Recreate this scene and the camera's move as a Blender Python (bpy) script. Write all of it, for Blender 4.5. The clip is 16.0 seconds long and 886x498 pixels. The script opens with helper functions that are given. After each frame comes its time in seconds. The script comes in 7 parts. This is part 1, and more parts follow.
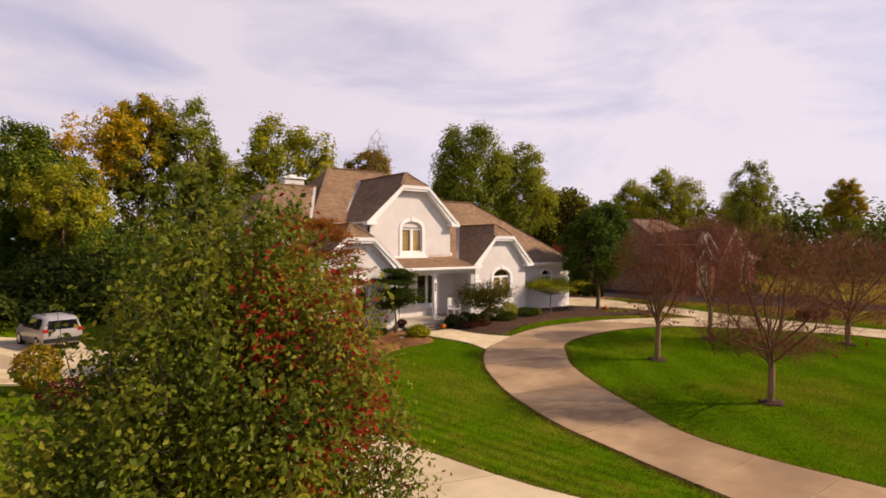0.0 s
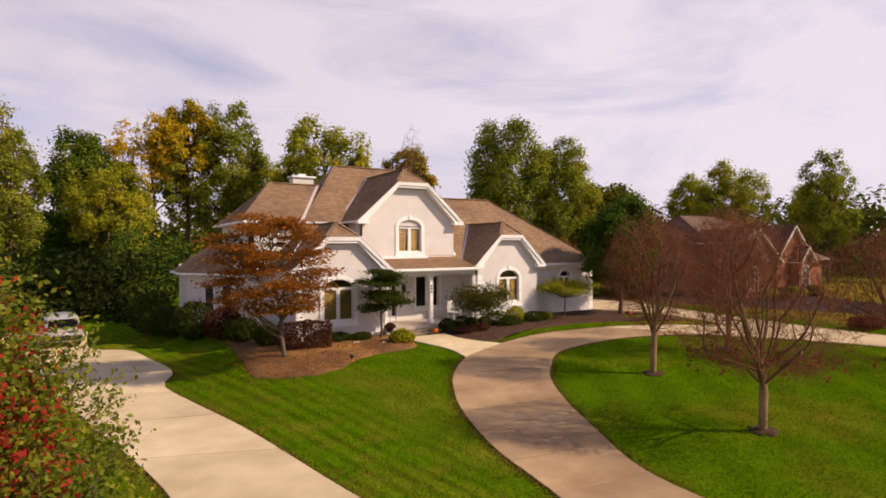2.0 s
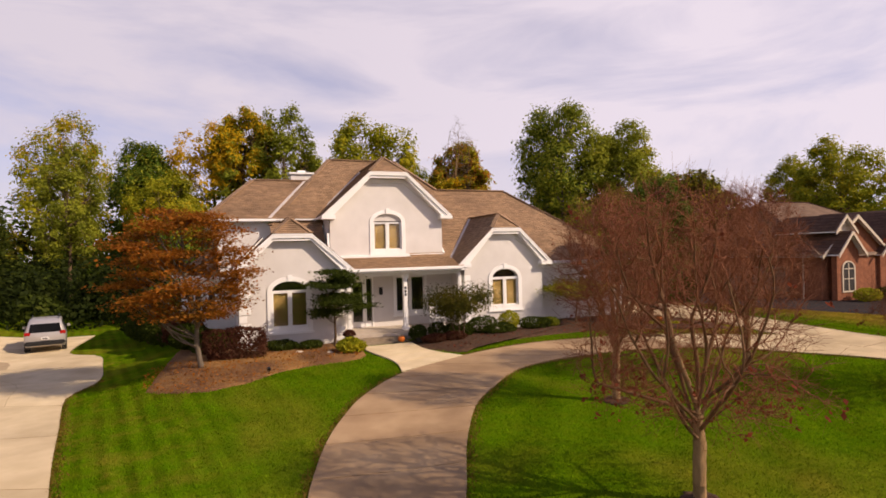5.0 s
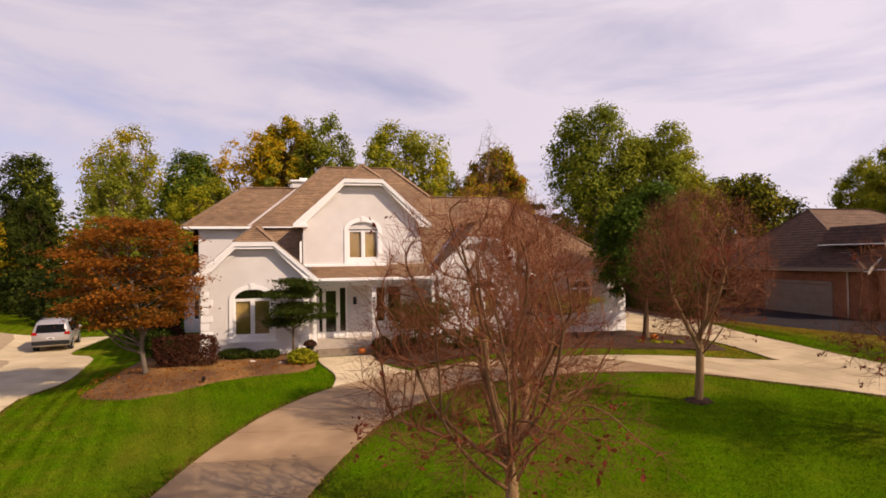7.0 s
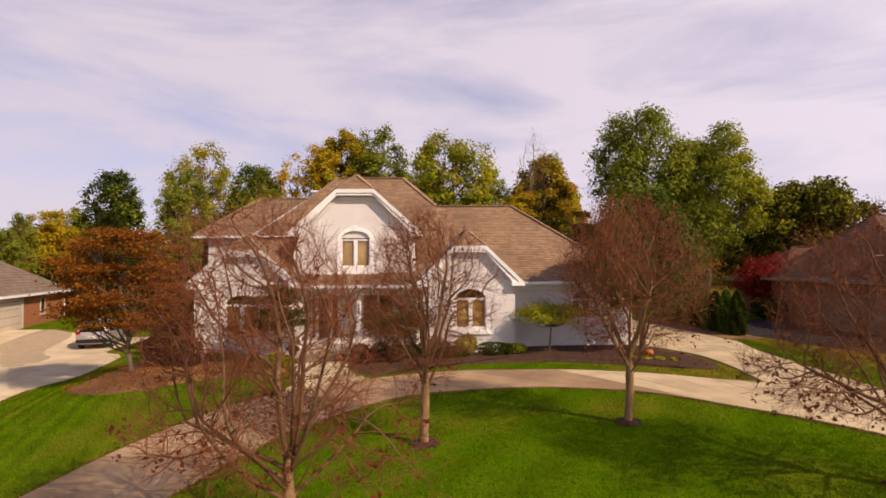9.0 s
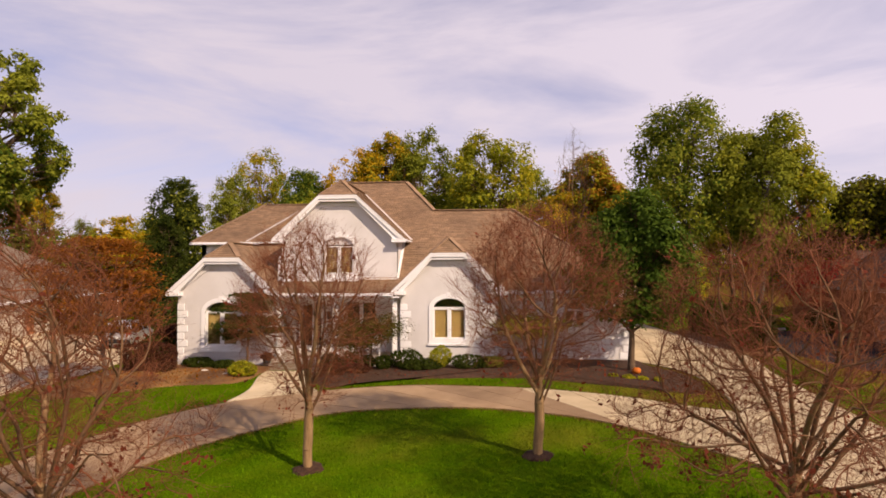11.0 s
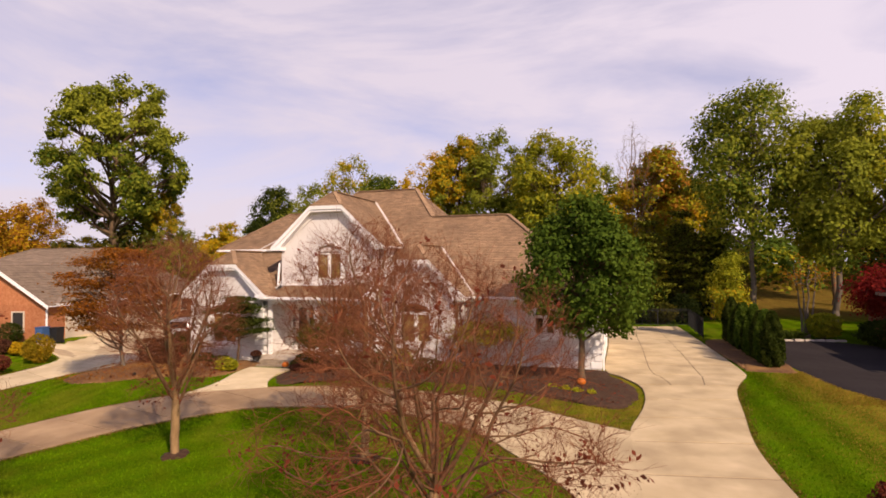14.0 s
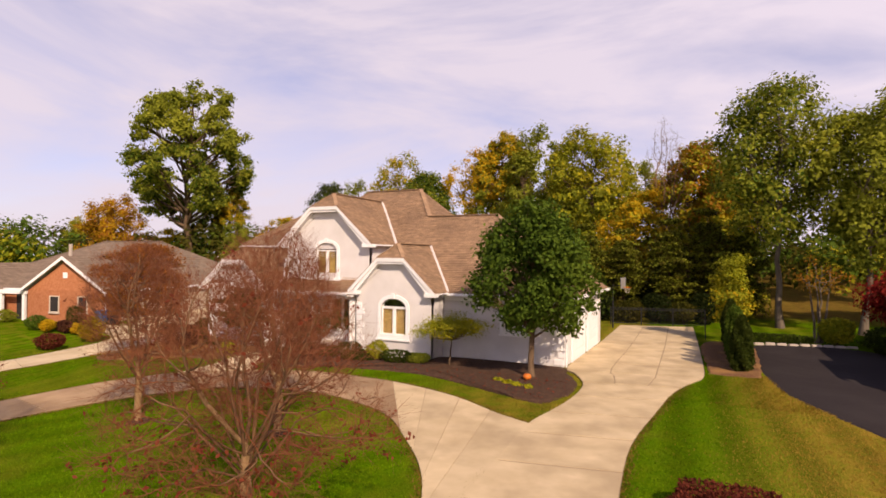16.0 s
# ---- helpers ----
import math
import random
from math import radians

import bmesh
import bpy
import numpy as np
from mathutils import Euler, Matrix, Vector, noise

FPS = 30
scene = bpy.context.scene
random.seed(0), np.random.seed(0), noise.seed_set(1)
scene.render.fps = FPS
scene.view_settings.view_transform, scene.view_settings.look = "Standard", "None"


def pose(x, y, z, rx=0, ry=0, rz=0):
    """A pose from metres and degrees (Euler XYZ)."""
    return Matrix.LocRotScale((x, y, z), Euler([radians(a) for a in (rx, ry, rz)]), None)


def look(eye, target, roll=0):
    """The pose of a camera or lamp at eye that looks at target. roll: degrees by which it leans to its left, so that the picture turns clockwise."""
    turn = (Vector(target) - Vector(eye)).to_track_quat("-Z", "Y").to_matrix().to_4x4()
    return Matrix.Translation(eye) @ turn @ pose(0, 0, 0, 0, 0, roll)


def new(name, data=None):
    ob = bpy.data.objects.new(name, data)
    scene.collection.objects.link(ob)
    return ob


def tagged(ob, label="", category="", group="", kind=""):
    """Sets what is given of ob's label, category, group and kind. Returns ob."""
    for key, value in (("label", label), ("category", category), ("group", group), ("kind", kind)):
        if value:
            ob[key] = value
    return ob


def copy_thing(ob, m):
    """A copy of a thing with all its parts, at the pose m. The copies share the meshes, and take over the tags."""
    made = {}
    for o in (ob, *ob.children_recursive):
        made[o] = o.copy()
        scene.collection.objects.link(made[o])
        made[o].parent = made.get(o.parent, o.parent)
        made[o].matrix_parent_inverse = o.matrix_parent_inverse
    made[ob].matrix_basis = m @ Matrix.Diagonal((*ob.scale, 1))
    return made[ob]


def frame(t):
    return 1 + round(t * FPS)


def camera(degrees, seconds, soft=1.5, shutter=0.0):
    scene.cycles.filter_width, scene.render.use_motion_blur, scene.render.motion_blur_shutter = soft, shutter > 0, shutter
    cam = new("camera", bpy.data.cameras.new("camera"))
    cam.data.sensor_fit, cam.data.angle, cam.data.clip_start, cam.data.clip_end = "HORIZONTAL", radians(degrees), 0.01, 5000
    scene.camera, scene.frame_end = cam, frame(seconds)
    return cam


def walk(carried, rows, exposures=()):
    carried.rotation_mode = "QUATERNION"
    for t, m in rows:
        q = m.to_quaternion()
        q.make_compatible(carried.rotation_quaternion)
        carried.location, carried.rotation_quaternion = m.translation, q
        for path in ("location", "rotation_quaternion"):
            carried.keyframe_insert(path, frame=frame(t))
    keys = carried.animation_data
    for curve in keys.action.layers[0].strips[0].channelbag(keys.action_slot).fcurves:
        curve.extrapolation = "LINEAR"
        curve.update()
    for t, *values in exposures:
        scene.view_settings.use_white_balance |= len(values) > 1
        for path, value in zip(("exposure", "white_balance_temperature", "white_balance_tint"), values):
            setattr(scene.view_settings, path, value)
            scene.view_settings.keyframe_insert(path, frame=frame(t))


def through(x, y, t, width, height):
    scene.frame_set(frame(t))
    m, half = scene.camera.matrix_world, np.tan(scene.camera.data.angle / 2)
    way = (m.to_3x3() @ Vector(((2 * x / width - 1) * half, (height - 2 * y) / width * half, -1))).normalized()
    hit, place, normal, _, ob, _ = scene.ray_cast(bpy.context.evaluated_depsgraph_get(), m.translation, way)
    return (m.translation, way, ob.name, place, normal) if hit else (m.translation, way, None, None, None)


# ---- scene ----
cam = camera(76.1, 16.0, soft=1.7)
PATH = [
    (0, (-18.298, -26.576, 4.076), (-17.051, -25.012, 4.068), -0.1),
    (0.5, (-17.345, -26.896, 4.083), (-16.144, -25.297, 4.075), -0.1),
    (1, (-16.211, -27.175, 4.085), (-15.063, -25.537, 4.077), -0.2),
    (1.5, (-15.132, -27.36, 4.018), (-14.037, -25.686, 4.015), -0.0),
    (2, (-13.946, -27.465, 4.055), (-12.904, -25.757, 4.047), -0.3),
    (2.5, (-12.825, -27.443, 3.945), (-11.835, -25.705, 3.934), -0.4),
    (3, (-11.682, -27.331, 3.826), (-10.746, -25.563, 3.809), -0.4),
    (3.5, (-10.458, -27.159, 3.743), (-9.574, -25.365, 3.729), -0.5),
    (4, (-9.064, -26.934, 3.692), (-8.242, -25.111, 3.677), -0.8),
    (4.2, (-8.469, -26.895, 3.659), (-7.676, -25.059, 3.648), -1.1),
    (6.5, (-2.841, -27.113, 3.73), (-2.309, -25.185, 3.755), -0.6),
    (7, (-1.491, -27.3, 3.758), (-1.043, -25.351, 3.789), -0.8),
    (7.5, (-0.273, -27.502, 3.755), (0.101, -25.538, 3.794), -1.0),
    (8, (1.048, -27.574, 3.786), (1.346, -25.597, 3.837), -0.9),
    (8.5, (2.262, -27.747, 3.766), (2.473, -25.759, 3.823), -0.9),
    (9, (3.308, -27.951, 3.73), (3.445, -25.957, 3.794), -0.4),
    (11.5, (9.32, -26.621, 4.192), (9.095, -24.635, 4.256), -0.4),
    (12, (10.529, -26.491, 4.266), (10.228, -24.514, 4.325), -0.5),
    (12.5, (11.76, -26.362, 4.268), (11.38, -24.399, 4.327), -0.5),
    (13, (13.103, -26.298, 4.332), (12.645, -24.352, 4.383), -0.7),
    (13.5, (14.315, -26.26, 4.378), (13.787, -24.332, 4.431), -0.5),
    (14, (15.581, -26.249, 4.435), (14.982, -24.342, 4.494), -0.3),
    (14.5, (16.965, -26.163, 4.483), (16.298, -24.278, 4.536), -0.2),
    (15, (18.13, -26.123, 4.565), (17.404, -24.26, 4.605), 0.2),
    (15.5, (19.507, -26.134, 4.664), (18.705, -24.302, 4.695), 0.3),
    (16, (20.891, -26.083, 4.77), (20.032, -24.278, 4.8), 0.5),
]
walk(cam, [(t, look(eye, target, roll)) for t, eye, target, roll in PATH],
     exposures=[(0.0, 0.02, 7500, 17), (7.0, 0.0, 7500, 19), (12.0, 0.06, 7450, 20), (16.0, 0.16, 7500, 21)])

# ---- light ----
SUN_DIR = Vector((0.74, -0.67, 0.73)).normalized()
world = bpy.data.worlds.new("sky")
scene.world = world
world.use_nodes = True
wn, wl = world.node_tree.nodes, world.node_tree.links
wn.clear()
w_out = wn.new("ShaderNodeOutputWorld")
w_bg = wn.new("ShaderNodeBackground")
w_sky = wn.new("ShaderNodeTexSky")
w_sky.sky_type = "NISHITA"
w_sky.sun_disc = False
w_sky.sun_elevation = math.asin(SUN_DIR.z)
w_sky.sun_rotation = math.atan2(SUN_DIR.x, SUN_DIR.y)
w_sky.air_density, w_sky.dust_density, w_sky.ozone_density = 1.0, 0.9, 2.5
# thin high cloud, drawn out in streaks
w_tc = wn.new("ShaderNodeTexCoord")
w_map = wn.new("ShaderNodeMapping")
w_map.inputs["Rotation"].default_value = (0.16, 0.20, 0.5)
w_map.inputs["Scale"].default_value = (1.0, 1.9, 5.2)
w_n1 = wn.new("ShaderNodeTexNoise")
w_n1.inputs["Scale"].default_value = 1.35
w_n1.inputs["Detail"].default_value = 7.0
w_n1.inputs["Roughness"].default_value = 0.55
w_n1.inputs["Distortion"].default_value = 0.5
w_ramp = wn.new("ShaderNodeValToRGB")
w_ramp.color_ramp.elements[0].position = 0.28
w_ramp.color_ramp.elements[0].color = (0.25, 0.25, 0.25, 1)
w_ramp.color_ramp.elements[1].position = 0.55
w_mix = wn.new("ShaderNodeMixRGB")
# the veil is brighter towards the sun's side
w_dot = wn.new("ShaderNodeVectorMath")
w_dot.operation = "DOT_PRODUCT"
w_dot.inputs[1].default_value = Vector((SUN_DIR.x, SUN_DIR.y, 0)).normalized()
w_side = wn.new("ShaderNodeMapRange")
w_side.inputs["From Min"].default_value, w_side.inputs["From Max"].default_value = -1.0, 0.0
w_side.inputs["To Min"].default_value, w_side.inputs["To Max"].default_value = 0.84, 1.02
w_veil = wn.new("ShaderNodeMixRGB")
w_veil.blend_type = "MULTIPLY"
w_veil.inputs["Fac"].default_value = 1.0
w_veil.inputs["Color1"].default_value = (5.85, 5.8, 6.95, 1)
wl.new(w_tc.outputs["Generated"], w_dot.inputs[0])
wl.new(w_dot.outputs["Value"], w_side.inputs["Value"])
wl.new(w_side.outputs["Result"], w_veil.inputs["Color2"])
wl.new(w_veil.outputs["Color"], w_mix.inputs["Color2"])
w_fac = wn.new("ShaderNodeMath")
w_fac.operation = "MULTIPLY"
w_fac.inputs[1].default_value = 0.92
wl.new(w_tc.outputs["Generated"], w_map.inputs["Vector"])
wl.new(w_map.outputs["Vector"], w_n1.inputs["Vector"])
wl.new(w_n1.outputs["Fac"], w_ramp.inputs["Fac"])
# the veil thins towards the zenith
w_sep = wn.new("ShaderNodeSeparateXYZ")
w_thin = wn.new("ShaderNodeMapRange")
w_thin.interpolation_type = "SMOOTHSTEP"
w_thin.inputs["From Min"].default_value, w_thin.inputs["From Max"].default_value = 0.35, 0.80
w_thin.inputs["To Min"].default_value, w_thin.inputs["To Max"].default_value = 1.0, 0.15
w_mul = wn.new("ShaderNodeMath")
w_mul.operation = "MULTIPLY"
wl.new(w_tc.outputs["Generated"], w_sep.inputs["Vector"])
wl.new(w_sep.outputs["Z"], w_thin.inputs["Value"])
wl.new(w_ramp.outputs["Color"], w_mul.inputs[0])
wl.new(w_thin.outputs["Result"], w_mul.inputs[1])
wl.new(w_mul.outputs["Value"], w_fac.inputs[0])
wl.new(w_fac.outputs["Value"], w_mix.inputs["Fac"])
w_clear = wn.new("ShaderNodeMixRGB")
w_clear.blend_type = "MULTIPLY"
w_clear.inputs["Fac"].default_value = 1.0
w_clear.inputs["Color2"].default_value = (0.88, 0.80, 1.02, 1)
wl.new(w_sky.outputs["Color"], w_clear.inputs["Color1"])
wl.new(w_clear.outputs["Color"], w_mix.inputs["Color1"])
wl.new(w_mix.outputs["Color"], w_bg.inputs["Color"])
w_bg.inputs["Strength"].default_value = 0.135
wl.new(w_bg.outputs["Background"], w_out.inputs["Surface"])

sun = new("sun", bpy.data.lights.new("sun", "SUN"))
sun.data.energy = 4.85
sun.data.angle = radians(0.6)
sun.data.color = (1.0, 0.87, 0.70)
sun.matrix_world = look(SUN_DIR * 60, (0, 0, 0))


# ---- materials ----
def rgb(c):
    return (c[0], c[1], c[2], 1.0)


def make_mat(name, c1, c2, scale=6.0, rough=0.8, bump=0.0, bump_scale=60.0, c3=None, scale3=0.6, amount3=0.5,
             rand=0.0, metal=0.0, detail=5.0, per="object", stretch=(1, 1, 1), spec=0.3, sheen=0.0):
    """Two scales of noise between c1 and c2, with blotches of c3, varied by object or by island."""
    m = bpy.data.materials.new(name)
    m.use_nodes = True
    n, l = m.node_tree.nodes, m.node_tree.links
    b = n["Principled BSDF"]
    b.inputs["Roughness"].default_value = rough
    b.inputs["Metallic"].default_value = metal
    b.inputs["Specular IOR Level"].default_value = spec
    tc = n.new("ShaderNodeTexCoord")
    mp = n.new("ShaderNodeMapping")
    mp.inputs["Scale"].default_value = stretch
    l.new(tc.outputs["Object"], mp.inputs["Vector"])
    n1 = n.new("ShaderNodeTexNoise")
    n1.inputs["Scale"].default_value = scale
    n1.inputs["Detail"].default_value = detail
    l.new(mp.outputs["Vector"], n1.inputs["Vector"])
    r1 = n.new("ShaderNodeValToRGB")
    r1.color_ramp.elements[0].position, r1.color_ramp.elements[1].position = 0.3, 0.7
    r1.color_ramp.elements[0].color, r1.color_ramp.elements[1].color = rgb(c1), rgb(c2)
    l.new(n1.outputs["Fac"], r1.inputs["Fac"])
    colour = r1.outputs["Color"]
    if c3 is not None:
        n2 = n.new("ShaderNodeTexNoise")
        n2.inputs["Scale"].default_value = scale3
        n2.inputs["Detail"].default_value = 4.0
        l.new(tc.outputs["Object"], n2.inputs["Vector"])
        r2 = n.new("ShaderNodeValToRGB")
        r2.color_ramp.elements[0].position, r2.color_ramp.elements[1].position = 0.45, 0.7
        r2.color_ramp.elements[1].color = (amount3, amount3, amount3, 1)
        l.new(n2.outputs["Fac"], r2.inputs["Fac"])
        mx = n.new("ShaderNodeMixRGB")
        mx.inputs["Color2"].default_value = rgb(c3)
        l.new(r2.outputs["Color"], mx.inputs["Fac"])
        l.new(colour, mx.inputs["Color1"])
        colour = mx.outputs["Color"]
    if rand > 0:
        if per == "island":
            g = n.new("ShaderNodeNewGeometry")
            src = g.outputs["Random Per Island"]
        else:
            g = n.new("ShaderNodeObjectInfo")
            src = g.outputs["Random"]
        hs = n.new("ShaderNodeHueSaturation")
        mr = n.new("ShaderNodeMapRange")
        mr.inputs["To Min"].default_value, mr.inputs["To Max"].default_value = 1 - rand, 1 + rand
        l.new(src, mr.inputs["Value"])
        l.new(mr.outputs["Result"], hs.inputs["Value"])
        l.new(colour, hs.inputs["Color"])
        colour = hs.outputs["Color"]
    l.new(colour, b.inputs["Base Color"])
    if bump > 0:
        n3 = n.new("ShaderNodeTexNoise")
        n3.inputs["Scale"].default_value = bump_scale
        n3.inputs["Detail"].default_value = 6.0
        l.new(mp.outputs["Vector"], n3.inputs["Vector"])
        bp = n.new("ShaderNodeBump")
        bp.inputs["Strength"].default_value = bump
        bp.inputs["Distance"].default_value = 0.03
        l.new(n3.outputs["Fac"], bp.inputs["Height"])
        l.new(bp.outputs["Normal"], b.inputs["Normal"])
    return m


def leaf_mat(name, colours, rough=0.65, through=0.45, patch=0.25, gloss=0.05):
    """Leaves: a ramp of colours by leaf and by patch of the crown, with light coming through."""
    m = bpy.data.materials.new(name)
    m.use_nodes = True
    n, l = m.node_tree.nodes, m.node_tree.links
    b = n["Principled BSDF"]
    out = n["Material Output"]
    g = n.new("ShaderNodeNewGeometry")
    tc = n.new("ShaderNodeTexCoord")
    nz = n.new("ShaderNodeTexNoise")
    nz.inputs["Scale"].default_value = patch
    nz.inputs["Detail"].default_value = 2.0
    l.new(tc.outputs["Object"], nz.inputs["Vector"])
    mr = n.new("ShaderNodeMapRange")
    mr.inputs["From Min"].default_value, mr.inputs["From Max"].default_value = 0.3, 0.7
    l.new(nz.outputs["Fac"], mr.inputs["Value"])
    mx = n.new("ShaderNodeMath")
    mx.operation = "MULTIPLY_ADD"
    mx.inputs[1].default_value = 0.45
    l.new(g.outputs["Random Per Island"], mx.inputs[0])
    mm = n.new("ShaderNodeMath")
    mm.operation = "MULTIPLY"
    mm.inputs[1].default_value = 0.55
    l.new(mr.outputs["Result"], mm.inputs[0])
    l.new(mm.outputs["Value"], mx.inputs[2])
    rp = n.new("ShaderNodeValToRGB")
    el = rp.color_ramp.elements
    for i, c in enumerate(colours):
        p = i / (len(colours) - 1)
        e = el[0] if i == 0 else (el[-1] if i == len(colours) - 1 else el.new(p))
        e.position, e.color = p, rgb(c)
    l.new(mx.outputs["Value"], rp.inputs["Fac"])
    l.new(rp.outputs["Color"], b.inputs["Base Color"])
    b.inputs["Roughness"].default_value = rough
    b.inputs["Specular IOR Level"].default_value = gloss
    tr = n.new("ShaderNodeBsdfTranslucent")
    l.new(rp.outputs["Color"], tr.inputs["Color"])
    ms = n.new("ShaderNodeMixShader")
    ms.inputs["Fac"].default_value = through
    l.new(b.outputs["BSDF"], ms.inputs[1])
    l.new(tr.outputs["BSDF"], ms.inputs[2])
    l.new(ms.outputs["Shader"], out.inputs["Surface"])
    return m


def lawn_mat(name, blade=False):
    """Grass: green in two scales, mower lines, dry patches. The blades carry the same colours as the turf under them."""
    m = bpy.data.materials.new(name)
    m.use_nodes = True
    n, l = m.node_tree.nodes, m.node_tree.links
    b = n["Principled BSDF"]
    b.inputs["Roughness"].default_value = 1.0
    b.inputs["Specular IOR Level"].default_value = 0.0
    tc = n.new("ShaderNodeTexCoord")
    place = tc.outputs["Object"]

    def noise_of(scale, detail, rough=0.5):
        t = n.new("ShaderNodeTexNoise")
        t.inputs["Scale"].default_value, t.inputs["Detail"].default_value, t.inputs["Roughness"].default_value = scale, detail, rough
        l.new(place, t.inputs["Vector"])
        return t.outputs["Fac"]

    def span(value, a, b_, lo, hi):
        r = n.new("ShaderNodeMapRange")
        r.inputs["From Min"].default_value, r.inputs["From Max"].default_value = a, b_
        r.inputs["To Min"].default_value, r.inputs["To Max"].default_value = lo, hi
        l.new(value, r.inputs["Value"])
        return r.outputs["Result"]

    def calc(op, a, b_):
        q = n.new("ShaderNodeMath")
        q.operation = op
        for k, v in enumerate((a, b_)):
            if isinstance(v, float):
                q.inputs[k].default_value = v
            else:
                l.new(v, q.inputs[k])
        return q.outputs["Value"]

    def stripes(angle, scale, distortion):
        mp = n.new("ShaderNodeMapping")
        mp.inputs["Rotation"].default_value = (0, 0, radians(angle))
        l.new(place, mp.inputs["Vector"])
        wv = n.new("ShaderNodeTexWave")
        wv.inputs["Scale"].default_value, wv.inputs["Distortion"].default_value = scale, distortion
        wv.inputs["Detail"].default_value, wv.inputs["Detail Scale"].default_value = 3.0, 0.6
        l.new(mp.outputs["Vector"], wv.inputs["Vector"])
        return wv.outputs["Fac"]

    def mix(fac, c1, c2):
        q = n.new("ShaderNodeMixRGB")
        l.new(fac, q.inputs["Fac"])
        for k, c in (("Color1", c1), ("Color2", c2)):
            if isinstance(c, tuple):
                q.inputs[k].default_value = rgb(c)
            else:
                l.new(c, q.inputs[k])
        return q.outputs["Color"]

    xyz = n.new("ShaderNodeSeparateXYZ")
    l.new(place, xyz.inputs["Vector"])
    fine, mid, big = noise_of(16.0, 8.0, 0.75), noise_of(2.2, 5.0, 0.65), noise_of(0.22, 5.0)
    colour = mix(span(fine, 0.30, 0.70, 0.0, 1.0), (0.037, 0.090, 0.0024), (0.100, 0.194, 0.0044))
    colour = mix(span(mid, 0.42, 0.68, 0.0, 0.65), colour, (0.098, 0.150, 0.0044))
    # mower lines: narrow and sharp beside the west drive, broad and faint elsewhere
    across = calc("ADD", calc("MULTIPLY", xyz.outputs["X"], 0.979), calc("MULTIPLY", xyz.outputs["Y"], 0.204))
    west = span(xyz.outputs["X"], -1.5, -3.5, 0.0, 1.0)
    by_drive = span(across, -8.2, -10.8, 0.25, 1.0)
    sharp = span(stripes(-11.8, 0.60, 1.6), 0.15, 0.7, -0.30, 0.16)
    broad = span(stripes(-62.0, 0.16, 3.0), 0.0, 1.0, -0.06, 0.07)
    uneven = span(noise_of(0.9, 4.0), 0.35, 0.65, 0.35, 1.0)
    west_lines = calc("ADD", calc("MULTIPLY", calc("MULTIPLY", sharp, by_drive), uneven), broad)
    side = span(xyz.outputs["X"], 18.0, 19.2, 0.0, 1.0)
    bands = stripes(-4.0, 0.21, 1.4)
    faint = calc("ADD", calc("MULTIPLY", calc("SUBTRACT", 1.0, side), span(stripes(38.0, 0.17, 2.6), 0.0, 1.0, -0.09, 0.13)), calc("MULTIPLY", side, span(bands, 0.1, 0.9, -0.22, 0.08)))
    lines = calc("ADD", 1.0, calc("ADD", calc("MULTIPLY", west, west_lines), calc("MULTIPLY", calc("SUBTRACT", 1.0, west), faint)))
    if blade:
        isl = n.new("ShaderNodeNewGeometry")
        lines = calc("MULTIPLY", lines, span(isl.outputs["Random Per Island"], 0.0, 1.0, 1.0, 1.75))
    hs = n.new("ShaderNodeHueSaturation")
    l.new(lines, hs.inputs["Value"])
    l.new(colour, hs.inputs["Color"])
    # dry patches, and the sunburnt strip beside the asphalt
    dry = span(big, 0.50, 0.78, 0.0, 0.55)
    worn = calc("MULTIPLY", span(noise_of(1.3, 6.0, 0.7), 0.46, 0.68, 0.0, 0.45), calc("MAXIMUM", calc("MULTIPLY", west, by_drive), 0.16))
    dry = calc("MAXIMUM", dry, worn)
    tip = calc("MULTIPLY", calc("MULTIPLY", span(xyz.outputs["X"], 9.0, 14.0, 0.0, 1.0), span(xyz.outputs["X"], 16.6, 16.2, 0.0, 1.0)), calc("MULTIPLY", span(xyz.outputs["Y"], -10.0, -9.0, 0.0, 1.0), span(mid, 0.3, 0.62, 0.2, 0.8)))
    dry = calc("MAXIMUM", dry, tip)
    east = calc("MULTIPLY", span(xyz.outputs["X"], 20.6, 24.6, 0.0, 1.0), span(xyz.outputs["Y"], 10.0, 2.0, 0.0, 1.0))
    dry = calc("MAXIMUM", dry, calc("MULTIPLY", east, span(mid, 0.25, 0.6, 0.35, 0.95)))
    meadow = calc("MULTIPLY", span(xyz.outputs["X"], 14.0, 20.0, 0.0, 1.0), span(xyz.outputs["Y"], 27.0, 33.0, 0.0, 0.85))
    straw = mix(span(fine, 0.3, 0.7, 0.0, 1.0), (0.17, 0.115, 0.015), (0.34, 0.225, 0.035))
    east_lines = span(bands, 0.1, 0.9, 0.80, 1.18)
    lit = n.new("ShaderNodeHueSaturation")
    l.new(east_lines, lit.inputs["Value"])
    l.new(straw, lit.inputs["Color"])
    colour = mix(dry, hs.outputs["Color"], lit.outputs["Color"])
    colour = mix(meadow, colour, mix(span(mid, 0.3, 0.7, 0.0, 1.0), (0.11, 0.062, 0.016), (0.19, 0.105, 0.026)))
    l.new(colour, b.inputs["Base Color"])
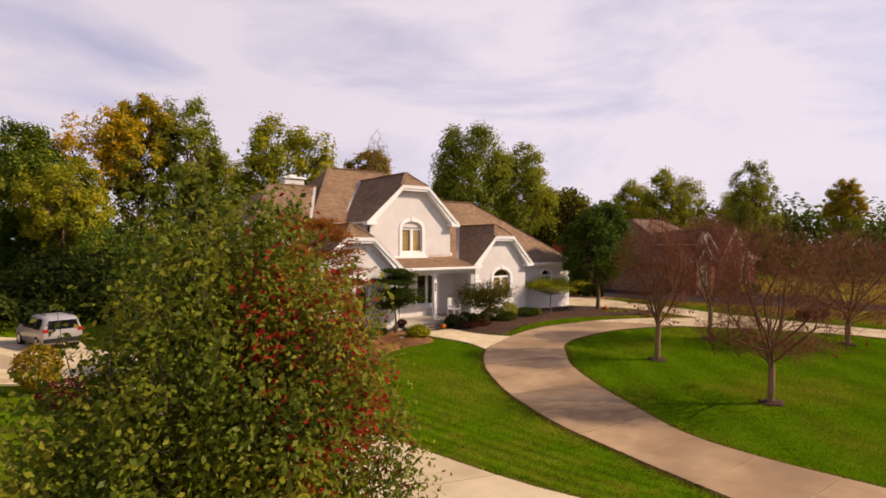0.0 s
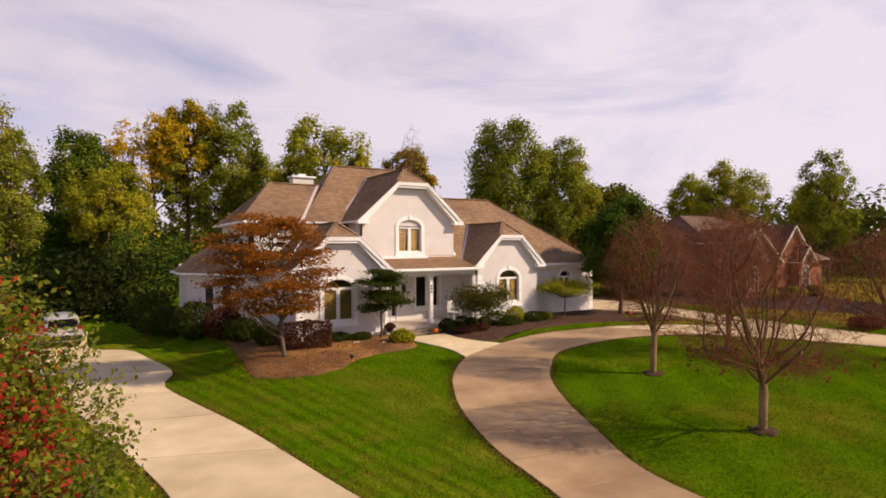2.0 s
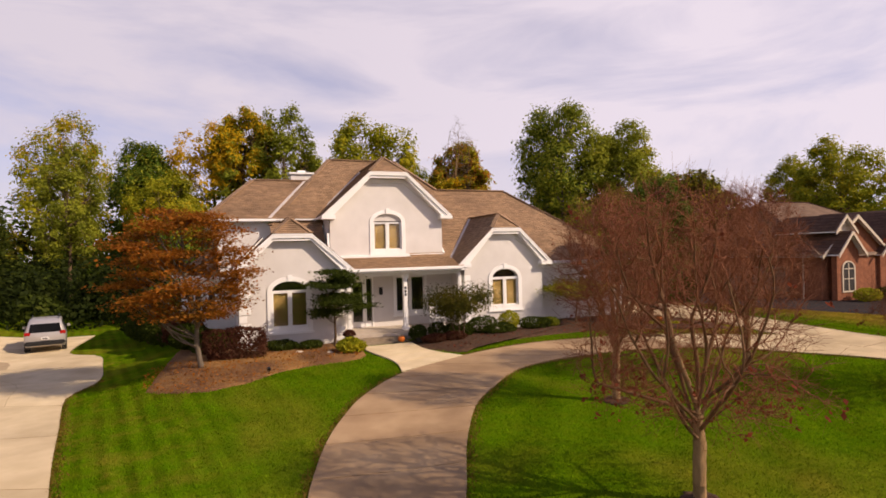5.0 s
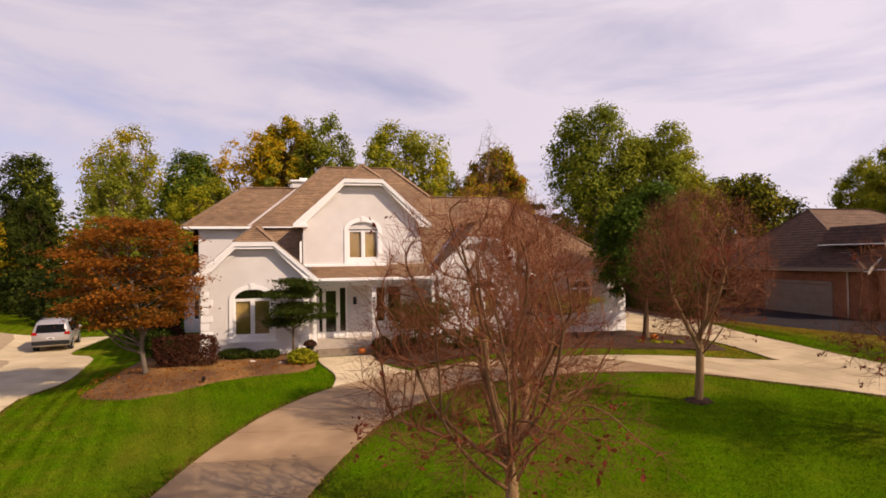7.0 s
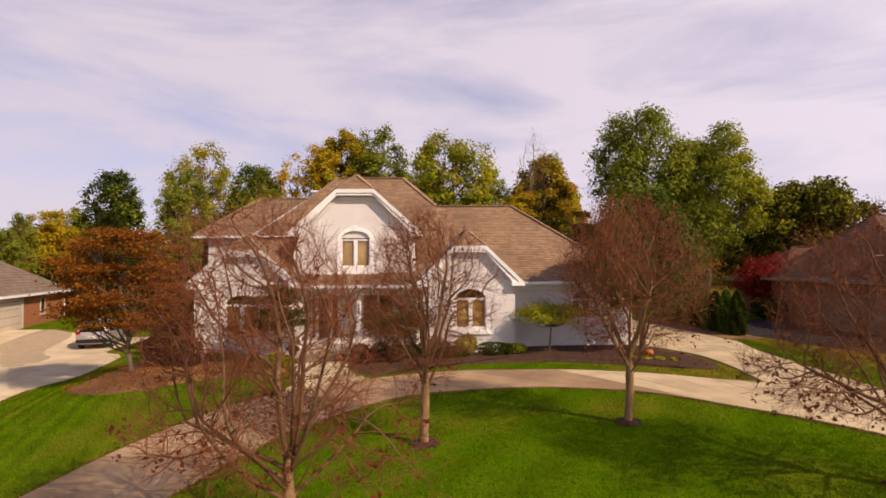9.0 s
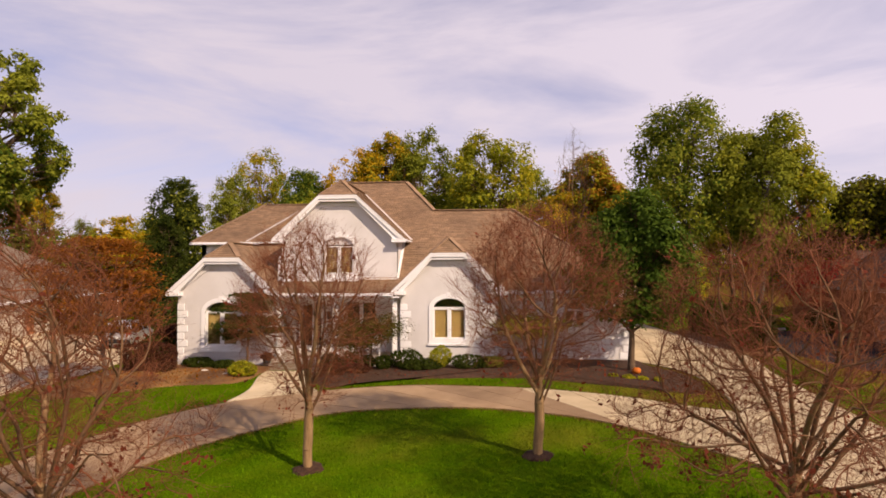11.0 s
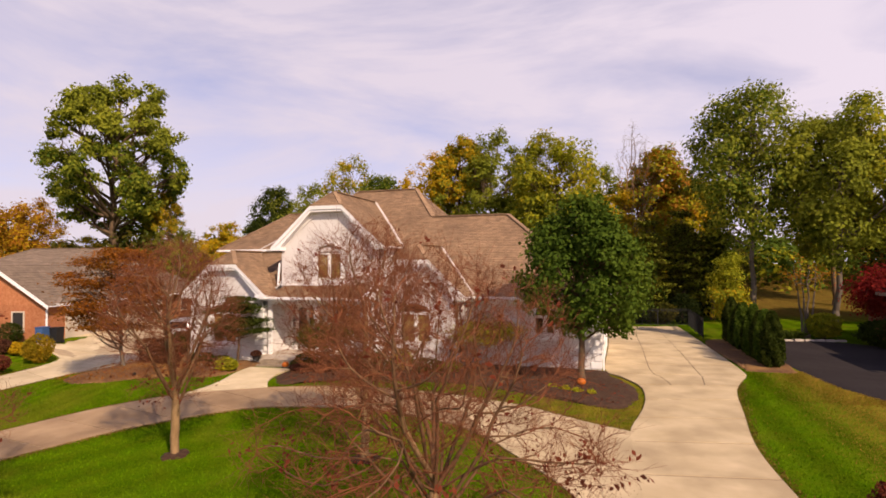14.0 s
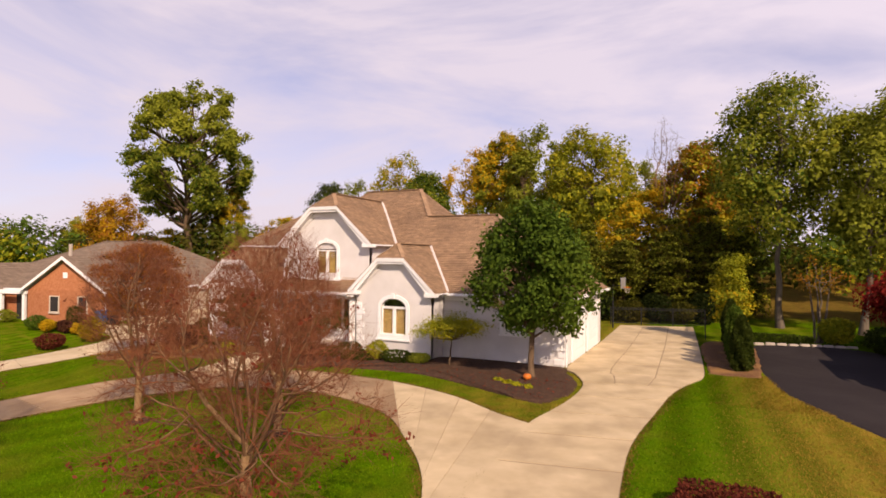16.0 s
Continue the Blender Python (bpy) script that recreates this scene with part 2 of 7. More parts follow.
    if blade:
        out = n["Material Output"]
        tr = n.new("ShaderNodeBsdfTranslucent")
        l.new(colour, tr.inputs["Color"])
        ms = n.new("ShaderNodeMixShader")
        ms.inputs["Fac"].default_value = 0.42
        l.new(b.outputs["BSDF"], ms.inputs[1])
        l.new(tr.outputs["BSDF"], ms.inputs[2])
        l.new(ms.outputs["Shader"], out.inputs["Surface"])
    else:
        bp = n.new("ShaderNodeBump")
        bp.inputs["Strength"].default_value, bp.inputs["Distance"].default_value = 0.9, 0.05
        l.new(noise_of(40.0, 8.0), bp.inputs["Height"])
        l.new(bp.outputs["Normal"], b.inputs["Normal"])
    return m


def glass_mat():
    m = bpy.data.materials.new("window glass")
    m.use_nodes = True
    b = m.node_tree.nodes["Principled BSDF"]
    b.inputs["Base Color"].default_value = (0.9, 0.93, 0.92, 1)
    b.inputs["Transmission Weight"].default_value = 1.0
    b.inputs["Roughness"].default_value = 0.02
    b.inputs["IOR"].default_value = 1.45
    return m


LAWN = lawn_mat("lawn")
GRASS = lawn_mat("grass blades", blade=True)
GLASS = glass_mat()
STUCCO = make_mat("stucco", (0.60, 0.57, 0.55), (0.67, 0.64, 0.62), 1.2, 0.9, 0.25, 90, c3=(0.52, 0.49, 0.46), scale3=0.35, amount3=0.35)
TRIM = make_mat("white trim paint", (0.76, 0.75, 0.74), (0.82, 0.81, 0.80), 2.0, 0.6, 0.05, 40)
SHINGLE = make_mat("brown asphalt shingles", (0.235, 0.147, 0.087), (0.335, 0.213, 0.126), 3.0, 0.95, 0.5, 120, c3=(0.185, 0.115, 0.07), scale3=0.5, amount3=0.6, rand=0.16, per="island")
SHINGLE_GREY = make_mat("grey-brown shingles", (0.17, 0.125, 0.09), (0.24, 0.175, 0.125), 3.0, 0.95, 0.4, 120, rand=0.14, per="island")
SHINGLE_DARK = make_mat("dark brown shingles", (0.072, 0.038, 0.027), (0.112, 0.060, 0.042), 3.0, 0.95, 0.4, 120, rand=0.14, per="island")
# lighter copy of the dark shingles, with sunlight put into the colour
SHINGLE_DARK_LIT = make_mat("dark brown shingles, sunlit slope", (0.135, 0.085, 0.058), (0.195, 0.125, 0.085), 3.0, 0.95, 0.4, 120, rand=0.14, per="island")
TAUPE = make_mat("taupe door paint", (0.22, 0.15, 0.11), (0.27, 0.19, 0.14), 1.5, 0.7)
FLASH = make_mat("pale metal flashing", (0.50, 0.45, 0.42), (0.58, 0.52, 0.48), 3.0, 0.6)
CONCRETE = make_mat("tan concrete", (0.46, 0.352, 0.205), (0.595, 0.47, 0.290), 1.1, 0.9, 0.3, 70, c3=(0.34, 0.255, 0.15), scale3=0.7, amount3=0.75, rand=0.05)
CONCRETE_PALE = make_mat("pale newer concrete", (0.54, 0.43, 0.265), (0.68, 0.555, 0.36), 1.1, 0.9, 0.3, 70, c3=(0.40, 0.30, 0.175), scale3=0.5, amount3=0.6, rand=0.07)
# stains, plus the bare trees' shade painted in as an overall darker brown
CONCRETE_STAIN_SHADE = make_mat("brown-stained concrete with tree shade in the colour", (0.31, 0.198, 0.108), (0.425, 0.29, 0.165), 1.1, 0.9, 0.3, 70, c3=(0.22, 0.138, 0.076), scale3=0.5, amount3=0.8, rand=0.08)
CONCRETE_JOINT = make_mat("joint filler", (0.34, 0.255, 0.16), (0.42, 0.32, 0.20), 4.0, 0.95)
CONCRETE_GAP = make_mat("dirty open joint", (0.20, 0.145, 0.09), (0.29, 0.21, 0.13), 4.0, 0.95)
ASPHALT = make_mat("dark asphalt", (0.024, 0.019, 0.019), (0.038, 0.031, 0.031), 18.0, 0.95, 0.4, 140, c3=(0.05, 0.042, 0.04), scale3=0.4, amount3=0.4, spec=0.1)
MULCH = make_mat("bark mulch", (0.034, 0.016, 0.009), (0.085, 0.041, 0.022), 16.0, 0.95, 0.9, 60, c3=(0.12, 0.064, 0.034), scale3=5.0, amount3=0.6)
MULCH_TAN = make_mat("faded mulch with leaf litter", (0.095, 0.042, 0.018), (0.20, 0.10, 0.042), 12.0, 0.95, 0.9, 60, c3=(0.36, 0.19, 0.058), scale3=0.6, amount3=0.75)
BARK = make_mat("brown bark", (0.078, 0.047, 0.026), (0.16, 0.104, 0.061), 9.0, 0.95, 0.6, 40, stretch=(1, 1, 0.25))
BARK_TRUNK = make_mat("pale tan trunk bark", (0.195, 0.116, 0.052), (0.34, 0.212, 0.105), 8.0, 0.95, 0.7, 30, stretch=(1, 1, 0.3))
BARK_LIMB = make_mat("sunlit grey-brown limb bark", (0.105, 0.054, 0.026), (0.195, 0.104, 0.050), 9.0, 0.95, 0.5, 40, stretch=(1, 1, 0.3))
BARK_GREY = make_mat("grey bark", (0.085, 0.066, 0.048), (0.165, 0.13, 0.096), 7.0, 0.95, 0.6, 35, stretch=(1, 1, 0.25))
TWIG = make_mat("reddish-brown twigs", (0.150, 0.047, 0.018), (0.225, 0.074, 0.028), 3.0, 0.8)
BRICK = make_mat("red brick", (0.33, 0.115, 0.05), (0.44, 0.18, 0.085), 7.0, 0.9, 0.2, 60, rand=0.12)
BRICK_EAST = make_mat("brown-red brick", (0.20, 0.070, 0.035), (0.28, 0.105, 0.052), 7.0, 0.9, 0.2, 60, c3=(0.14, 0.052, 0.03), scale3=2.5, amount3=0.6)
BLIND = make_mat("tan blind", (0.25, 0.155, 0.05), (0.31, 0.20, 0.07), 2.0, 0.8)
# near-black; behind the house glass it stands for the shade of the rooms
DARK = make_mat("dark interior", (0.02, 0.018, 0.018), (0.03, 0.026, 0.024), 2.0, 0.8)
CREAM = make_mat("cream garage door paint", (0.50, 0.42, 0.33), (0.56, 0.48, 0.38), 1.5, 0.7)
BLACK_METAL = make_mat("black metal", (0.015, 0.015, 0.016), (0.025, 0.025, 0.026), 5.0, 0.5, metal=0.3)
STEP = make_mat("weathered brown paving", (0.20, 0.155, 0.11), (0.30, 0.235, 0.165), 5.0, 0.9, 0.3, 50)
STONE = make_mat("porch stone", (0.40, 0.34, 0.28), (0.50, 0.43, 0.36), 4.0, 0.9, 0.2, 50)
LEAF_GREEN = leaf_mat("green leaves", [(0.098, 0.124, 0.014), (0.180, 0.208, 0.022), (0.275, 0.292, 0.030), (0.37, 0.350, 0.034)], through=0.38)
LEAF_OAK = leaf_mat("deep green oak leaves", [(0.030, 0.062, 0.008), (0.060, 0.105, 0.012), (0.095, 0.145, 0.016), (0.14, 0.18, 0.02)], through=0.35)
LEAF_TURN = leaf_mat("green leaves turning yellow", [(0.13, 0.165, 0.012), (0.245, 0.268, 0.018), (0.385, 0.345, 0.022), (0.54, 0.37, 0.022)], through=0.38)
LEAF_YELLOW = leaf_mat("yellow leaves", [(0.25, 0.205, 0.016), (0.48, 0.32, 0.018), (0.66, 0.41, 0.022), (0.68, 0.39, 0.022)], through=0.5)
LEAF_ORANGE = leaf_mat("rust and olive leaves", [(0.11, 0.084, 0.012), (0.25, 0.098, 0.016), (0.37, 0.122, 0.018), (0.17, 0.102, 0.014)], patch=0.55)
LEAF_DARK = leaf_mat("dark green leaves", [(0.022, 0.036, 0.007), (0.040, 0.058, 0.009), (0.060, 0.080, 0.012), (0.085, 0.098, 0.015)])
LEAF_RED = leaf_mat("crimson leaves", [(0.17, 0.014, 0.011), (0.34, 0.024, 0.018), (0.40, 0.055, 0.027), (0.20, 0.05, 0.018)], through=0.45)
LEAF_OLIVE = leaf_mat("dark olive leaves", [(0.030, 0.036, 0.006), (0.058, 0.060, 0.009), (0.092, 0.082, 0.012), (0.13, 0.095, 0.016)], patch=0.9)
LEAF_EVERGREEN = leaf_mat("very dark evergreen leaves", [(0.010, 0.017, 0.004), (0.018, 0.028, 0.006), (0.028, 0.040, 0.008), (0.042, 0.052, 0.010)])
LEAF_MAROON = leaf_mat("maroon leaves", [(0.13, 0.012, 0.012), (0.24, 0.018, 0.016), (0.32, 0.032, 0.022), (0.17, 0.018, 0.014)], patch=0.8)
LEAF_BARBERRY = leaf_mat("maroon barberry leaves", [(0.075, 0.018, 0.012), (0.13, 0.030, 0.018), (0.18, 0.042, 0.022), (0.10, 0.035, 0.016)], patch=1.2)
LEAF_GOLD = leaf_mat("golden-green needles", [(0.15, 0.13, 0.014), (0.28, 0.20, 0.016), (0.42, 0.26, 0.018), (0.22, 0.18, 0.015)], patch=1.0)
LEAF_PURPLE = leaf_mat("brown-maroon leaves", [(0.048, 0.018, 0.013), (0.088, 0.033, 0.021), (0.12, 0.048, 0.027), (0.078, 0.042, 0.020)], patch=1.2)
LEAF_PEAR = leaf_mat("pear leaves, green and olive", [(0.040, 0.072, 0.008), (0.105, 0.142, 0.014), (0.23, 0.242, 0.022), (0.37, 0.275, 0.032)], rough=0.45, patch=0.7, gloss=0.12)
LEAF_AUTUMN = leaf_mat("autumn orange leaves", [(0.12, 0.10, 0.015), (0.30, 0.15, 0.02), (0.44, 0.19, 0.022), (0.36, 0.13, 0.02)], patch=0.4)
GRASS_GOLD = leaf_mat("golden dry grass blades", [(0.19, 0.125, 0.016), (0.30, 0.19, 0.028), (0.36, 0.225, 0.036), (0.24, 0.20, 0.018)], patch=0.8, through=0.35)
GRASS_DRY = leaf_mat("dry grass blades", [(0.085, 0.060, 0.010), (0.155, 0.100, 0.018), (0.22, 0.145, 0.028), (0.10, 0.105, 0.010)], patch=0.8, through=0.3)
LEAF_DRY = leaf_mat("dry red-brown leaves", [(0.10, 0.030, 0.018), (0.17, 0.040, 0.022), (0.24, 0.052, 0.026), (0.13, 0.05, 0.028)])


# ---- building blocks ----
def part(name, bm, material, parent, label=""):
    me = bpy.data.meshes.new(name)
    bm.to_mesh(me)
    bm.free()
    return part_mesh(name, me, material, parent, label)


def part_mesh(name, me, material, parent, label=""):
    if material is not None and not me.materials:
        me.materials.append(material)
    ob = new(name, me)
    if parent is not None:
        ob.parent = parent
    if label:
        tagged(ob, label)
    return ob


def thing(name, label, category, group="", kind="", at=(0, 0, 0), turn=0.0):
    ob = new(name)
    ob.matrix_basis = pose(*at, 0, 0, turn)
    return tagged(ob, label, category, group, kind)


def box(bm, x0, x1, y0, y1, z0, z1):
    v = [bm.verts.new(p) for p in ((x0, y0, z0), (x1, y0, z0), (x1, y1, z0), (x0, y1, z0), (x0, y0, z1), (x1, y0, z1), (x1, y1, z1), (x0, y1, z1))]
    for f in ((3, 2, 1, 0), (4, 5, 6, 7), (0, 1, 5, 4), (1, 2, 6, 5), (2, 3, 7, 6), (3, 0, 4, 7)):
        bm.faces.new([v[i] for i in f])
    return v


def boxes(*rows, bevel=0.0):
    bm = bmesh.new()
    for r in rows:
        box(bm, *r)
    if bevel > 0:
        bmesh.ops.bevel(bm, geom=bm.edges[:], offset=bevel, segments=2, affect="EDGES", clamp_overlap=True)
    return bm


def prism(bm, pts, axis, a, b):
    """The polygon pts drawn out along an axis from a to b. pts are the other two coordinates in order."""
    def place(p, d):
        return (d, p[0], p[1]) if axis == "x" else ((p[0], d, p[1]) if axis == "y" else (p[0], p[1], d))
    va = [bm.verts.new(place(p, a)) for p in pts]
    vb = [bm.verts.new(place(p, b)) for p in pts]
    bm.faces.new(va)
    bm.faces.new(vb[::-1])
    for i in range(len(pts)):
        j = (i + 1) % len(pts)
        bm.faces.new((va[j], va[i], vb[i], vb[j]))
    bmesh.ops.recalc_face_normals(bm, faces=bm.faces[:])


def beam(bm, p, q, w, h, up=(0, 0, 1)):
    """A bar of w by h from p to q."""
    p, q = Vector(p), Vector(q)
    d = (q - p).normalized()
    s = d.cross(Vector(up)).normalized() * (w / 2)
    u = s.cross(d).normalized() * (h / 2)
    c = [p - s - u, p + s - u, p + s + u, p - s + u, q - s - u, q + s - u, q + s + u, q - s + u]
    v = [bm.verts.new(x) for x in c]
    for f in ((3, 2, 1, 0), (4, 5, 6, 7), (0, 1, 5, 4), (1, 2, 6, 5), (2, 3, 7, 6), (3, 0, 4, 7)):
        bm.faces.new([v[i] for i in f])


def cylinder(bm, x, y, z0, z1, r0, r1, n=14):
    a = [bm.verts.new((x + r0 * math.cos(2 * math.pi * i / n), y + r0 * math.sin(2 * math.pi * i / n), z0)) for i in range(n)]
    b = [bm.verts.new((x + r1 * math.cos(2 * math.pi * i / n), y + r1 * math.sin(2 * math.pi * i / n), z1)) for i in range(n)]
    for i in range(n):
        j = (i + 1) % n
        bm.faces.new((a[i], a[j], b[j], b[i]))
    bm.faces.new(a[::-1])
    bm.faces.new(b)


def ease(t):
    t = max(0.0, min(1.0, t))
    return t * t * (3 - 2 * t)


def rise(x, y):
    """The height of the ground: it falls gently to the street and to the west, and dips along the west drive."""
    w = max(0.0, min(1.0, (10.0 - x) / 14.0))
    z = -0.28 - 0.95 * ease((-2.0 - y) / 17.0) * (0.25 + 0.75 * w) - 0.12 * w
    z += (-1.15 - z) * ease((-7.5 - x) / 4.5) * ease((y + 16) / 8)
    return z + (-0.48 - z) * ease((-17.5 - x) / 4.0)


def smooth_line(pts, step=0.5):
    """A curve through the points, sampled every step metres."""
    P = [Vector(p) for p in pts]
    out = []
    for i in range(len(P) - 1):
        a, b, c, d = P[max(i - 1, 0)], P[i], P[i + 1], P[min(i + 2, len(P) - 1)]
        n = max(2, int((c - b).length / step))
        for k in range(n):
            t = k / n
            out.append(0.5 * (2 * b + (c - a) * t + (2 * a - 5 * b + 4 * c - d) * t * t + (3 * b - a - 3 * c + d) * t ** 3))
    out.append(P[-1])
    return out


def resample(line, n):
    L = [0.0]
    for a, b in zip(line, line[1:]):
        L.append(L[-1] + (b - a).length)
    out, k = [], 0
    for i in range(n + 1):
        s = L[-1] * i / n
        while k < len(line) - 2 and L[k + 1] < s:
            k += 1
        f = (s - L[k]) / max(1e-6, L[k + 1] - L[k])
        out.append(line[k].lerp(line[k + 1], min(1, f)))
    return out


# ---- ground ----
def build_ground():
    def axis(lo, hi, step, far):
        a = list(np.arange(lo, hi + 0.01, step))
        d, x = step, hi
        while x < far:
            d *= 1.5
            x += d
            a.append(x)
        d, x = step, lo
        while x > -far:
            d *= 1.5
            x -= d
            a.insert(0, x)
        return a
    xs, ys = axis(-40, 45, 1.0, 1500), axis(-40, 40, 1.0, 1500)
    verts = []
    for y in ys:
        for x in xs:
            z = rise(x, y)
            # a low rise in the meadow behind the trees
            if y > 30 and x > 5:
                t = min(1.0, (y - 30) / 40)
                z += 3.2 * t * t * (3 - 2 * t) * min(1.0, (x - 5) / 20)
            verts.append((x, y, z))
    w = len(xs)
    faces = [(j * w + i, j * w + i + 1, (j + 1) * w + i + 1, (j + 1) * w + i) for j in range(len(ys) - 1) for i in range(w - 1)]
    me = bpy.data.meshes.new("ground")
    me.from_pydata(verts, [], faces)
    me.polygons.foreach_set("use_smooth", [True] * len(faces))
    me.materials.append(LAWN)
    tagged(new("ground", me), "mown green lawn with mower stripes and dry patches", "lawn", kind="structure")


def patch_mesh(name, left, right, n, lift, inset=0.0, thick=0.0, cross=1):
    """A strip of surface between two lines, draped on the ground."""
    A, B = resample(left, n), resample(right, n)
    verts, faces = [], []
    for a, b in zip(A, B):
        for k in range(cross + 1):
            p = a.lerp(b, k / cross)
            verts.append((p.x, p.y, rise(p.x, p.y) + lift))
    c = cross + 1
    for i in range(n):
        for k in range(cross):
            faces.append((i * c + k, i * c + k + 1, (i + 1) * c + k + 1, (i + 1) * c + k))
    me = bpy.data.meshes.new(name)
    me.from_pydata(verts, [], faces)
    me.update()
    if me.polygons[0].normal.z < 0:
        me.flip_normals()
    return me


def slab(name, left, right, parent, lift=0.055, gap=0.012, material=None):
    """One concrete slab with its own thickness between two edge lines, set back a little from its neighbours."""
    n = len(left) - 1
    bm = bmesh.new()
    top, low = [], []
    for i in range(n + 1):
        row, rowl = [], []
        a, b = left[i], right[i]
        if i == 0:
            a, b = a + (left[1] - a).normalized() * gap * 1.8, b + (right[1] - b).normalized() * gap * 1.8
        if i == n:
            a, b = a + (left[n - 1] - a).normalized() * gap * 1.8, b + (right[n - 1] - b).normalized() * gap * 1.8
        for k in range(3):
            c = (b - a).normalized() * gap * (1 - k)
            p = a.lerp(b, k / 2) + c
            z = rise(p.x, p.y)
            row.append(bm.verts.new((p.x, p.y, z + lift)))
            rowl.append(bm.verts.new((p.x, p.y, z - 0.08)))
        top.append(row)
        low.append(rowl)
    for i in range(n):
        for k in range(2):
            bm.faces.new((top[i][k], top[i][k + 1], top[i + 1][k + 1], top[i + 1][k]))
        bm.faces.new((low[i][0], top[i][0], top[i + 1][0], low[i + 1][0]))
        bm.faces.new((low[i + 1][2], top[i + 1][2], top[i][2], low[i][2]))
    for k in range(2):
        bm.faces.new((low[0][k + 1], top[0][k + 1], top[0][k], low[0][k]))
        bm.faces.new((low[n][k], top[n][k], top[n][k + 1], low[n][k + 1]))
    bmesh.ops.recalc_face_normals(bm, faces=bm.faces[:])
    return part(name, bm, material or CONCRETE, parent)


def drive(name, label, left, right, slabs, cols=1, lift=0.055, material=None, joint=None, gap=0.012):
    L, R = smooth_line(left), smooth_line(right)
    d = tagged(part_mesh(name, patch_mesh(name, L, R, slabs * 4, lift - 0.014, cross=3), joint or CONCRETE_JOINT, None), label, "driveway", kind="structure")
    A, B = resample(L, slabs * 4), resample(R, slabs * 4)
    for i in range(slabs):
        here = A[i * 4 + 2].lerp(B[i * 4 + 2], 0.5)
        wide = cols if here.y > -2.5 else 1
        for c in range(wide):
            f0, f1 = c / wide, (c + 1) / wide
            rows = range(i * 4, i * 4 + 5)
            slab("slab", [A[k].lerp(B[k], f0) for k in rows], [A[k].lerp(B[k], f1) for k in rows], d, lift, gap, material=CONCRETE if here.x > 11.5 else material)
    return d


V2 = lambda *p: [Vector((a, b, 0)) for a, b in p]
CIRC_OUT = V2((-6.6, -33), (-6.3, -24), (-5.9, -20.5), (-5.4, -17.5), (-5.1, -15.4), (-4.3, -12.7), (-3.5, -11.0), (-2.7, -9.7), (-0.9, -7.9), (2.0, -6.5), (5.2, -5.7), (7.8, -5.9), (9.4, -6.15), (12.3, -7.1), (14.6, -8.5), (15.88, -9.1))
CIRC_IN = V2((-2.6, -33), (-2.9, -24), (-3.1, -20.8), (-2.9, -18.4), (-2.0, -16.2), (-1.0, -13.9), (0.2, -11.8), (1.4, -10.55), (2.8, -9.3), (4.6, -8.75), (7.7, -8.7), (9.8, -9.4), (11.4, -10.2), (13.0, -11.9), (14.3, -13.5), (15.2, -15.1), (16.14, -17.5))
RIGHT_L = V2((16.4, -34), (16.3, -24), (16.05, -17.5), (15.9, -13.0), (15.75, -9.1), (15.95, -7.9), (16.3, -5.5), (16.2, -3.0), (15.3, -0.9), (14.82, 0.2), (14.82, 8.0), (14.6, 18.5))
RIGHT_R = V2((20.0, -34), (19.6, -24), (19.3, -16.0), (19.05, -13.0), (18.9, -10.6), (18.95, -8.8), (19.2, -6.5), (19.6, -3.0), (20.3, -0.4), (20.6, 1.0), (20.2, 10.0), (19.6, 20.0))
LEFT_L = V2((-11.0, -33), (-11.6, -22), (-12.6, -15.0), (-13.3, -11.8), (-14.2, -7.8), (-15.0, -4.7), (-15.9, -2.0), (-17.6, 0.2), (-21.6, 1.6), (-22.6, 5.0), (-23.6, 9.0), (-24.6, 13.5))
LEFT_R = V2((-7.4, -33), (-7.85, -22), (-8.95, -17.5), (-9.5, -15.3), (-10.15, -12.5), (-10.95, -8.6), (-11.85, -4.0), (-11.4, -2.4), (-11.35, -0.8), (-11.9, 2.2), (-12.6, 5.3), (-14.3, 7.0), (-14.5, 14.0))


def ground_patch(name, label, category, outline, material, lift, kind="structure", dome=0.0, wobble=0.05, seed=1):
    """A bed or plot: a filled outline draped on the ground, slightly heaped in the middle."""
    rnd = random.Random(seed)
    L = smooth_line([Vector((*p, 0)) for p in outline + outline[:1]], 0.35)[:-1]
    L = [p + Vector((rnd.uniform(-wobble, wobble), rnd.uniform(-wobble, wobble), 0)) for p in L]
    bm = bmesh.new()
    lines = []
    cx = sum((p for p in L), Vector()) / len(L)
    rings = [(1.0, -0.03), (0.985, 0.6), (0.9, 0.9), (0.7, 1.0), (0.4, 1.05), (0.15, 1.1)]
    for f, h in rings:
        row = []
        for p in L:
            q = cx.lerp(p, f)
            hh = lift * min(1, h) + dome * max(0, 1 - f) + rnd.uniform(0, 0.03) * (f < 0.98)
            row.append(bm.verts.new((q.x, q.y, rise(q.x, q.y) + hh)))
        lines.append(row)
    n = len(L)
    for r0, r1 in zip(lines, lines[1:]):
        for i in range(n):
            j = (i + 1) % n
            bm.faces.new((r0[i], r0[j], r1[j], r1[i]))
    bm.faces.new(lines[-1])
    bmesh.ops.recalc_face_normals(bm, faces=bm.faces[:])
    for f in bm.faces:
        f.smooth = True
    ob = part(name, bm, material, None)
    return tagged(ob, label, category, kind=kind)


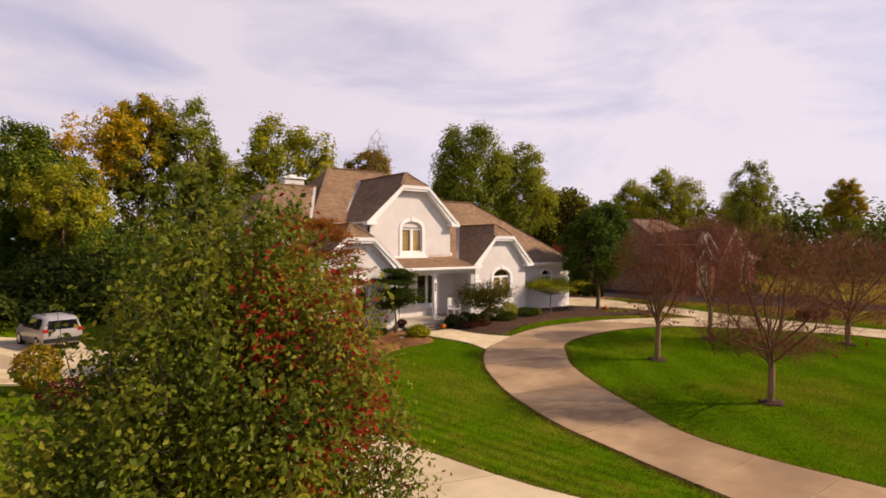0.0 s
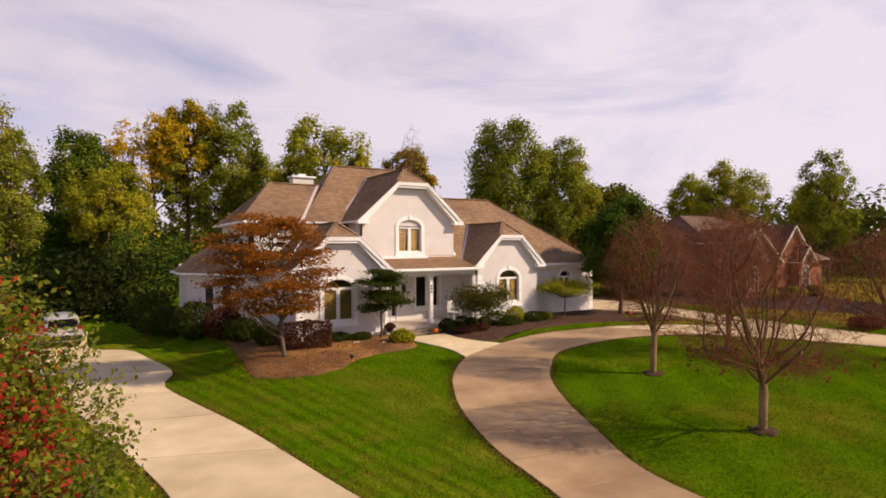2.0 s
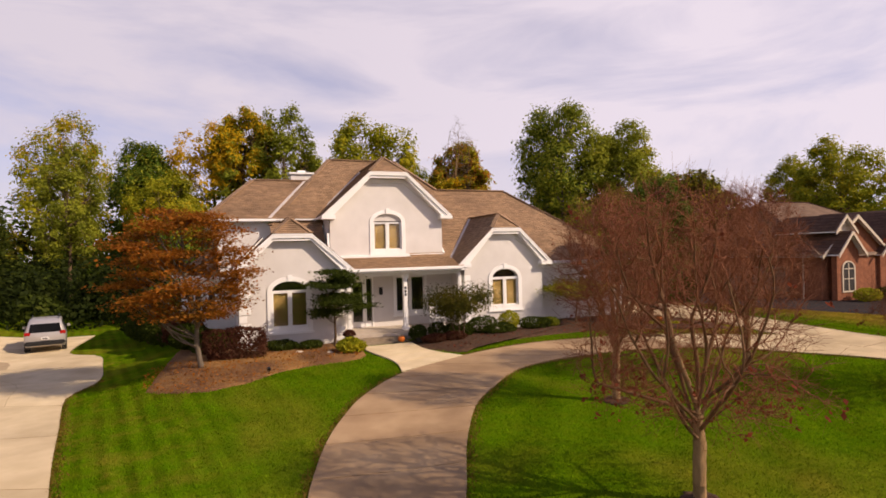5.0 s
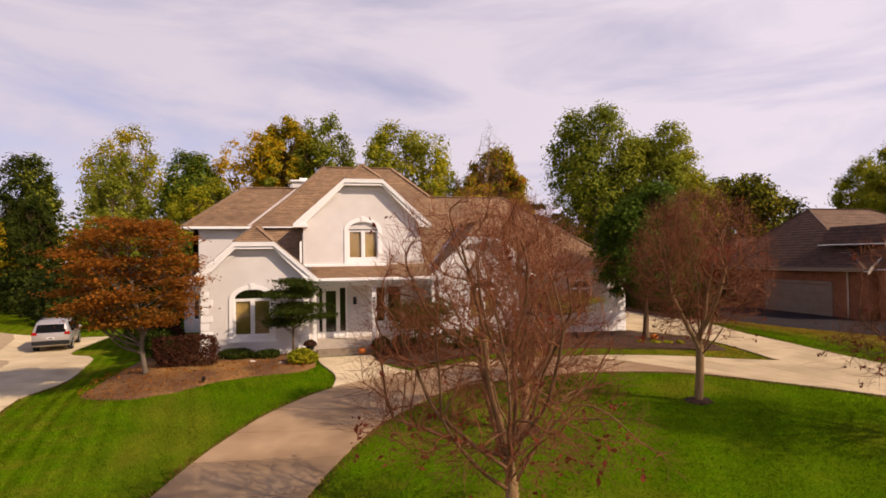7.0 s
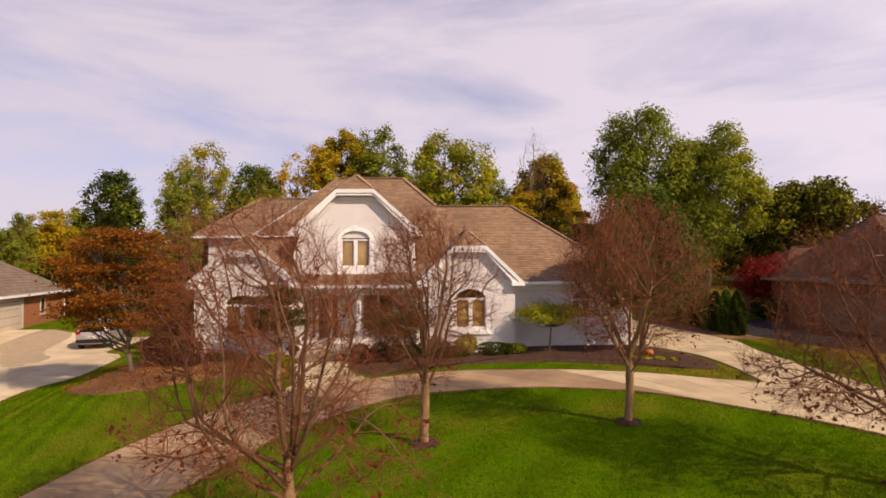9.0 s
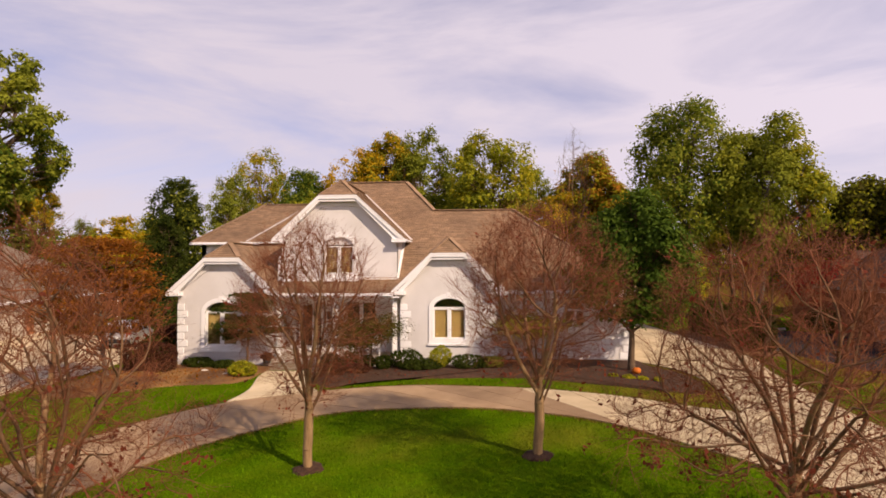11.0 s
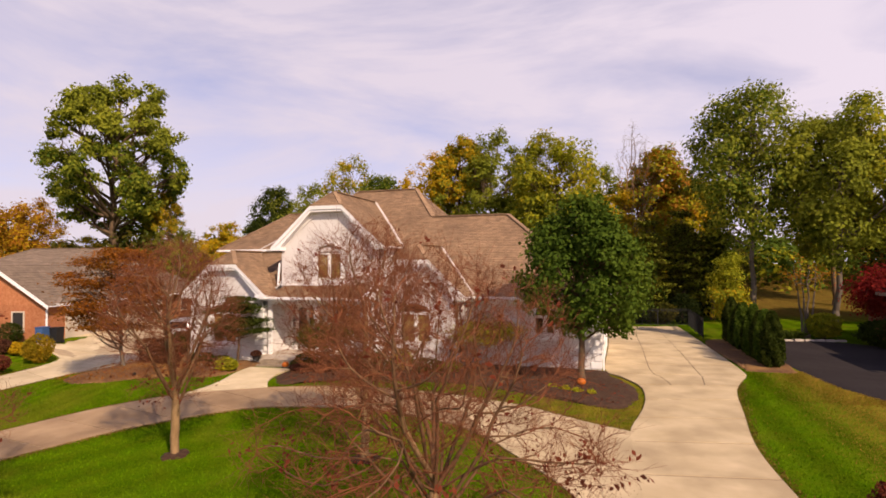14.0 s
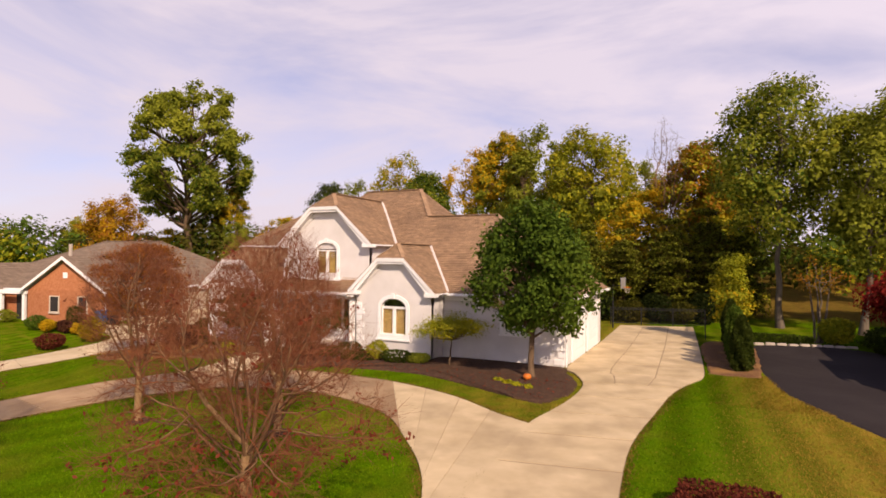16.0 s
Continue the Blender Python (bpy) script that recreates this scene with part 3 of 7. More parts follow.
build_ground()
ground_patch("mulch_bed", "faded mulch bed with leaf litter before the house", "flower bed",
             [(-9.1, -6.2), (-8.4, -7.0), (-7.2, -7.4), (-6.0, -6.9), (-4.8, -5.9), (-3.6, -5.45), (-1.7, -5.1), (-1.45, -3.4), (-1.7, -1.75), (-6.0, -1.75), (-6.3, 1.0), (-8.4, 2.0), (-8.9, -3.0)], MULCH_TAN, 0.07, dome=0.10)
ground_patch("mulch_bed", "dark bark mulch bed between porch and garage", "flower bed",
             [(1.0, -4.6), (2.2, -5.9), (3.8, -4.8), (6.0, -4.4), (9.0, -4.3), (11.4, -5.0), (13.4, -5.9), (15.4, -6.6), (16.1, -5.0), (16.0, -3.0), (15.0, -0.9), (14.6, 0.0), (8.8, 0.0), (8.5, -1.5), (3.9, -1.5), (3.6, -2.3), (1.2, -2.3)], MULCH, 0.07, dome=0.05, seed=2)
ground_patch("asphalt_drive", "dark asphalt driveway beside the arborvitae", "driveway",
             [(29.5, -14.0), (27.0, -9.0), (25.4, -6.0), (23.5, -1.4), (22.95, 3.0), (23.0, 7.0), (23.2, 12.2), (27.8, 13.3), (31.5, 9.0), (34.0, 5.8), (38.0, 5.8), (39.0, 0.0), (36.0, -8.0), (34.5, -16)], ASPHALT, 0.04, wobble=0.02, seed=3)


# ---- house ----
def clip(poly, a, b, c):
    """Keep the part of a 2D polygon where a*x + b*y <= c."""
    out = []
    for i in range(len(poly)):
        p, q = poly[i], poly[(i + 1) % len(poly)]
        dp, dq = a * p[0] + b * p[1] - c, a * q[0] + b * q[1] - c
        if dp <= 0:
            out.append(p)
        if dp * dq < 0:
            t = dp / (dp - dq)
            out.append((p[0] + (q[0] - p[0]) * t, p[1] + (q[1] - p[1]) * t))
    return out


def roof_face(poly, parent, material, name="roof_slope", tab=0.34, course=0.145, label="", seed=0):
    """A convex roof slope laid with shingle tabs, each with its own butt edge. poly: 3D points in order."""
    rnd = random.Random(seed + len(poly) * 7 + int(abs(poly[0][0]) * 10))
    P = [Vector(p) for p in poly]
    nrm = Vector((0, 0, 0))
    for i in range(len(P)):
        nrm += P[i].cross(P[(i + 1) % len(P)])
    nrm.normalize()
    if nrm.z < 0:
        nrm = -nrm
    u = Vector((0, 0, 1)).cross(nrm).normalized()
    v = nrm.cross(u).normalized()
    if v.z < 0:
        v, u = -v, -u
    o = P[0]
    flat = [((p - o).dot(u), (p - o).dot(v)) for p in P]
    area = sum(flat[i][0] * flat[(i + 1) % len(flat)][1] - flat[(i + 1) % len(flat)][0] * flat[i][1] for i in range(len(flat)))
    if area < 0:
        flat = flat[::-1]
    v0, v1 = min(p[1] for p in flat), max(p[1] for p in flat)
    u0, u1 = min(p[0] for p in flat), max(p[0] for p in flat)
    verts, faces = [], []

    def add(pts, low, high):
        base = len(verts)
        for a, b in pts:
            f = (b - low) / (high - low)
            verts.append(o + u * a + v * b + nrm * (0.022 * (1 - f) + 0.004))
        faces.append(tuple(range(base, base + len(pts))))
        lows = [i for i, p in enumerate(pts) if abs(p[1] - low) < 1e-4]
        if len(lows) == 2:
            a, b = sorted(lows, key=lambda i: pts[i][0])
            k = len(verts)
            verts.append(o + u * pts[a][0] + v * low + nrm * 0.0)
            verts.append(o + u * pts[b][0] + v * low + nrm * 0.0)
            faces.append((base + a, k, k + 1, base + b))
    k, b = 0, v0
    while b < v1 - 0.01:
        t = min(b + course, v1)
        strip = clip(clip(flat, 0, -1, -b), 0, 1, t)
        if len(strip) >= 3:
            s0, s1 = min(p[0] for p in strip), max(p[0] for p in strip)
            a = s0 - rnd.random() * tab
            while a < s1:
                w = tab * rnd.uniform(0.75, 1.25)
                piece = clip(clip(strip, -1, 0, -a), 1, 0, a + w)
                if len(piece) >= 3:
                    add(piece, b, b + course)
                a += w
        b = t
        k += 1
    me = bpy.data.meshes.new(name)
    me.from_pydata([tuple(x) for x in verts], [], faces)
    me.update()
    # a deck under the shingles
    ob = part_mesh(name, me, material, parent, label)
    bm = bmesh.new()
    top = [bm.verts.new(p) for p in P]
    low = [bm.verts.new(p - Vector((0, 0, 0.07))) for p in P]
    bm.faces.new(top)
    bm.faces.new(low[::-1])
    for i in range(len(P)):
        j = (i + 1) % len(P)
        bm.faces.new((top[j], top[i], low[i], low[j]))
    bmesh.ops.recalc_face_normals(bm, faces=bm.faces[:])
    part("roof_deck", bm, TRIM, ob)
    return ob


house = thing("house", "white stucco house with brown shingle roofs and clipped gables", "house")

# walls, as one shell with thickness along each front
GND = -0.75


def wall_run(name, pts, z0, z1, t=0.25, label=""):
    """Straight walls along a line of plan points, each wall t thick to the inside (left of the way)."""
    bm = bmesh.new()
    for (ax, ay), (bx, by) in zip(pts, pts[1:]):
        d = Vector((bx - ax, by - ay, 0)).normalized()
        nrm = Vector((-d.y, d.x, 0)) * t
        prism(bm, [(ax, ay), (bx, by), (bx + nrm.x, by + nrm.y), (ax + nrm.x, ay + nrm.y)], "z", z0, z1)
    return part(name, bm, STUCCO, house, label)


def arch_pts(cx, w, zs, rise_, n=14):
    """The points of an arch of width w over the springing height zs, from right to left."""
    return [(cx + w / 2 * math.cos(math.pi * i / n), zs + rise_ * math.sin(math.pi * i / n)) for i in range(n + 1)]


def holed_front(name, outline, y0, y1, holes, parent, material=STUCCO, label=""):
    """A front wall (in x and z) between y0 and y1 with openings through it."""
    bm = bmesh.new()
    loops = [outline] + holes
    for y in (y0, y1):
        edges = []
        for lp in loops:
            vs = [bm.verts.new((p[0], y, p[1])) for p in lp]
            edges += [bm.edges.new((vs[i], vs[(i + 1) % len(vs)])) for i in range(len(vs))]
        bmesh.ops.triangle_fill(bm, use_beauty=True, edges=edges)
    for lp in loops:
        for i in range(len(lp)):
            a, b = lp[i], lp[(i + 1) % len(lp)]
            q = [bm.verts.new((a[0], y0, a[1])), bm.verts.new((b[0], y0, b[1])), bm.verts.new((b[0], y1, b[1])), bm.verts.new((a[0], y1, a[1]))]
            bm.faces.new(q)
    bmesh.ops.remove_doubles(bm, verts=bm.verts[:], dist=0.0005)
    bmesh.ops.recalc_face_normals(bm, faces=bm.faces[:])
    return part(name, bm, material, parent, label)


def window_hole(cx, w, zb, zs, rise_):
    pts = [(cx - w / 2, zb), (cx + w / 2, zb)] + arch_pts(cx, w, zs, rise_)
    return pts if rise_ > 0 else [(cx - w / 2, zb), (cx + w / 2, zb), (cx + w / 2, zs), (cx - w / 2, zs)]


def ring(bm, outer, inner, y0, y1):
    """A frame between two outlines with the same number of points."""
    n = len(outer)
    rows = []
    for y in (y0, y1):
        rows.append(([bm.verts.new((p[0], y, p[1])) for p in outer], [bm.verts.new((p[0], y, p[1])) for p in inner]))
    for i in range(n):
        j = (i + 1) % n
        (oa, ia), (ob, ib) = rows
        bm.faces.new((oa[i], oa[j], ia[j], ia[i]))
        bm.faces.new((ob[j], ob[i], ib[i], ib[j]))
        bm.faces.new((oa[j], oa[i], ob[i], ob[j]))
        bm.faces.new((ia[i], ia[j], ib[j], ib[i]))
    bmesh.ops.recalc_face_normals(bm, faces=bm.faces[:])


def window(cx, w, zb, zs, rise_, y, blinds=2, fan=True, surround=0.2, key=True, label="", parent=None):
    """A twin-sash window in a front wall whose face is at y: surround, keystone, sashes, panes and blinds."""
    parent = parent or house
    win = new("window")
    win.parent = parent
    win.location = (cx, y, 0)
    if label:
        tagged(win, label)
    W = w / 2
    if surround > 0:
        bm = bmesh.new()
        outer = [(-W - surround, zb - surround), (W + surround, zb - surround)] + arch_pts(0, w + 2 * surround, zs, rise_ + surround)
        inner = [(-W, zb), (W, zb)] + arch_pts(0, w, zs, max(rise_, 0.001))
        if rise_ <= 0:
            outer = [(-W - surround, zb - surround), (W + surround, zb - surround), (W + surround, zs + surround), (-W - surround, zs + surround)]
            inner = [(-W, zb), (W, zb), (W, zs), (-W, zs)]
        ring(bm, outer, inner, -0.045, 0.03)
        box(bm, -W - surround - 0.05, W + surround + 0.05, -0.09, -0.03, zb - surround - 0.09, zb - surround - 0.001)
        part("surround", bm, TRIM, win)
        if key:
            bm = bmesh.new()
            prism(bm, [(-0.07, zs + rise_ - 0.01), (0.07, zs + rise_ - 0.01), (0.11, zs + rise_ + surround + 0.07), (-0.11, zs + rise_ + surround + 0.07)], "y", -0.08, -0.046)
            part("keystone", bm, TRIM, win)
    # sashes
    bm = bmesh.new()
    for s in (-1, 1):
        x0, x1 = (0.03, W) if s > 0 else (-W, -0.03)
        o = [(x0, zb), (x1, zb), (x1, zs), (x0, zs)]
        i = [(x0 + 0.06, zb + 0.06), (x1 - 0.06, zb + 0.06), (x1 - 0.06, zs - 0.06), (x0 + 0.06, zs - 0.06)]
        ring(bm, o, i, 0.06, 0.11)
    box(bm, -0.03, 0.03, 0.05, 0.12, zb, zs)
    if rise_ > 0 and fan:
        box(bm, -W, W, 0.05, 0.12, zs, zs + 0.06)
    part("sash", bm, TRIM, win)
    for s in (-1, 1):
        x0, x1 = (0.09, W - 0.06) if s > 0 else (-W + 0.06, -0.09)
        part("pane", boxes((x0, x1, 0.08, 0.088, zb + 0.06, zs - 0.06)), GLASS, win).visible_shadow = False
    if blinds:
        for s in (-1, 1):
            x0, x1 = (0.06, W - 0.03) if s > 0 else (-W + 0.03, -0.06)
            bm = bmesh.new()
            k = int((zs - zb) / 0.09)
            for i in range(k):
                z = zb + 0.03 + i * 0.09
                box(bm, x0, x1, 0.15, 0.162, z, z + 0.078)
            part("blind", bm, BLIND, win, "tan closed blind")
    if rise_ > 0:
        bm = bmesh.new()
        prism(bm, [(-W, zs + 0.06), (W, zs + 0.06)] + arch_pts(0, w, zs + 0.06, rise_ - 0.06), "y", 0.08, 0.088)
        if fan:
            part("fanlight", bm, GLASS, win).visible_shadow = False
        else:
            part("arch_panel", bm, STUCCO, win)
    # added dark box whose colour stands in for the unlit room
    part("painted_room_shade", boxes((-W - 0.05, W + 0.05, 0.55, 0.6, zb - 0.1, zs + rise_ + 0.1), (-W - 0.06, -W - 0.02, 0.26, 0.6, zb - .1, zs + rise_ + .1), (W + 0.02, W + 0.06, 0.26, 0.6, zb - .1, zs + rise_ + .1)), DARK, win)
    return win


def quoins(x, y, z0, z1, sx):
    """Corner blocks up an outer corner; sx is the way (+1 or -1) in which they run along the front."""
    k, z = 0, z0
    while z + 0.28 < z1:
        w = 0.46 if k % 2 == 0 else 0.30
        x0, x1 = sorted((x - sx * 0.03, x + sx * w))
        q = part("quoin", boxes((x0, x1, y - 0.035, y + (0.30 if k % 2 == 0 else 0.46), z, z + 0.29), bevel=0.012), TRIM, house)
        z += 0.335
        k += 1


def gable_front(cx, half, half_top, z_eave, z_top, y_eave, y_wall, z_low, y_ridge, y_eave_back_l, y_eave_back_r, holes, seed, wall_half):
    """A clipped front gable: wall, rakes, soffits, frieze, two slopes and the small hip over the cut top."""
    s = (z_top - z_eave) / (half - half_top)
    z_apex = z_top + s * half_top
    y_apex = y_eave + half_top * 1.05
    # wall under the rakes
    dz = 0.16
    wh = wall_half
    zw = z_eave + s * (half - wh) - dz
    outline = [(cx - wh, z_low), (cx + wh, z_low), (cx + wh, zw), (cx + half_top - 0.05, z_top - dz), (cx - half_top + 0.05, z_top - dz), (cx - wh, zw)]
    holed_front("front_wall", outline, y_wall, y_wall + 0.28, holes, house)
    # rake boards and the level board across the top
    yb = y_eave
    for sg in (-1, 1):
        bm = bmesh.new()
        p, q = (cx + sg * half, z_eave), (cx + sg * half_top, z_top)
        prism(bm, [p, q, (q[0] - sg * 0.02, q[1] - 0.18), (p[0] - sg * 0.06, p[1] - 0.17)], "y", yb - 0.03, yb + 0.03)
        part("rake_board", bm, TRIM, house)
        bm = bmesh.new()
        prism(bm, [(p[0] - sg * 0.26, p[1] + 0.0), (q[0], q[1] - 0.18), (q[0] - sg * 0.02, q[1] - 0.30), (p[0] - sg * 0.42, p[1] - 0.12)], "y", yb + 0.031, y_wall - 0.06)
        part("rake_soffit", bm, TRIM, house)
        # boxed return at the foot of the rake
        x0, x1 = sorted((cx + sg * (half + 0.06), cx + sg * (wh - 0.22)))
        part("eave_return", boxes((x0, x1, yb - 0.045, y_wall + 0.02, z_eave - 0.22, z_eave - 0.03), bevel=0.015), TRIM, house)
        x0, x1 = sorted((cx + sg * (half + 0.02), cx + sg * (half - 0.12)))
        yb2 = y_eave_back_l if sg < 0 else y_eave_back_r
        part("gutter", boxes((x0, x1, y_wall, yb2, z_eave - 0.13, z_eave - 0.005), bevel=0.02), TRIM, house)
    part("top_board", boxes((cx - half_top - 0.02, cx + half_top + 0.02, yb - 0.028, yb + 0.03, z_top - 0.18, z_top)), TRIM, house)
    part("top_soffit", boxes((cx - half_top, cx + half_top, yb + 0.031, y_wall - 0.06, z_top - 0.30, z_top - 0.19)), TRIM, house)
    # frieze on the wall
    bm = bmesh.new()
    for sg in (-1, 1):
        prism(bm, [(cx + sg * (wh - 0.02), zw - 0.02), (cx + sg * (half_top - 0.02), z_top - dz - 0.18), (cx + sg * (half_top - 0.09), z_top - dz - 0.36), (cx + sg * (wh - 0.02), zw - 0.24)], "y", y_wall - 0.05, y_wall + 0.01)
    box(bm, cx - half_top, cx + half_top, y_wall - 0.052, y_wall + 0.01, z_top - dz - 0.36, z_top - dz - 0.18)
    part("frieze", bm, STUCCO, house)
    e = 0.04
    for sg, yb3 in ((-1, y_eave_back_l), (1, y_eave_back_r)):
        roof_face([(cx + sg * (half + e), y_eave - e, z_eave - s * e), (cx + sg * half_top, y_eave - e, z_top), (cx, y_apex, z_apex), (cx, y_ridge, z_apex), (cx + sg * (half + e), yb3, z_eave - s * e)], house, SHINGLE, seed=seed)
    roof_face([(cx - half_top, y_eave - e, z_top), (cx + half_top, y_eave - e, z_top), (cx, y_apex, z_apex)], house, SHINGLE, seed=seed + 1)
    bm = bmesh.new()
    beam(bm, (cx, y_apex, z_apex + 0.03), (cx, y_ridge, z_apex + 0.03), 0.26, 0.05)
    for sg in (-1, 1):
        beam(bm, (cx + sg * half_top, y_eave, z_top + 0.03), (cx, y_apex, z_apex + 0.03), 0.22, 0.05)
    part("ridge_cap", bm, SHINGLE, house)
    return z_apex


def strip_line(name, pts, material=FLASH, w=0.16, h=0.03):
    bm = bmesh.new()
    for p, q in zip(pts, pts[1:]):
        beam(bm, p, q, w, h)
    return part(name, bm, material, house)


# main hip roof: its front slope lies in one plane with the garage wing's
RY, RZ = 4.95, 7.27
e0, e1 = -0.32, 10.2
MS = (RZ - 2.98) / (RY - e0)
MZ = 9.28
front_y = lambda z: e0 + (z - 2.98) / MS
MY = front_y(MZ)
XL, XR = -0.78, 3.28
z_mid = 5.1
xl = lambda z: XL - 0.91 * (MZ - z)
XR2 = XR + 0.95 * (MZ - RZ)
roof_face([(XL, MY, MZ), (XR, MY, MZ), (XR2, RY, RZ), (xl(RZ), RY, RZ)], house, SHINGLE, seed=11)
roof_face([(xl(RZ), RY, RZ), (2.0, RY, RZ), (2.0, front_y(z_mid), z_mid), (xl(z_mid), front_y(z_mid), z_mid)], house, SHINGLE, seed=16)
roof_face([(xl(z_mid), front_y(z_mid), z_mid), (-2.05, front_y(z_mid), z_mid), (-2.05, front_y(3.35), 3.35), (xl(z_mid), front_y(3.35), 3.35)], house, SHINGLE, seed=12)
roof_face([(XL, MY, MZ), (xl(z_mid), front_y(z_mid), z_mid), (xl(z_mid), 2 * MY - front_y(z_mid), z_mid)], house, SHINGLE, seed=13)
roof_face([(XR, MY, MZ), (XR2, RY, RZ), (XR2, 2 * MY - RY, RZ)], house, SHINGLE, seed=14)
roof_face([(XL, MY, MZ), (XR, MY, MZ), (XR2, 2 * MY - RY, RZ), (xl(RZ), 2 * MY - RY, RZ)], house, SHINGLE, seed=15)
strip_line("ridge_cap", [(xl(z_mid), front_y(z_mid), z_mid + 0.04), (XL, MY, MZ + 0.04), (XR, MY, MZ + 0.04), (XR2, RY, RZ + 0.04)], SHINGLE, 0.26, 0.05)

# front gables
MAIN_TOP = gable_front(0.91, 3.24, 0.92, 5.5, 7.6, 0.0, 0.4, 2.7, front_y(8.3), front_y(5.5), front_y(5.5),
                       [window_hole(0.9, 1.42, 3.78, 5.14, 0.42)], 21, 2.86)
gable_front(-3.93, 2.55, 0.81, 3.02, 4.55, -1.95, -1.6, GND, 1.3, 0.8, -0.9,
                       [window_hole(-4.06, 1.50, 0.52, 2.05, 0.46)], 22, 2.2)
RIGHT_TOP = gable_front(6.38, 2.5, 0.76, 3.05, 4.72, -1.74, -1.4, GND, 2.7, 0.4, -0.2,
                        [window_hole(6.42, 1.44, 0.86, 2.22, 0.46)], 23, 2.15)
window(0.9, 1.42, 3.78, 5.14, 0.42, 0.4, fan=False, label="arched upper window with tan blinds")
window(-4.06, 1.50, 0.52, 2.05, 0.46, -1.6, label="arched twin window with tan blinds")
window(6.42, 1.44, 0.86, 2.22, 0.46, -1.4, label="arched twin window with tan blinds")
part("sill_band", boxes((-1.95, 3.78, 0.30, 0.42, 3.40, 3.54), bevel=0.015), TRIM, house)

# side walls of the gables and the upper storey
wall_run("side_wall", [(3.77, 0.45), (3.77, 4.0)], 2.7, 5.5)
wall_run("side_wall", [(-1.95, 3.5), (-1.95, 0.45)], 2.7, 5.5)
wall_run("side_wall", [(-1.73, -1.55), (-1.73, 0.4)], GND, 3.1)
wall_run("side_wall", [(4.23, 0.4), (4.23, -1.35)], GND, 3.1)
wall_run("side_wall", [(8.53, -1.35), (8.53, 0.0)], GND, 3.1)
wall_run("side_wall", [(-6.13, 5.7), (-6.13, -1.35)], GND, 3.0, label="shaded stucco side wall")
wall_run("side_wall", [(-6.13, 5.5), (-5.8, 5.5)], GND, 3.0)
wall_run("wing_wall", [(-9.3, 10.5), (-6.13, 5.5)], -1.6, 2.5, label="shaded stucco wing wall")
wall_run("wing_wall", [(-9.3, 14.0), (-9.3, 10.5)], -1.6, 2.5)
# upper storey on the west, with its hip roof
UX0, UX1, UY0, UY1, UZ, UE = -7.25, -0.5, 2.7, 10.2, 7.85, 5.45
wall_run("upper_wall", [(UX0, UY1), (UX0, UY0), (UX1, UY0)], 2.9, UE - 0.05)
ur = (-5.2, 6.35, UZ)
roof_face([(UX0 - 0.38, UY0 - 0.38, UE), (1.0, UY0 - 0.38, UE), (1.0, 6.35, UZ), ur], house, SHINGLE, seed=31)
roof_face([(UX0 - 0.38, UY0 - 0.38, UE), (UX0 - 0.38, UY1 + 0.38, UE), ur], house, SHINGLE, seed=32)
roof_face([(UX0 - 0.38, UY1 + 0.38, UE), (1.0, UY1 + 0.38, UE), (1.0, 6.35, UZ), ur], house, SHINGLE, seed=33)
part("gutter", boxes((UX0 - 0.45, -4.3, UY0 - 0.47, UY0 - 0.34, UE - 0.13, UE), bevel=0.02), TRIM, house)
part("gutter", boxes((UX0 - 0.47, UX0 - 0.34, UY0 - 0.47, UY1 + 0.45, UE - 0.13, UE), bevel=0.02), TRIM, house)
part("soffit", boxes((UX0 - 0.36, -4.0, UY0 - 0.34, UY0, UE - 0.12, UE - 0.06), (UX0 - 0.36, UX0, UY0 - 0.34, UY1, UE - 0.121, UE - 0.061)), TRIM, house)
strip_line("ridge_cap", [(UX0 - 0.38, UY0 - 0.38, UE + 0.04), (ur[0], ur[1], ur[2] + 0.04), (-1.5, 6.35, UZ + 0.04)], SHINGLE, 0.26, 0.05)
# low roof round the west side
roof_face([(-9.75, 10.3, 2.52), (-6.4, 5.0, 2.52), (-5.2, 5.9, 3.7), (-7.2, 11.0, 4.4)], house, SHINGLE, seed=34)
roof_face([(-6.55, 5.25, 2.95), (-6.55, -0.5, 2.95), (-5.0, 1.0, 4.5), (-5.0, 5.25, 4.5)], house, SHINGLE, seed=35)
roof_face([(-9.75, 10.3, 2.52), (-9.75, 14.4, 2.52), (-7.2, 13.5, 4.4), (-7.2, 11.0, 4.4)], house, SHINGLE, seed=36)
strip_line("gutter", [(-9.75, 14.4, 2.49), (-9.75, 10.3, 2.49), (-6.4, 5.0, 2.49)], TRIM, 0.12, 0.13)
strip_line("gutter", [(-6.55, 5.2, 2.93), (-6.55, -1.6, 2.93)], TRIM, 0.12, 0.13)
# chimney
bm = bmesh.new()
box(bm, -2.75, -1.35, 10.1, 11.0, 5.0, 8.75)
part("chimney", bm, STUCCO, house)
part("chimney_cap", boxes((-2.87, -1.23, 9.98, 11.12, 8.76, 8.88), (-2.3, -1.8, 10.35, 10.75, 8.88, 9.05), bevel=0.01), TRIM, house)

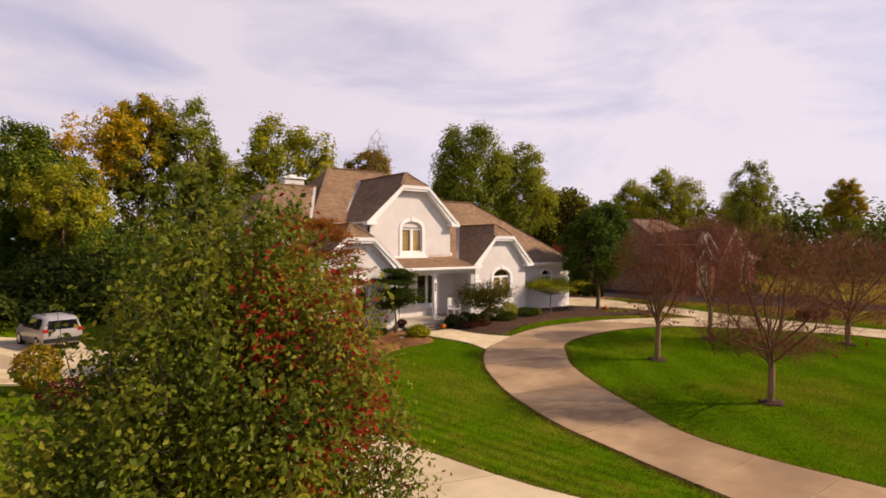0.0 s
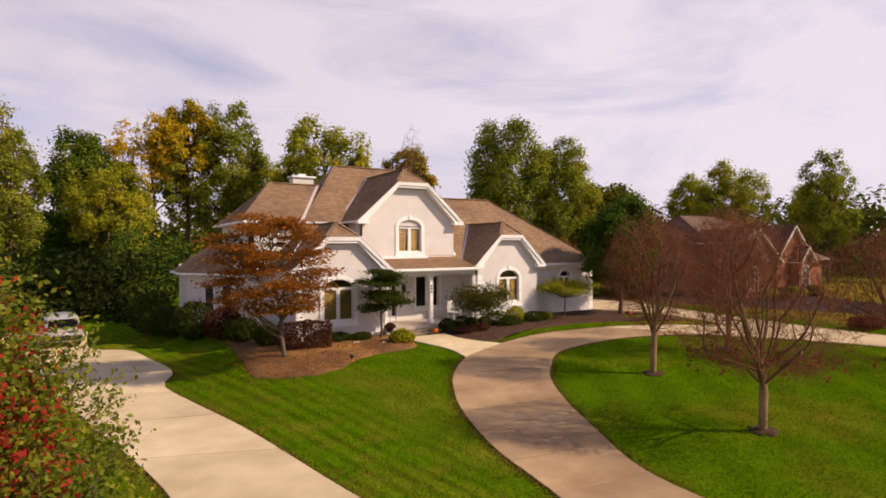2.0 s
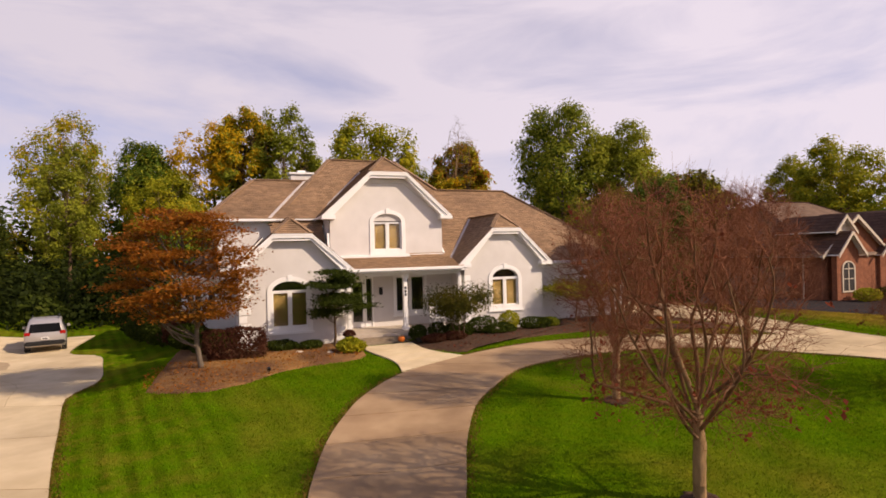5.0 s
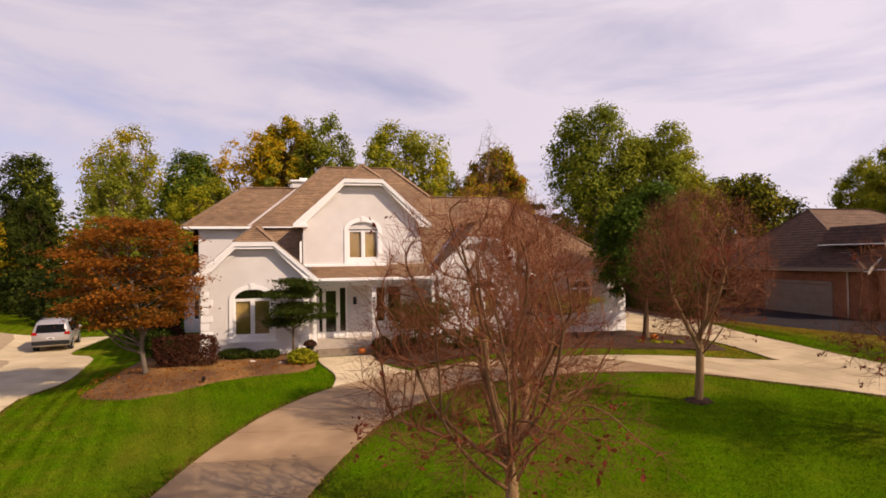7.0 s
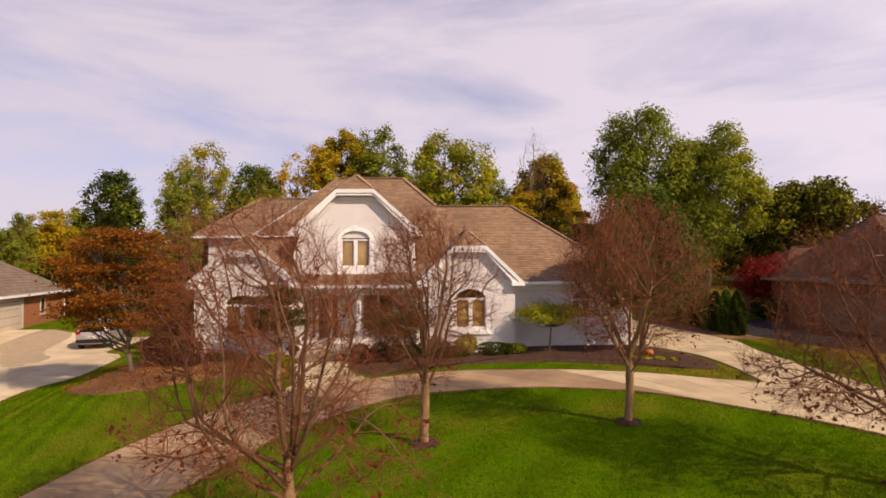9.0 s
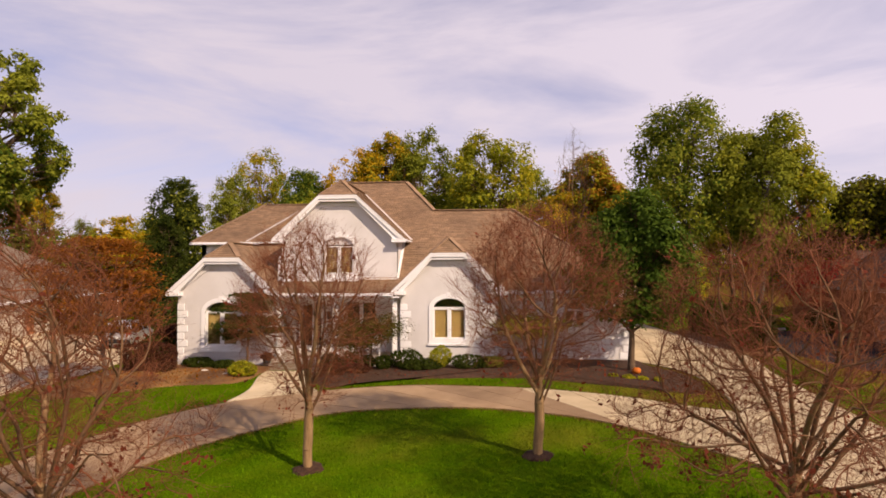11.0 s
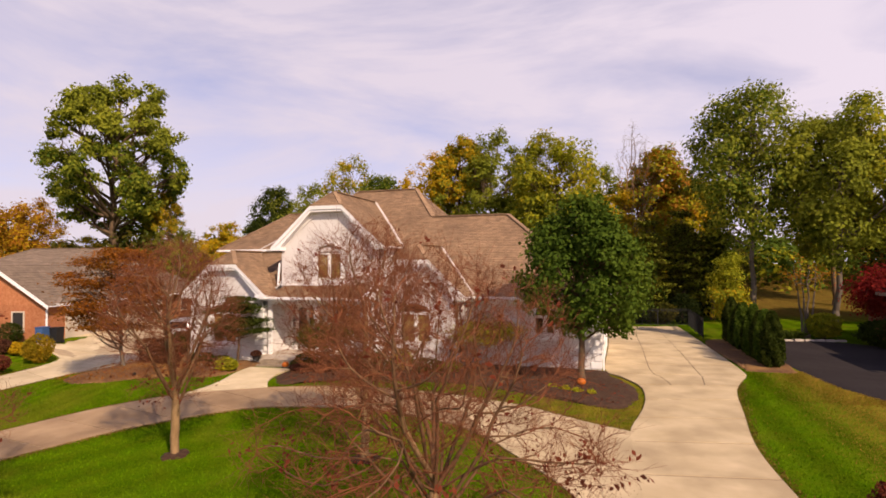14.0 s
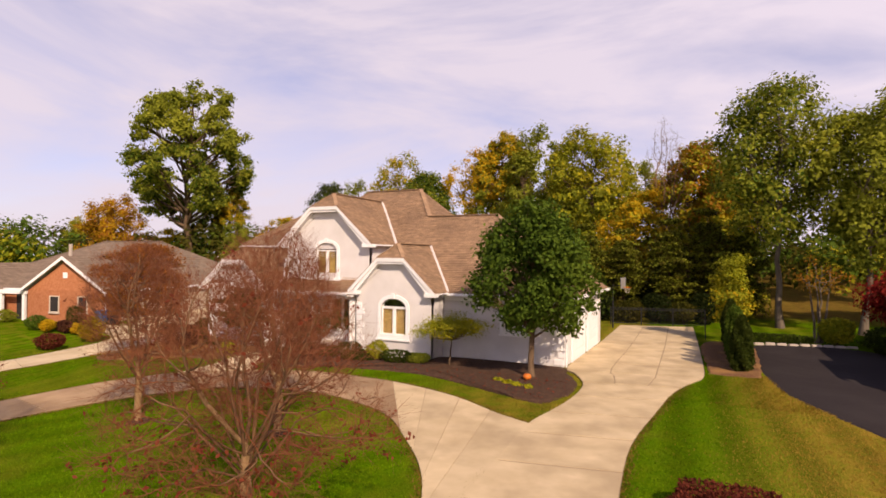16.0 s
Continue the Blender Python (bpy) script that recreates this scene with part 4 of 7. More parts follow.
# garage wing
GX, GB = 14.7, 9.4
holed_front("garage_front_wall", [(8.4, GND), (GX, GND), (GX, 3.0), (8.4, 3.0)], 0.08, 0.36, [window_hole(12.2, 0.95, 1.25, 2.05, 0.40)], house)
window(12.2, 0.95, 1.25, 2.05, 0.40, 0.08, blinds=0, surround=0.16, label="small arched window with dark glass")
wall_run("garage_side_wall", [(GX, 0.37), (GX, GB)], GND, 3.0, label="sunlit stucco garage side wall")
wall_run("back_wall", [(GX, GB), (-9.3, 14.0)], GND, 3.0)
ex = GX + 0.38
rr = (9.6, RY, RZ)
roof_face([(2.0, e0, 2.98), (ex, e0, 2.98), rr, (2.0, RY, RZ)], house, SHINGLE, seed=41)
roof_face([(ex, e0, 2.98), (ex, e1, 2.98), rr], house, SHINGLE, seed=42)
roof_face([(2.0, e1, 2.98), (ex, e1, 2.98), rr, (2.0, RY, RZ)], house, SHINGLE, seed=43)
strip_line("ridge_cap", [(XR2, RY, RZ + 0.04), (rr[0], RY, RZ + 0.04), (ex, e0, 3.02)], SHINGLE, 0.26, 0.05)
part("gutter", boxes((8.9, ex + 0.1, e0 - 0.12, e0 + 0.01, 2.84, 2.98), bevel=0.02), TRIM, house)
part("gutter", boxes((ex - 0.01, ex + 0.12, e0 - 0.12, e1, 2.841, 2.981), bevel=0.02), TRIM, house)
part("soffit", boxes((8.6, ex - 0.02, e0 + 0.012, 0.079, 2.84, 2.9), (GX + 0.001, ex - 0.02, 0.08, e1, 2.842, 2.902)), TRIM, house)
part("frieze", boxes((8.55, GX + 0.02, 0.03, 0.079, 2.6, 2.838)), TRIM, house)
for yy in (1.7, 5.4):
    gd = new("garage_door")
    gd.parent = house
    for i in range(4):
        part("door_panel", boxes((GX + 0.01, GX + 0.05, yy, yy + 2.7, -0.3 + i * 0.55, 0.235 + i * 0.55), bevel=0.01), TRIM, gd)
    part("door_casing", boxes((GX + 0.005, GX + 0.07, yy - 0.16, yy - 0.01, -0.3, 2.05), (GX + 0.005, GX + 0.07, yy + 2.71, yy + 2.86, -0.3, 2.05), (GX + 0.005, GX + 0.08, yy - 0.16, yy + 2.86, 2.051, 2.22)), TRIM, gd)

# valleys with pale flashing
ms = (MAIN_TOP - 5.5) / 3.24
strip_line("valley_flashing", [(0.91 - 3.28, front_y(5.46), 5.50), (0.91, front_y(MAIN_TOP), MAIN_TOP + 0.03)])
rw_y = lambda z: e0 + (z - 2.98) / ((RZ - 2.98) / (RY - e0))
strip_line("valley_flashing", [(0.91 + 3.28, rw_y(5.46) - 0.05, 5.52), (0.91, front_y(MAIN_TOP), MAIN_TOP + 0.03)])
for sg in (-1, 1):
    strip_line("valley_flashing", [(6.38 + sg * 2.52, rw_y(3.02) - 0.02, 3.07), (6.38, rw_y(RIGHT_TOP) - 0.02, RIGHT_TOP + 0.04)])
strip_line("valley_flashing", [(-4.6, UY0 - 0.40, UE + 0.04), (-2.35, 6.35, UZ + 0.03)])
strip_line("valley_flashing", [(-2.05, front_y(3.4), 3.44), (-2.05, 0.35, 4.62)], TRIM, 0.1, 0.05)
strip_line("wall_flashing", [(3.82, 0.3, 3.55), (3.82, 2.6, 5.42)], TRIM, 0.1, 0.06)

# porch
roof_face([(-1.6, -1.9, 2.93), (4.0, -1.9, 2.93), (4.0, 0.42, 3.42), (-1.6, 0.42, 3.42)], house, SHINGLE, seed=51)
part("porch_beam", boxes((-1.5, 3.95, -1.5, -1.2, 2.55, 2.85), bevel=0.01), TRIM, house)
part("gutter", boxes((-1.5, 3.95, -1.98, -1.86, 2.79, 2.925), bevel=0.02), TRIM, house)
part("porch_ceiling", boxes((-1.7, 4.2, -1.86, 0.39, 2.72, 2.78)), TRIM, house)
holed_front("porch_wall", [(-1.75, GND), (4.25, GND), (4.25, 2.9), (-1.75, 2.9)], 0.402, 0.66,
            [[(-1.22, 0.06), (0.02, 0.06), (0.02, 2.42), (-1.22, 2.42)], [(1.25, 0.66), (2.75, 0.66), (2.75, 2.42), (1.25, 2.42)]], house)
part("porch_floor", boxes((-1.70, 4.2, -1.95, 0.40, -0.45, 0.0), bevel=0.015), STONE, house)
window(2.0, 1.5, 0.66, 2.42, 0.0, 0.402, blinds=0, surround=0.13, key=False, label="porch window with dark glass")
for px in (1.2,):
    post = new("porch_post")
    post.parent = house
    post.location = (px, -1.35, 0)
    part("shaft", boxes((-0.1, 0.1, -0.1, 0.1, 0.18, 2.42), bevel=0.01), TRIM, post)
    part("base", boxes((-0.15, 0.15, -0.15, 0.15, 0.0, 0.18), bevel=0.015), TRIM, post)
    part("capital", boxes((-0.15, 0.15, -0.15, 0.15, 2.42, 2.55), bevel=0.015), TRIM, post)
    for k in range(3):
        part("number_bar", boxes((-0.045, 0.045, -0.125, -0.102, 1.60 + k * 0.16, 1.71 + k * 0.16), bevel=0.004), BLACK_METAL, post, "dark bar mark")
# half-round pilaster posts at the porch ends
for px in (-1.45, 3.95):
    part("pilaster", boxes((px - 0.09, px + 0.09, -1.45, -1.27, 0.0, 2.55), bevel=0.01), TRIM, house)
# door with its sidelights
door = new("front_door")
door.parent = house
door.location = (-0.6, 0.40, 0)
tagged(door, "white front door with glass panel and sidelights")
part("door_frame", boxes((-0.70, -0.63, -0.03, 0.1, 0.0, 2.5), (0.63, 0.70, -0.03, 0.1, 0.0, 2.5), (-0.63, 0.63, -0.03, 0.1, 2.38, 2.5), (-0.48, -0.42, -0.02, 0.1, 0.0, 2.38), (0.28, 0.35, -0.02, 0.1, 0.0, 2.38)), TRIM, door)
bm = bmesh.new()
ring(bm, [(-0.42, 0.05), (0.28, 0.05), (0.28, 2.38), (-0.42, 2.38)], [(-0.31, 0.28), (0.17, 0.28), (0.17, 2.24), (-0.31, 2.24)], 0.02, 0.07)
part("door_leaf", bm, TRIM, door)
part("door_glass", boxes((-0.31, 0.17, 0.04, 0.048, 0.28, 2.24)), GLASS, door).visible_shadow = False
part("sidelight", boxes((0.36, 0.62, 0.04, 0.048, 0.3, 2.3)), GLASS, door).visible_shadow = False
part("sidelight", boxes((-0.62, -0.49, 0.04, 0.048, 0.3, 2.3)), GLASS, door).visible_shadow = False
for x0, x1 in ((0.35, 0.63), (-0.63, -0.48)):
    part("sidelight_panel", boxes((x0, x1, 0.03, 0.07, 0.05, 0.3)), TRIM, door)
# dark box added behind the door glass in place of the hall's shade
part("painted_room_shade", boxes((-0.75, 0.75, 0.5, 0.55, 0.0, 2.5), (-0.75, -0.70, 0.27, 0.5, 0.0, 2.5), (0.70, 0.75, 0.27, 0.5, 0, 2.5)), DARK, door)
part("door_handle", boxes((0.2, 0.24, -0.03, 0.02, 1.0, 1.16), bevel=0.008), BLACK_METAL, door, "dark metal handle")
# steps to the porch
for i in range(3):
    part("porch_step", boxes((-1.35, 0.95, -2.35 - i * 0.38, -1.94, -0.15 - i * 0.15 - 0.25, -0.15 - i * 0.15 + 0.0), bevel=0.015), STEP, house)
# quoins on the outer corners
quoins(-6.13, -1.6, -0.2, 2.6, 1)
quoins(-1.73, -1.6, -0.2, 2.6, -1)
quoins(4.23, -1.4, -0.2, 2.6, 1)
quoins(GX, 0.08, -0.2, 2.6, -1)
# downspouts
for x, y, z1 in ((-6.22, -1.3, 2.9), (-6.25, 5.2, 2.6), (GX + 0.09, 0.2, 2.85), (3.9, -1.55, 2.8)):
    bm = boxes((x - 0.04, x + 0.04, y - 0.035, y + 0.035, -0.35, z1), bevel=0.01)
    part("downspout", bm, TRIM, house)
# windows of the shaded side
for f in (0.34, 0.58):
    p = Vector((-9.3, 10.5, 0)).lerp(Vector((-6.13, 5.5, 0)), f)
    sw = new("window")
    sw.parent = house
    sw.matrix_basis = pose(p.x, p.y, 0, 0, 0, math.degrees(math.atan2(-5.0, 3.17)))
    bm = bmesh.new()
    ring(bm, [(-0.42, 0.25), (0.42, 0.25), (0.42, 1.9), (-0.42, 1.9)], [(-0.34, 0.33), (0.34, 0.33), (0.34, 1.82), (-0.34, 1.82)], -0.05, 0.0)
    part("surround", bm, TRIM, sw)
    part("pane", boxes((-0.34, 0.34, -0.02, -0.004, 0.33, 1.82)), DARK, sw, "dark pane")


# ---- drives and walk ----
# darker slabs carry stains and painted tree shade, except east of x = 11.5
drive("circular_drive", "curved tan concrete driveway in jointed slabs", CIRC_OUT, CIRC_IN, 24, lift=0.05, material=CONCRETE_STAIN_SHADE)
drive("garage_drive", "tan concrete driveway to the garage, jointed slabs", RIGHT_L, RIGHT_R, 22, 3, joint=CONCRETE_GAP, gap=0.02)
drive("west_drive", "tan concrete driveway on the west side", LEFT_L, LEFT_R, 12, 2, material=CONCRETE_PALE)
drive("front_walk", "pale concrete walk to the porch steps", V2((-0.9, -7.8), (-0.75, -6.3), (-1.25, -4.2), (-1.35, -3.1)), V2((2.0, -6.55), (1.35, -5.6), (0.95, -4.4), (0.95, -3.1)), 4, material=CONCRETE_PALE)


# ---- plants ----
def tube_mesh(name, segs, sides):
    """Tapered tubes. segs: rows of p0, p1, r0, r1."""
    S = np.array([(*a, *b, r0, r1) for a, b, r0, r1 in segs], dtype=float)
    p, q, r0, r1 = S[:, 0:3], S[:, 3:6], S[:, 6:7], S[:, 7:8]
    d = q - p
    d /= np.maximum(np.linalg.norm(d, axis=1, keepdims=True), 1e-6)
    h = np.where(np.abs(d[:, 2:3]) > 0.9, np.array([[1.0, 0, 0]]), np.array([[0, 0, 1.0]]))
    u = np.cross(d, h)
    u /= np.linalg.norm(u, axis=1, keepdims=True)
    v = np.cross(d, u)
    n = len(S)
    verts = np.zeros((n, 2, sides, 3))
    for k in range(sides):
        a = 2 * math.pi * k / sides
        off = u * math.cos(a) + v * math.sin(a)
        verts[:, 0, k] = p + off * r0
        verts[:, 1, k] = q + off * r1
    base = np.arange(n)[:, None, None] * (2 * sides)
    k = np.arange(sides)
    quad = np.stack([k, (k + 1) % sides, sides + (k + 1) % sides, sides + k], axis=1)[None]
    return np_mesh(name, verts.reshape(-1, 3), (base + quad).reshape(-1, 4), smooth=True)


def np_mesh(name, verts, quads, smooth=False):
    me = bpy.data.meshes.new(name)
    nv, nf = len(verts), len(quads)
    me.vertices.add(nv)
    me.vertices.foreach_set("co", np.asarray(verts, dtype=np.float32).ravel())
    me.loops.add(nf * 4)
    me.loops.foreach_set("vertex_index", np.asarray(quads, dtype=np.int32).ravel())
    me.polygons.add(nf)
    me.polygons.foreach_set("loop_start", np.arange(0, nf * 4, 4, dtype=np.int32))
    me.polygons.foreach_set("loop_total", np.full(nf, 4, dtype=np.int32))
    if smooth:
        me.polygons.foreach_set("use_smooth", np.ones(nf, dtype=bool))
    me.update(calc_edges=True)
    me.validate()
    return me


def unit(v):
    return v / np.maximum(np.linalg.norm(v, axis=1, keepdims=True), 1e-6)


def leaf_mesh(name, centres, sizes, rng, flat=0.0, longer=1.7, face=None, stray=0.5):
    """Folded leaf blades at the centres, turned at random (flat: 0 any way, 1 level), or turned towards face."""
    n = len(centres)
    a = rng.normal(size=(n, 3))
    a[:, 2] *= (1 - flat)
    a = unit(a)
    if face is not None:
        # blades hang square to the way they face, their tips a little down
        c = unit(face + rng.normal(size=(n, 3)) * stray)
        a[:, 2] -= 0.35
        a = unit(a - c * np.sum(a * c, axis=1, keepdims=True))
        b = np.cross(c, a)
    else:
        b = rng.normal(size=(n, 3))
        b[:, 2] *= (1 - flat)
        b = unit(b - a * np.sum(a * b, axis=1, keepdims=True))
        c = np.cross(a, b)
    s = np.asarray(sizes).reshape(-1, 1)
    L, W = s * longer * 0.5, s * 0.5
    v = np.stack([centres - a * L, centres + b * W + c * W * 0.35, centres + a * L, centres - b * W + c * W * 0.35], axis=1)
    q = np.arange(n * 4).reshape(n, 4)
    return np_mesh(name, v.reshape(-1, 3), q)


def limb(segs, a, b, r0, r1, rng, bow=0.12, n=4):
    """A bent limb from a to b as a few tapered pieces."""
    a, b = np.array(a, float), np.array(b, float)
    L = np.linalg.norm(b - a)
    off = rng.normal(size=3) * bow * L
    off[2] = -abs(off[2]) * 0.7
    pts = [a + (b - a) * t + off * math.sin(math.pi * t) * 0.6 for t in np.linspace(0, 1, n + 1)]
    for i in range(n):
        segs.append((pts[i], pts[i + 1], r0 + (r1 - r0) * i / n, r0 + (r1 - r0) * (i + 1) / n))
    return pts


def crown_points(rng, n, centre, radii, shell=0.55, lobes=6, lumpy=0.28, cone=0.0):
    """Clump centres in a crown: an uneven ellipsoid, fuller towards its skin."""
    lob = rng.normal(size=(lobes, 3))
    lob /= np.linalg.norm(lob, axis=1, keepdims=True)
    out = []
    while len(out) < n:
        d = rng.normal(size=3)
        d /= np.linalg.norm(d)
        bump = max(0, float(np.max(lob @ d)))
        r = (1 - lumpy) + lumpy * 1.5 * (bump ** 4) + rng.normal() * 0.05
        f = shell + (1 - shell) * rng.random() if rng.random() < 0.8 else rng.random() * shell
        p = d * r * f
        if cone > 0:
            p[:2] *= 1 - cone * (p[2] + 1) / 2
        out.append(np.array(centre) + p * np.array(radii))
    return np.array(out)


def crown_lobes(rng, n, centre, radii, lobes=14, size=0.36, tall=1.15, cone=0.0):
    """Clump centres on the skins of a number of rounded boughs that together fill the crown, with gaps between them."""
    centre, radii = np.array(centre, float), np.array(radii, float)
    heart = []
    golden = math.pi * (3 - math.sqrt(5))
    for i in range(lobes):
        z = 1 - 1.86 * (i + 0.5) / lobes
        w = math.sqrt(max(0.0, 1 - z * z))
        a = i * golden + rng.uniform(-0.35, 0.35)
        d = np.array([w * math.cos(a), w * math.sin(a), z]) * rng.uniform(0.58, 0.76)
        if cone > 0:
            d[:2] *= 1 - cone * (d[2] + 1) / 2
        heart.append((d, size * rng.uniform(0.75, 1.2)))
    heart.append((np.array([0.0, 0.0, 0.1]), size * 1.5))
    weight = np.array([h[1] ** 2 for h in heart])
    pick = rng.choice(len(heart), size=n, p=weight / weight.sum())
    out = []
    for k in pick:
        d, r = heart[k]
        v = rng.normal(size=3)
        v /= np.linalg.norm(v)
        v = v + d * 0.7 + np.array([0, 0, 0.25])
        v /= np.linalg.norm(v)
        out.append(centre + (d + v * r * np.array([1, 1, tall]) * rng.uniform(0.7, 1.05)) * radii)
    return np.array(out), np.array([centre + heart[k][0] * radii for k in pick])


def leafy_tree(name, label, height, radius, crown_low, bark, leaves, seed, clumps=70, per=110, leaf=0.30, trunk_r=0.22, clump_r=0.16,
               flat=0.0, cone=0.0, shell=0.55, lumpy=0.28, stems=1, category="tree", lean=0.0, extra=None, layer=0.62, longer=1.7,
               lobes=0, lobe=0.36, tall=1.15, sway=0.0, squash=1.0, stray=0.5, shoots=0):
    rng = np.random.default_rng(seed)
    t = thing(name, label, category)
    cz = (height + crown_low) / 2
    rz = (height - crown_low) / 2
    if lobes:
        C, hearts = crown_lobes(rng, clumps, (lean * height, sway * height, cz), (radius, radius * squash, rz), lobes, lobe, tall, cone)
    else:
        C = crown_points(rng, clumps, (lean * height, sway * height, cz), (radius, radius * squash, rz), shell, 7, lumpy, cone)
        hearts = np.repeat(np.array([[lean * height, sway * height, cz - rz * 0.3]]), len(C), axis=0)
    segs = []
    for s in range(stems):
        a = 2 * math.pi * s / max(1, stems)
        foot = np.array([0.12 * math.cos(a) * (stems > 1), 0.12 * math.sin(a) * (stems > 1), -0.25])
        top = np.array([lean * height * 0.8 + rng.normal() * 0.15 + (radius * 0.35 * math.cos(a) if stems > 1 else 0), sway * height * 0.8 + rng.normal() * 0.15 + (radius * 0.35 * math.sin(a) if stems > 1 else 0), height * 0.86])
        tr = trunk_r / math.sqrt(stems)
        pts = []
        k = 9
        for i in range(k + 1):
            f = i / k
            p = foot + (top - foot) * f + np.array([rng.normal() * 0.05, rng.normal() * 0.05, 0]) * (height / 8) * (0 < i < k)
            pts.append(p)
        for i in range(k):
            f0, f1 = i / k, (i + 1) / k
            flare = 1.45 if i == 0 else 1.0
            segs.append((pts[i], pts[i + 1], tr * (1 - 0.9 * f0) * flare, tr * (1 - 0.9 * f1)))

        def on_stem(c, drop):
            h = max(crown_low * 0.85 + 0.1, min(height * 0.82, c[2] - drop * math.hypot(c[0], c[1]) - rng.random() * 0.3))
            f = (h + 0.25) / (height * 0.86 + 0.25)
            j = min(k - 1, int(f * k))
            return pts[j] + (pts[j + 1] - pts[j]) * (f * k - j), f

        forks = {}
        for c, heart in zip(C[s::stems], hearts[s::stems]):
            if lobes:
                # one stout bough to the heart of each lobe, thin branches from there
                key = tuple(np.round(heart, 2))
                if key not in forks:
                    a0, f = on_stem(heart, 0.75)
                    forks[key] = limb(segs, a0, heart, tr * 0.5 * (1 - 0.7 * f), tr * 0.14, rng)
                a0 = forks[key][2 + int(rng.random() * 2.99)]
                limb(segs, a0, c, tr * 0.10, 0.008, rng, n=3)
            else:
                a0, f = on_stem(c, rng.uniform(0.25, 0.6))
                d = np.linalg.norm(c - a0)
                limb(segs, a0, c, min(tr * 0.5 * (1 - 0.75 * f), 0.018 + 0.012 * d), 0.008, rng)
    # long young shoots that stand out of the crown, set with single leaves
    shoot_at, shoot_out = [np.zeros((0, 3))], [np.zeros((0, 3))]
    for k in rng.choice(len(C), size=min(shoots, len(C)), replace=False):
        d = unit(((C[k] - hearts[k]) * np.array([1, 1, 0.3]))[None])[0] * rng.uniform(0.1, 0.7) + np.array([0, 0, 1.0])
        tip = C[k] + d * rng.uniform(0.3, 0.75)
        limb(segs, hearts[k] * 0.3 + C[k] * 0.7, tip, 0.009, 0.003, rng, bow=0.06, n=3)
        f = rng.uniform(0.15, 1.05, size=(26, 1))
        off = rng.normal(size=(26, 3)) * 0.055
        shoot_at.append(C[k] + (tip - C[k]) * f + off)
        shoot_out.append(unit(off) + np.array([0, 0, 0.3]))
    shoot_at, shoot_out = np.concatenate(shoot_at), np.concatenate(shoot_out)
    part_mesh("trunk", tube_mesh("trunk", segs, 5), bark, t)
    spread = clump_r * radius

    def foliage(centres, at, count, grown):
        P = np.repeat(centres, count, axis=0)
        off = rng.normal(size=P.shape) * spread
        off[:, 2] *= layer
        out = unit(np.repeat(centres - at, count, axis=0))
        face = unit(off) * 0.55 + out * 0.75 + np.array([0, 0, 0.35])
        return leaf_mesh("crown", P + off, leaf * grown * rng.uniform(0.6, 1.25, size=len(P)), rng, flat, longer, None if flat > 0.5 else face, stray)

    counts = rng.poisson(per, size=len(C)).clip(per // 3)
    if extra is not None and len(extra) > 5:
        counts = np.where([extra[1](p) for p in C], (counts * extra[5]).astype(int), counts)
    part_mesh("crown", foliage(C, hearts, counts, 1.0), leaves, t)
    if shoots:
        part_mesh("young_growth", leaf_mesh("young_growth", shoot_at, leaf * rng.uniform(0.8, 1.4, size=len(shoot_at)), rng, 0.0, longer, shoot_out, stray), leaves, t)
    if extra is not None:
        mat2, where, share, lab = extra[:4]
        grown = extra[4] if len(extra) > 4 else 1.0
        w = np.array([where(p) for p in C])
        part_mesh("crown", foliage(C[w], hearts[w], max(4, int(per * share)), grown), mat2, t, lab)
    return t


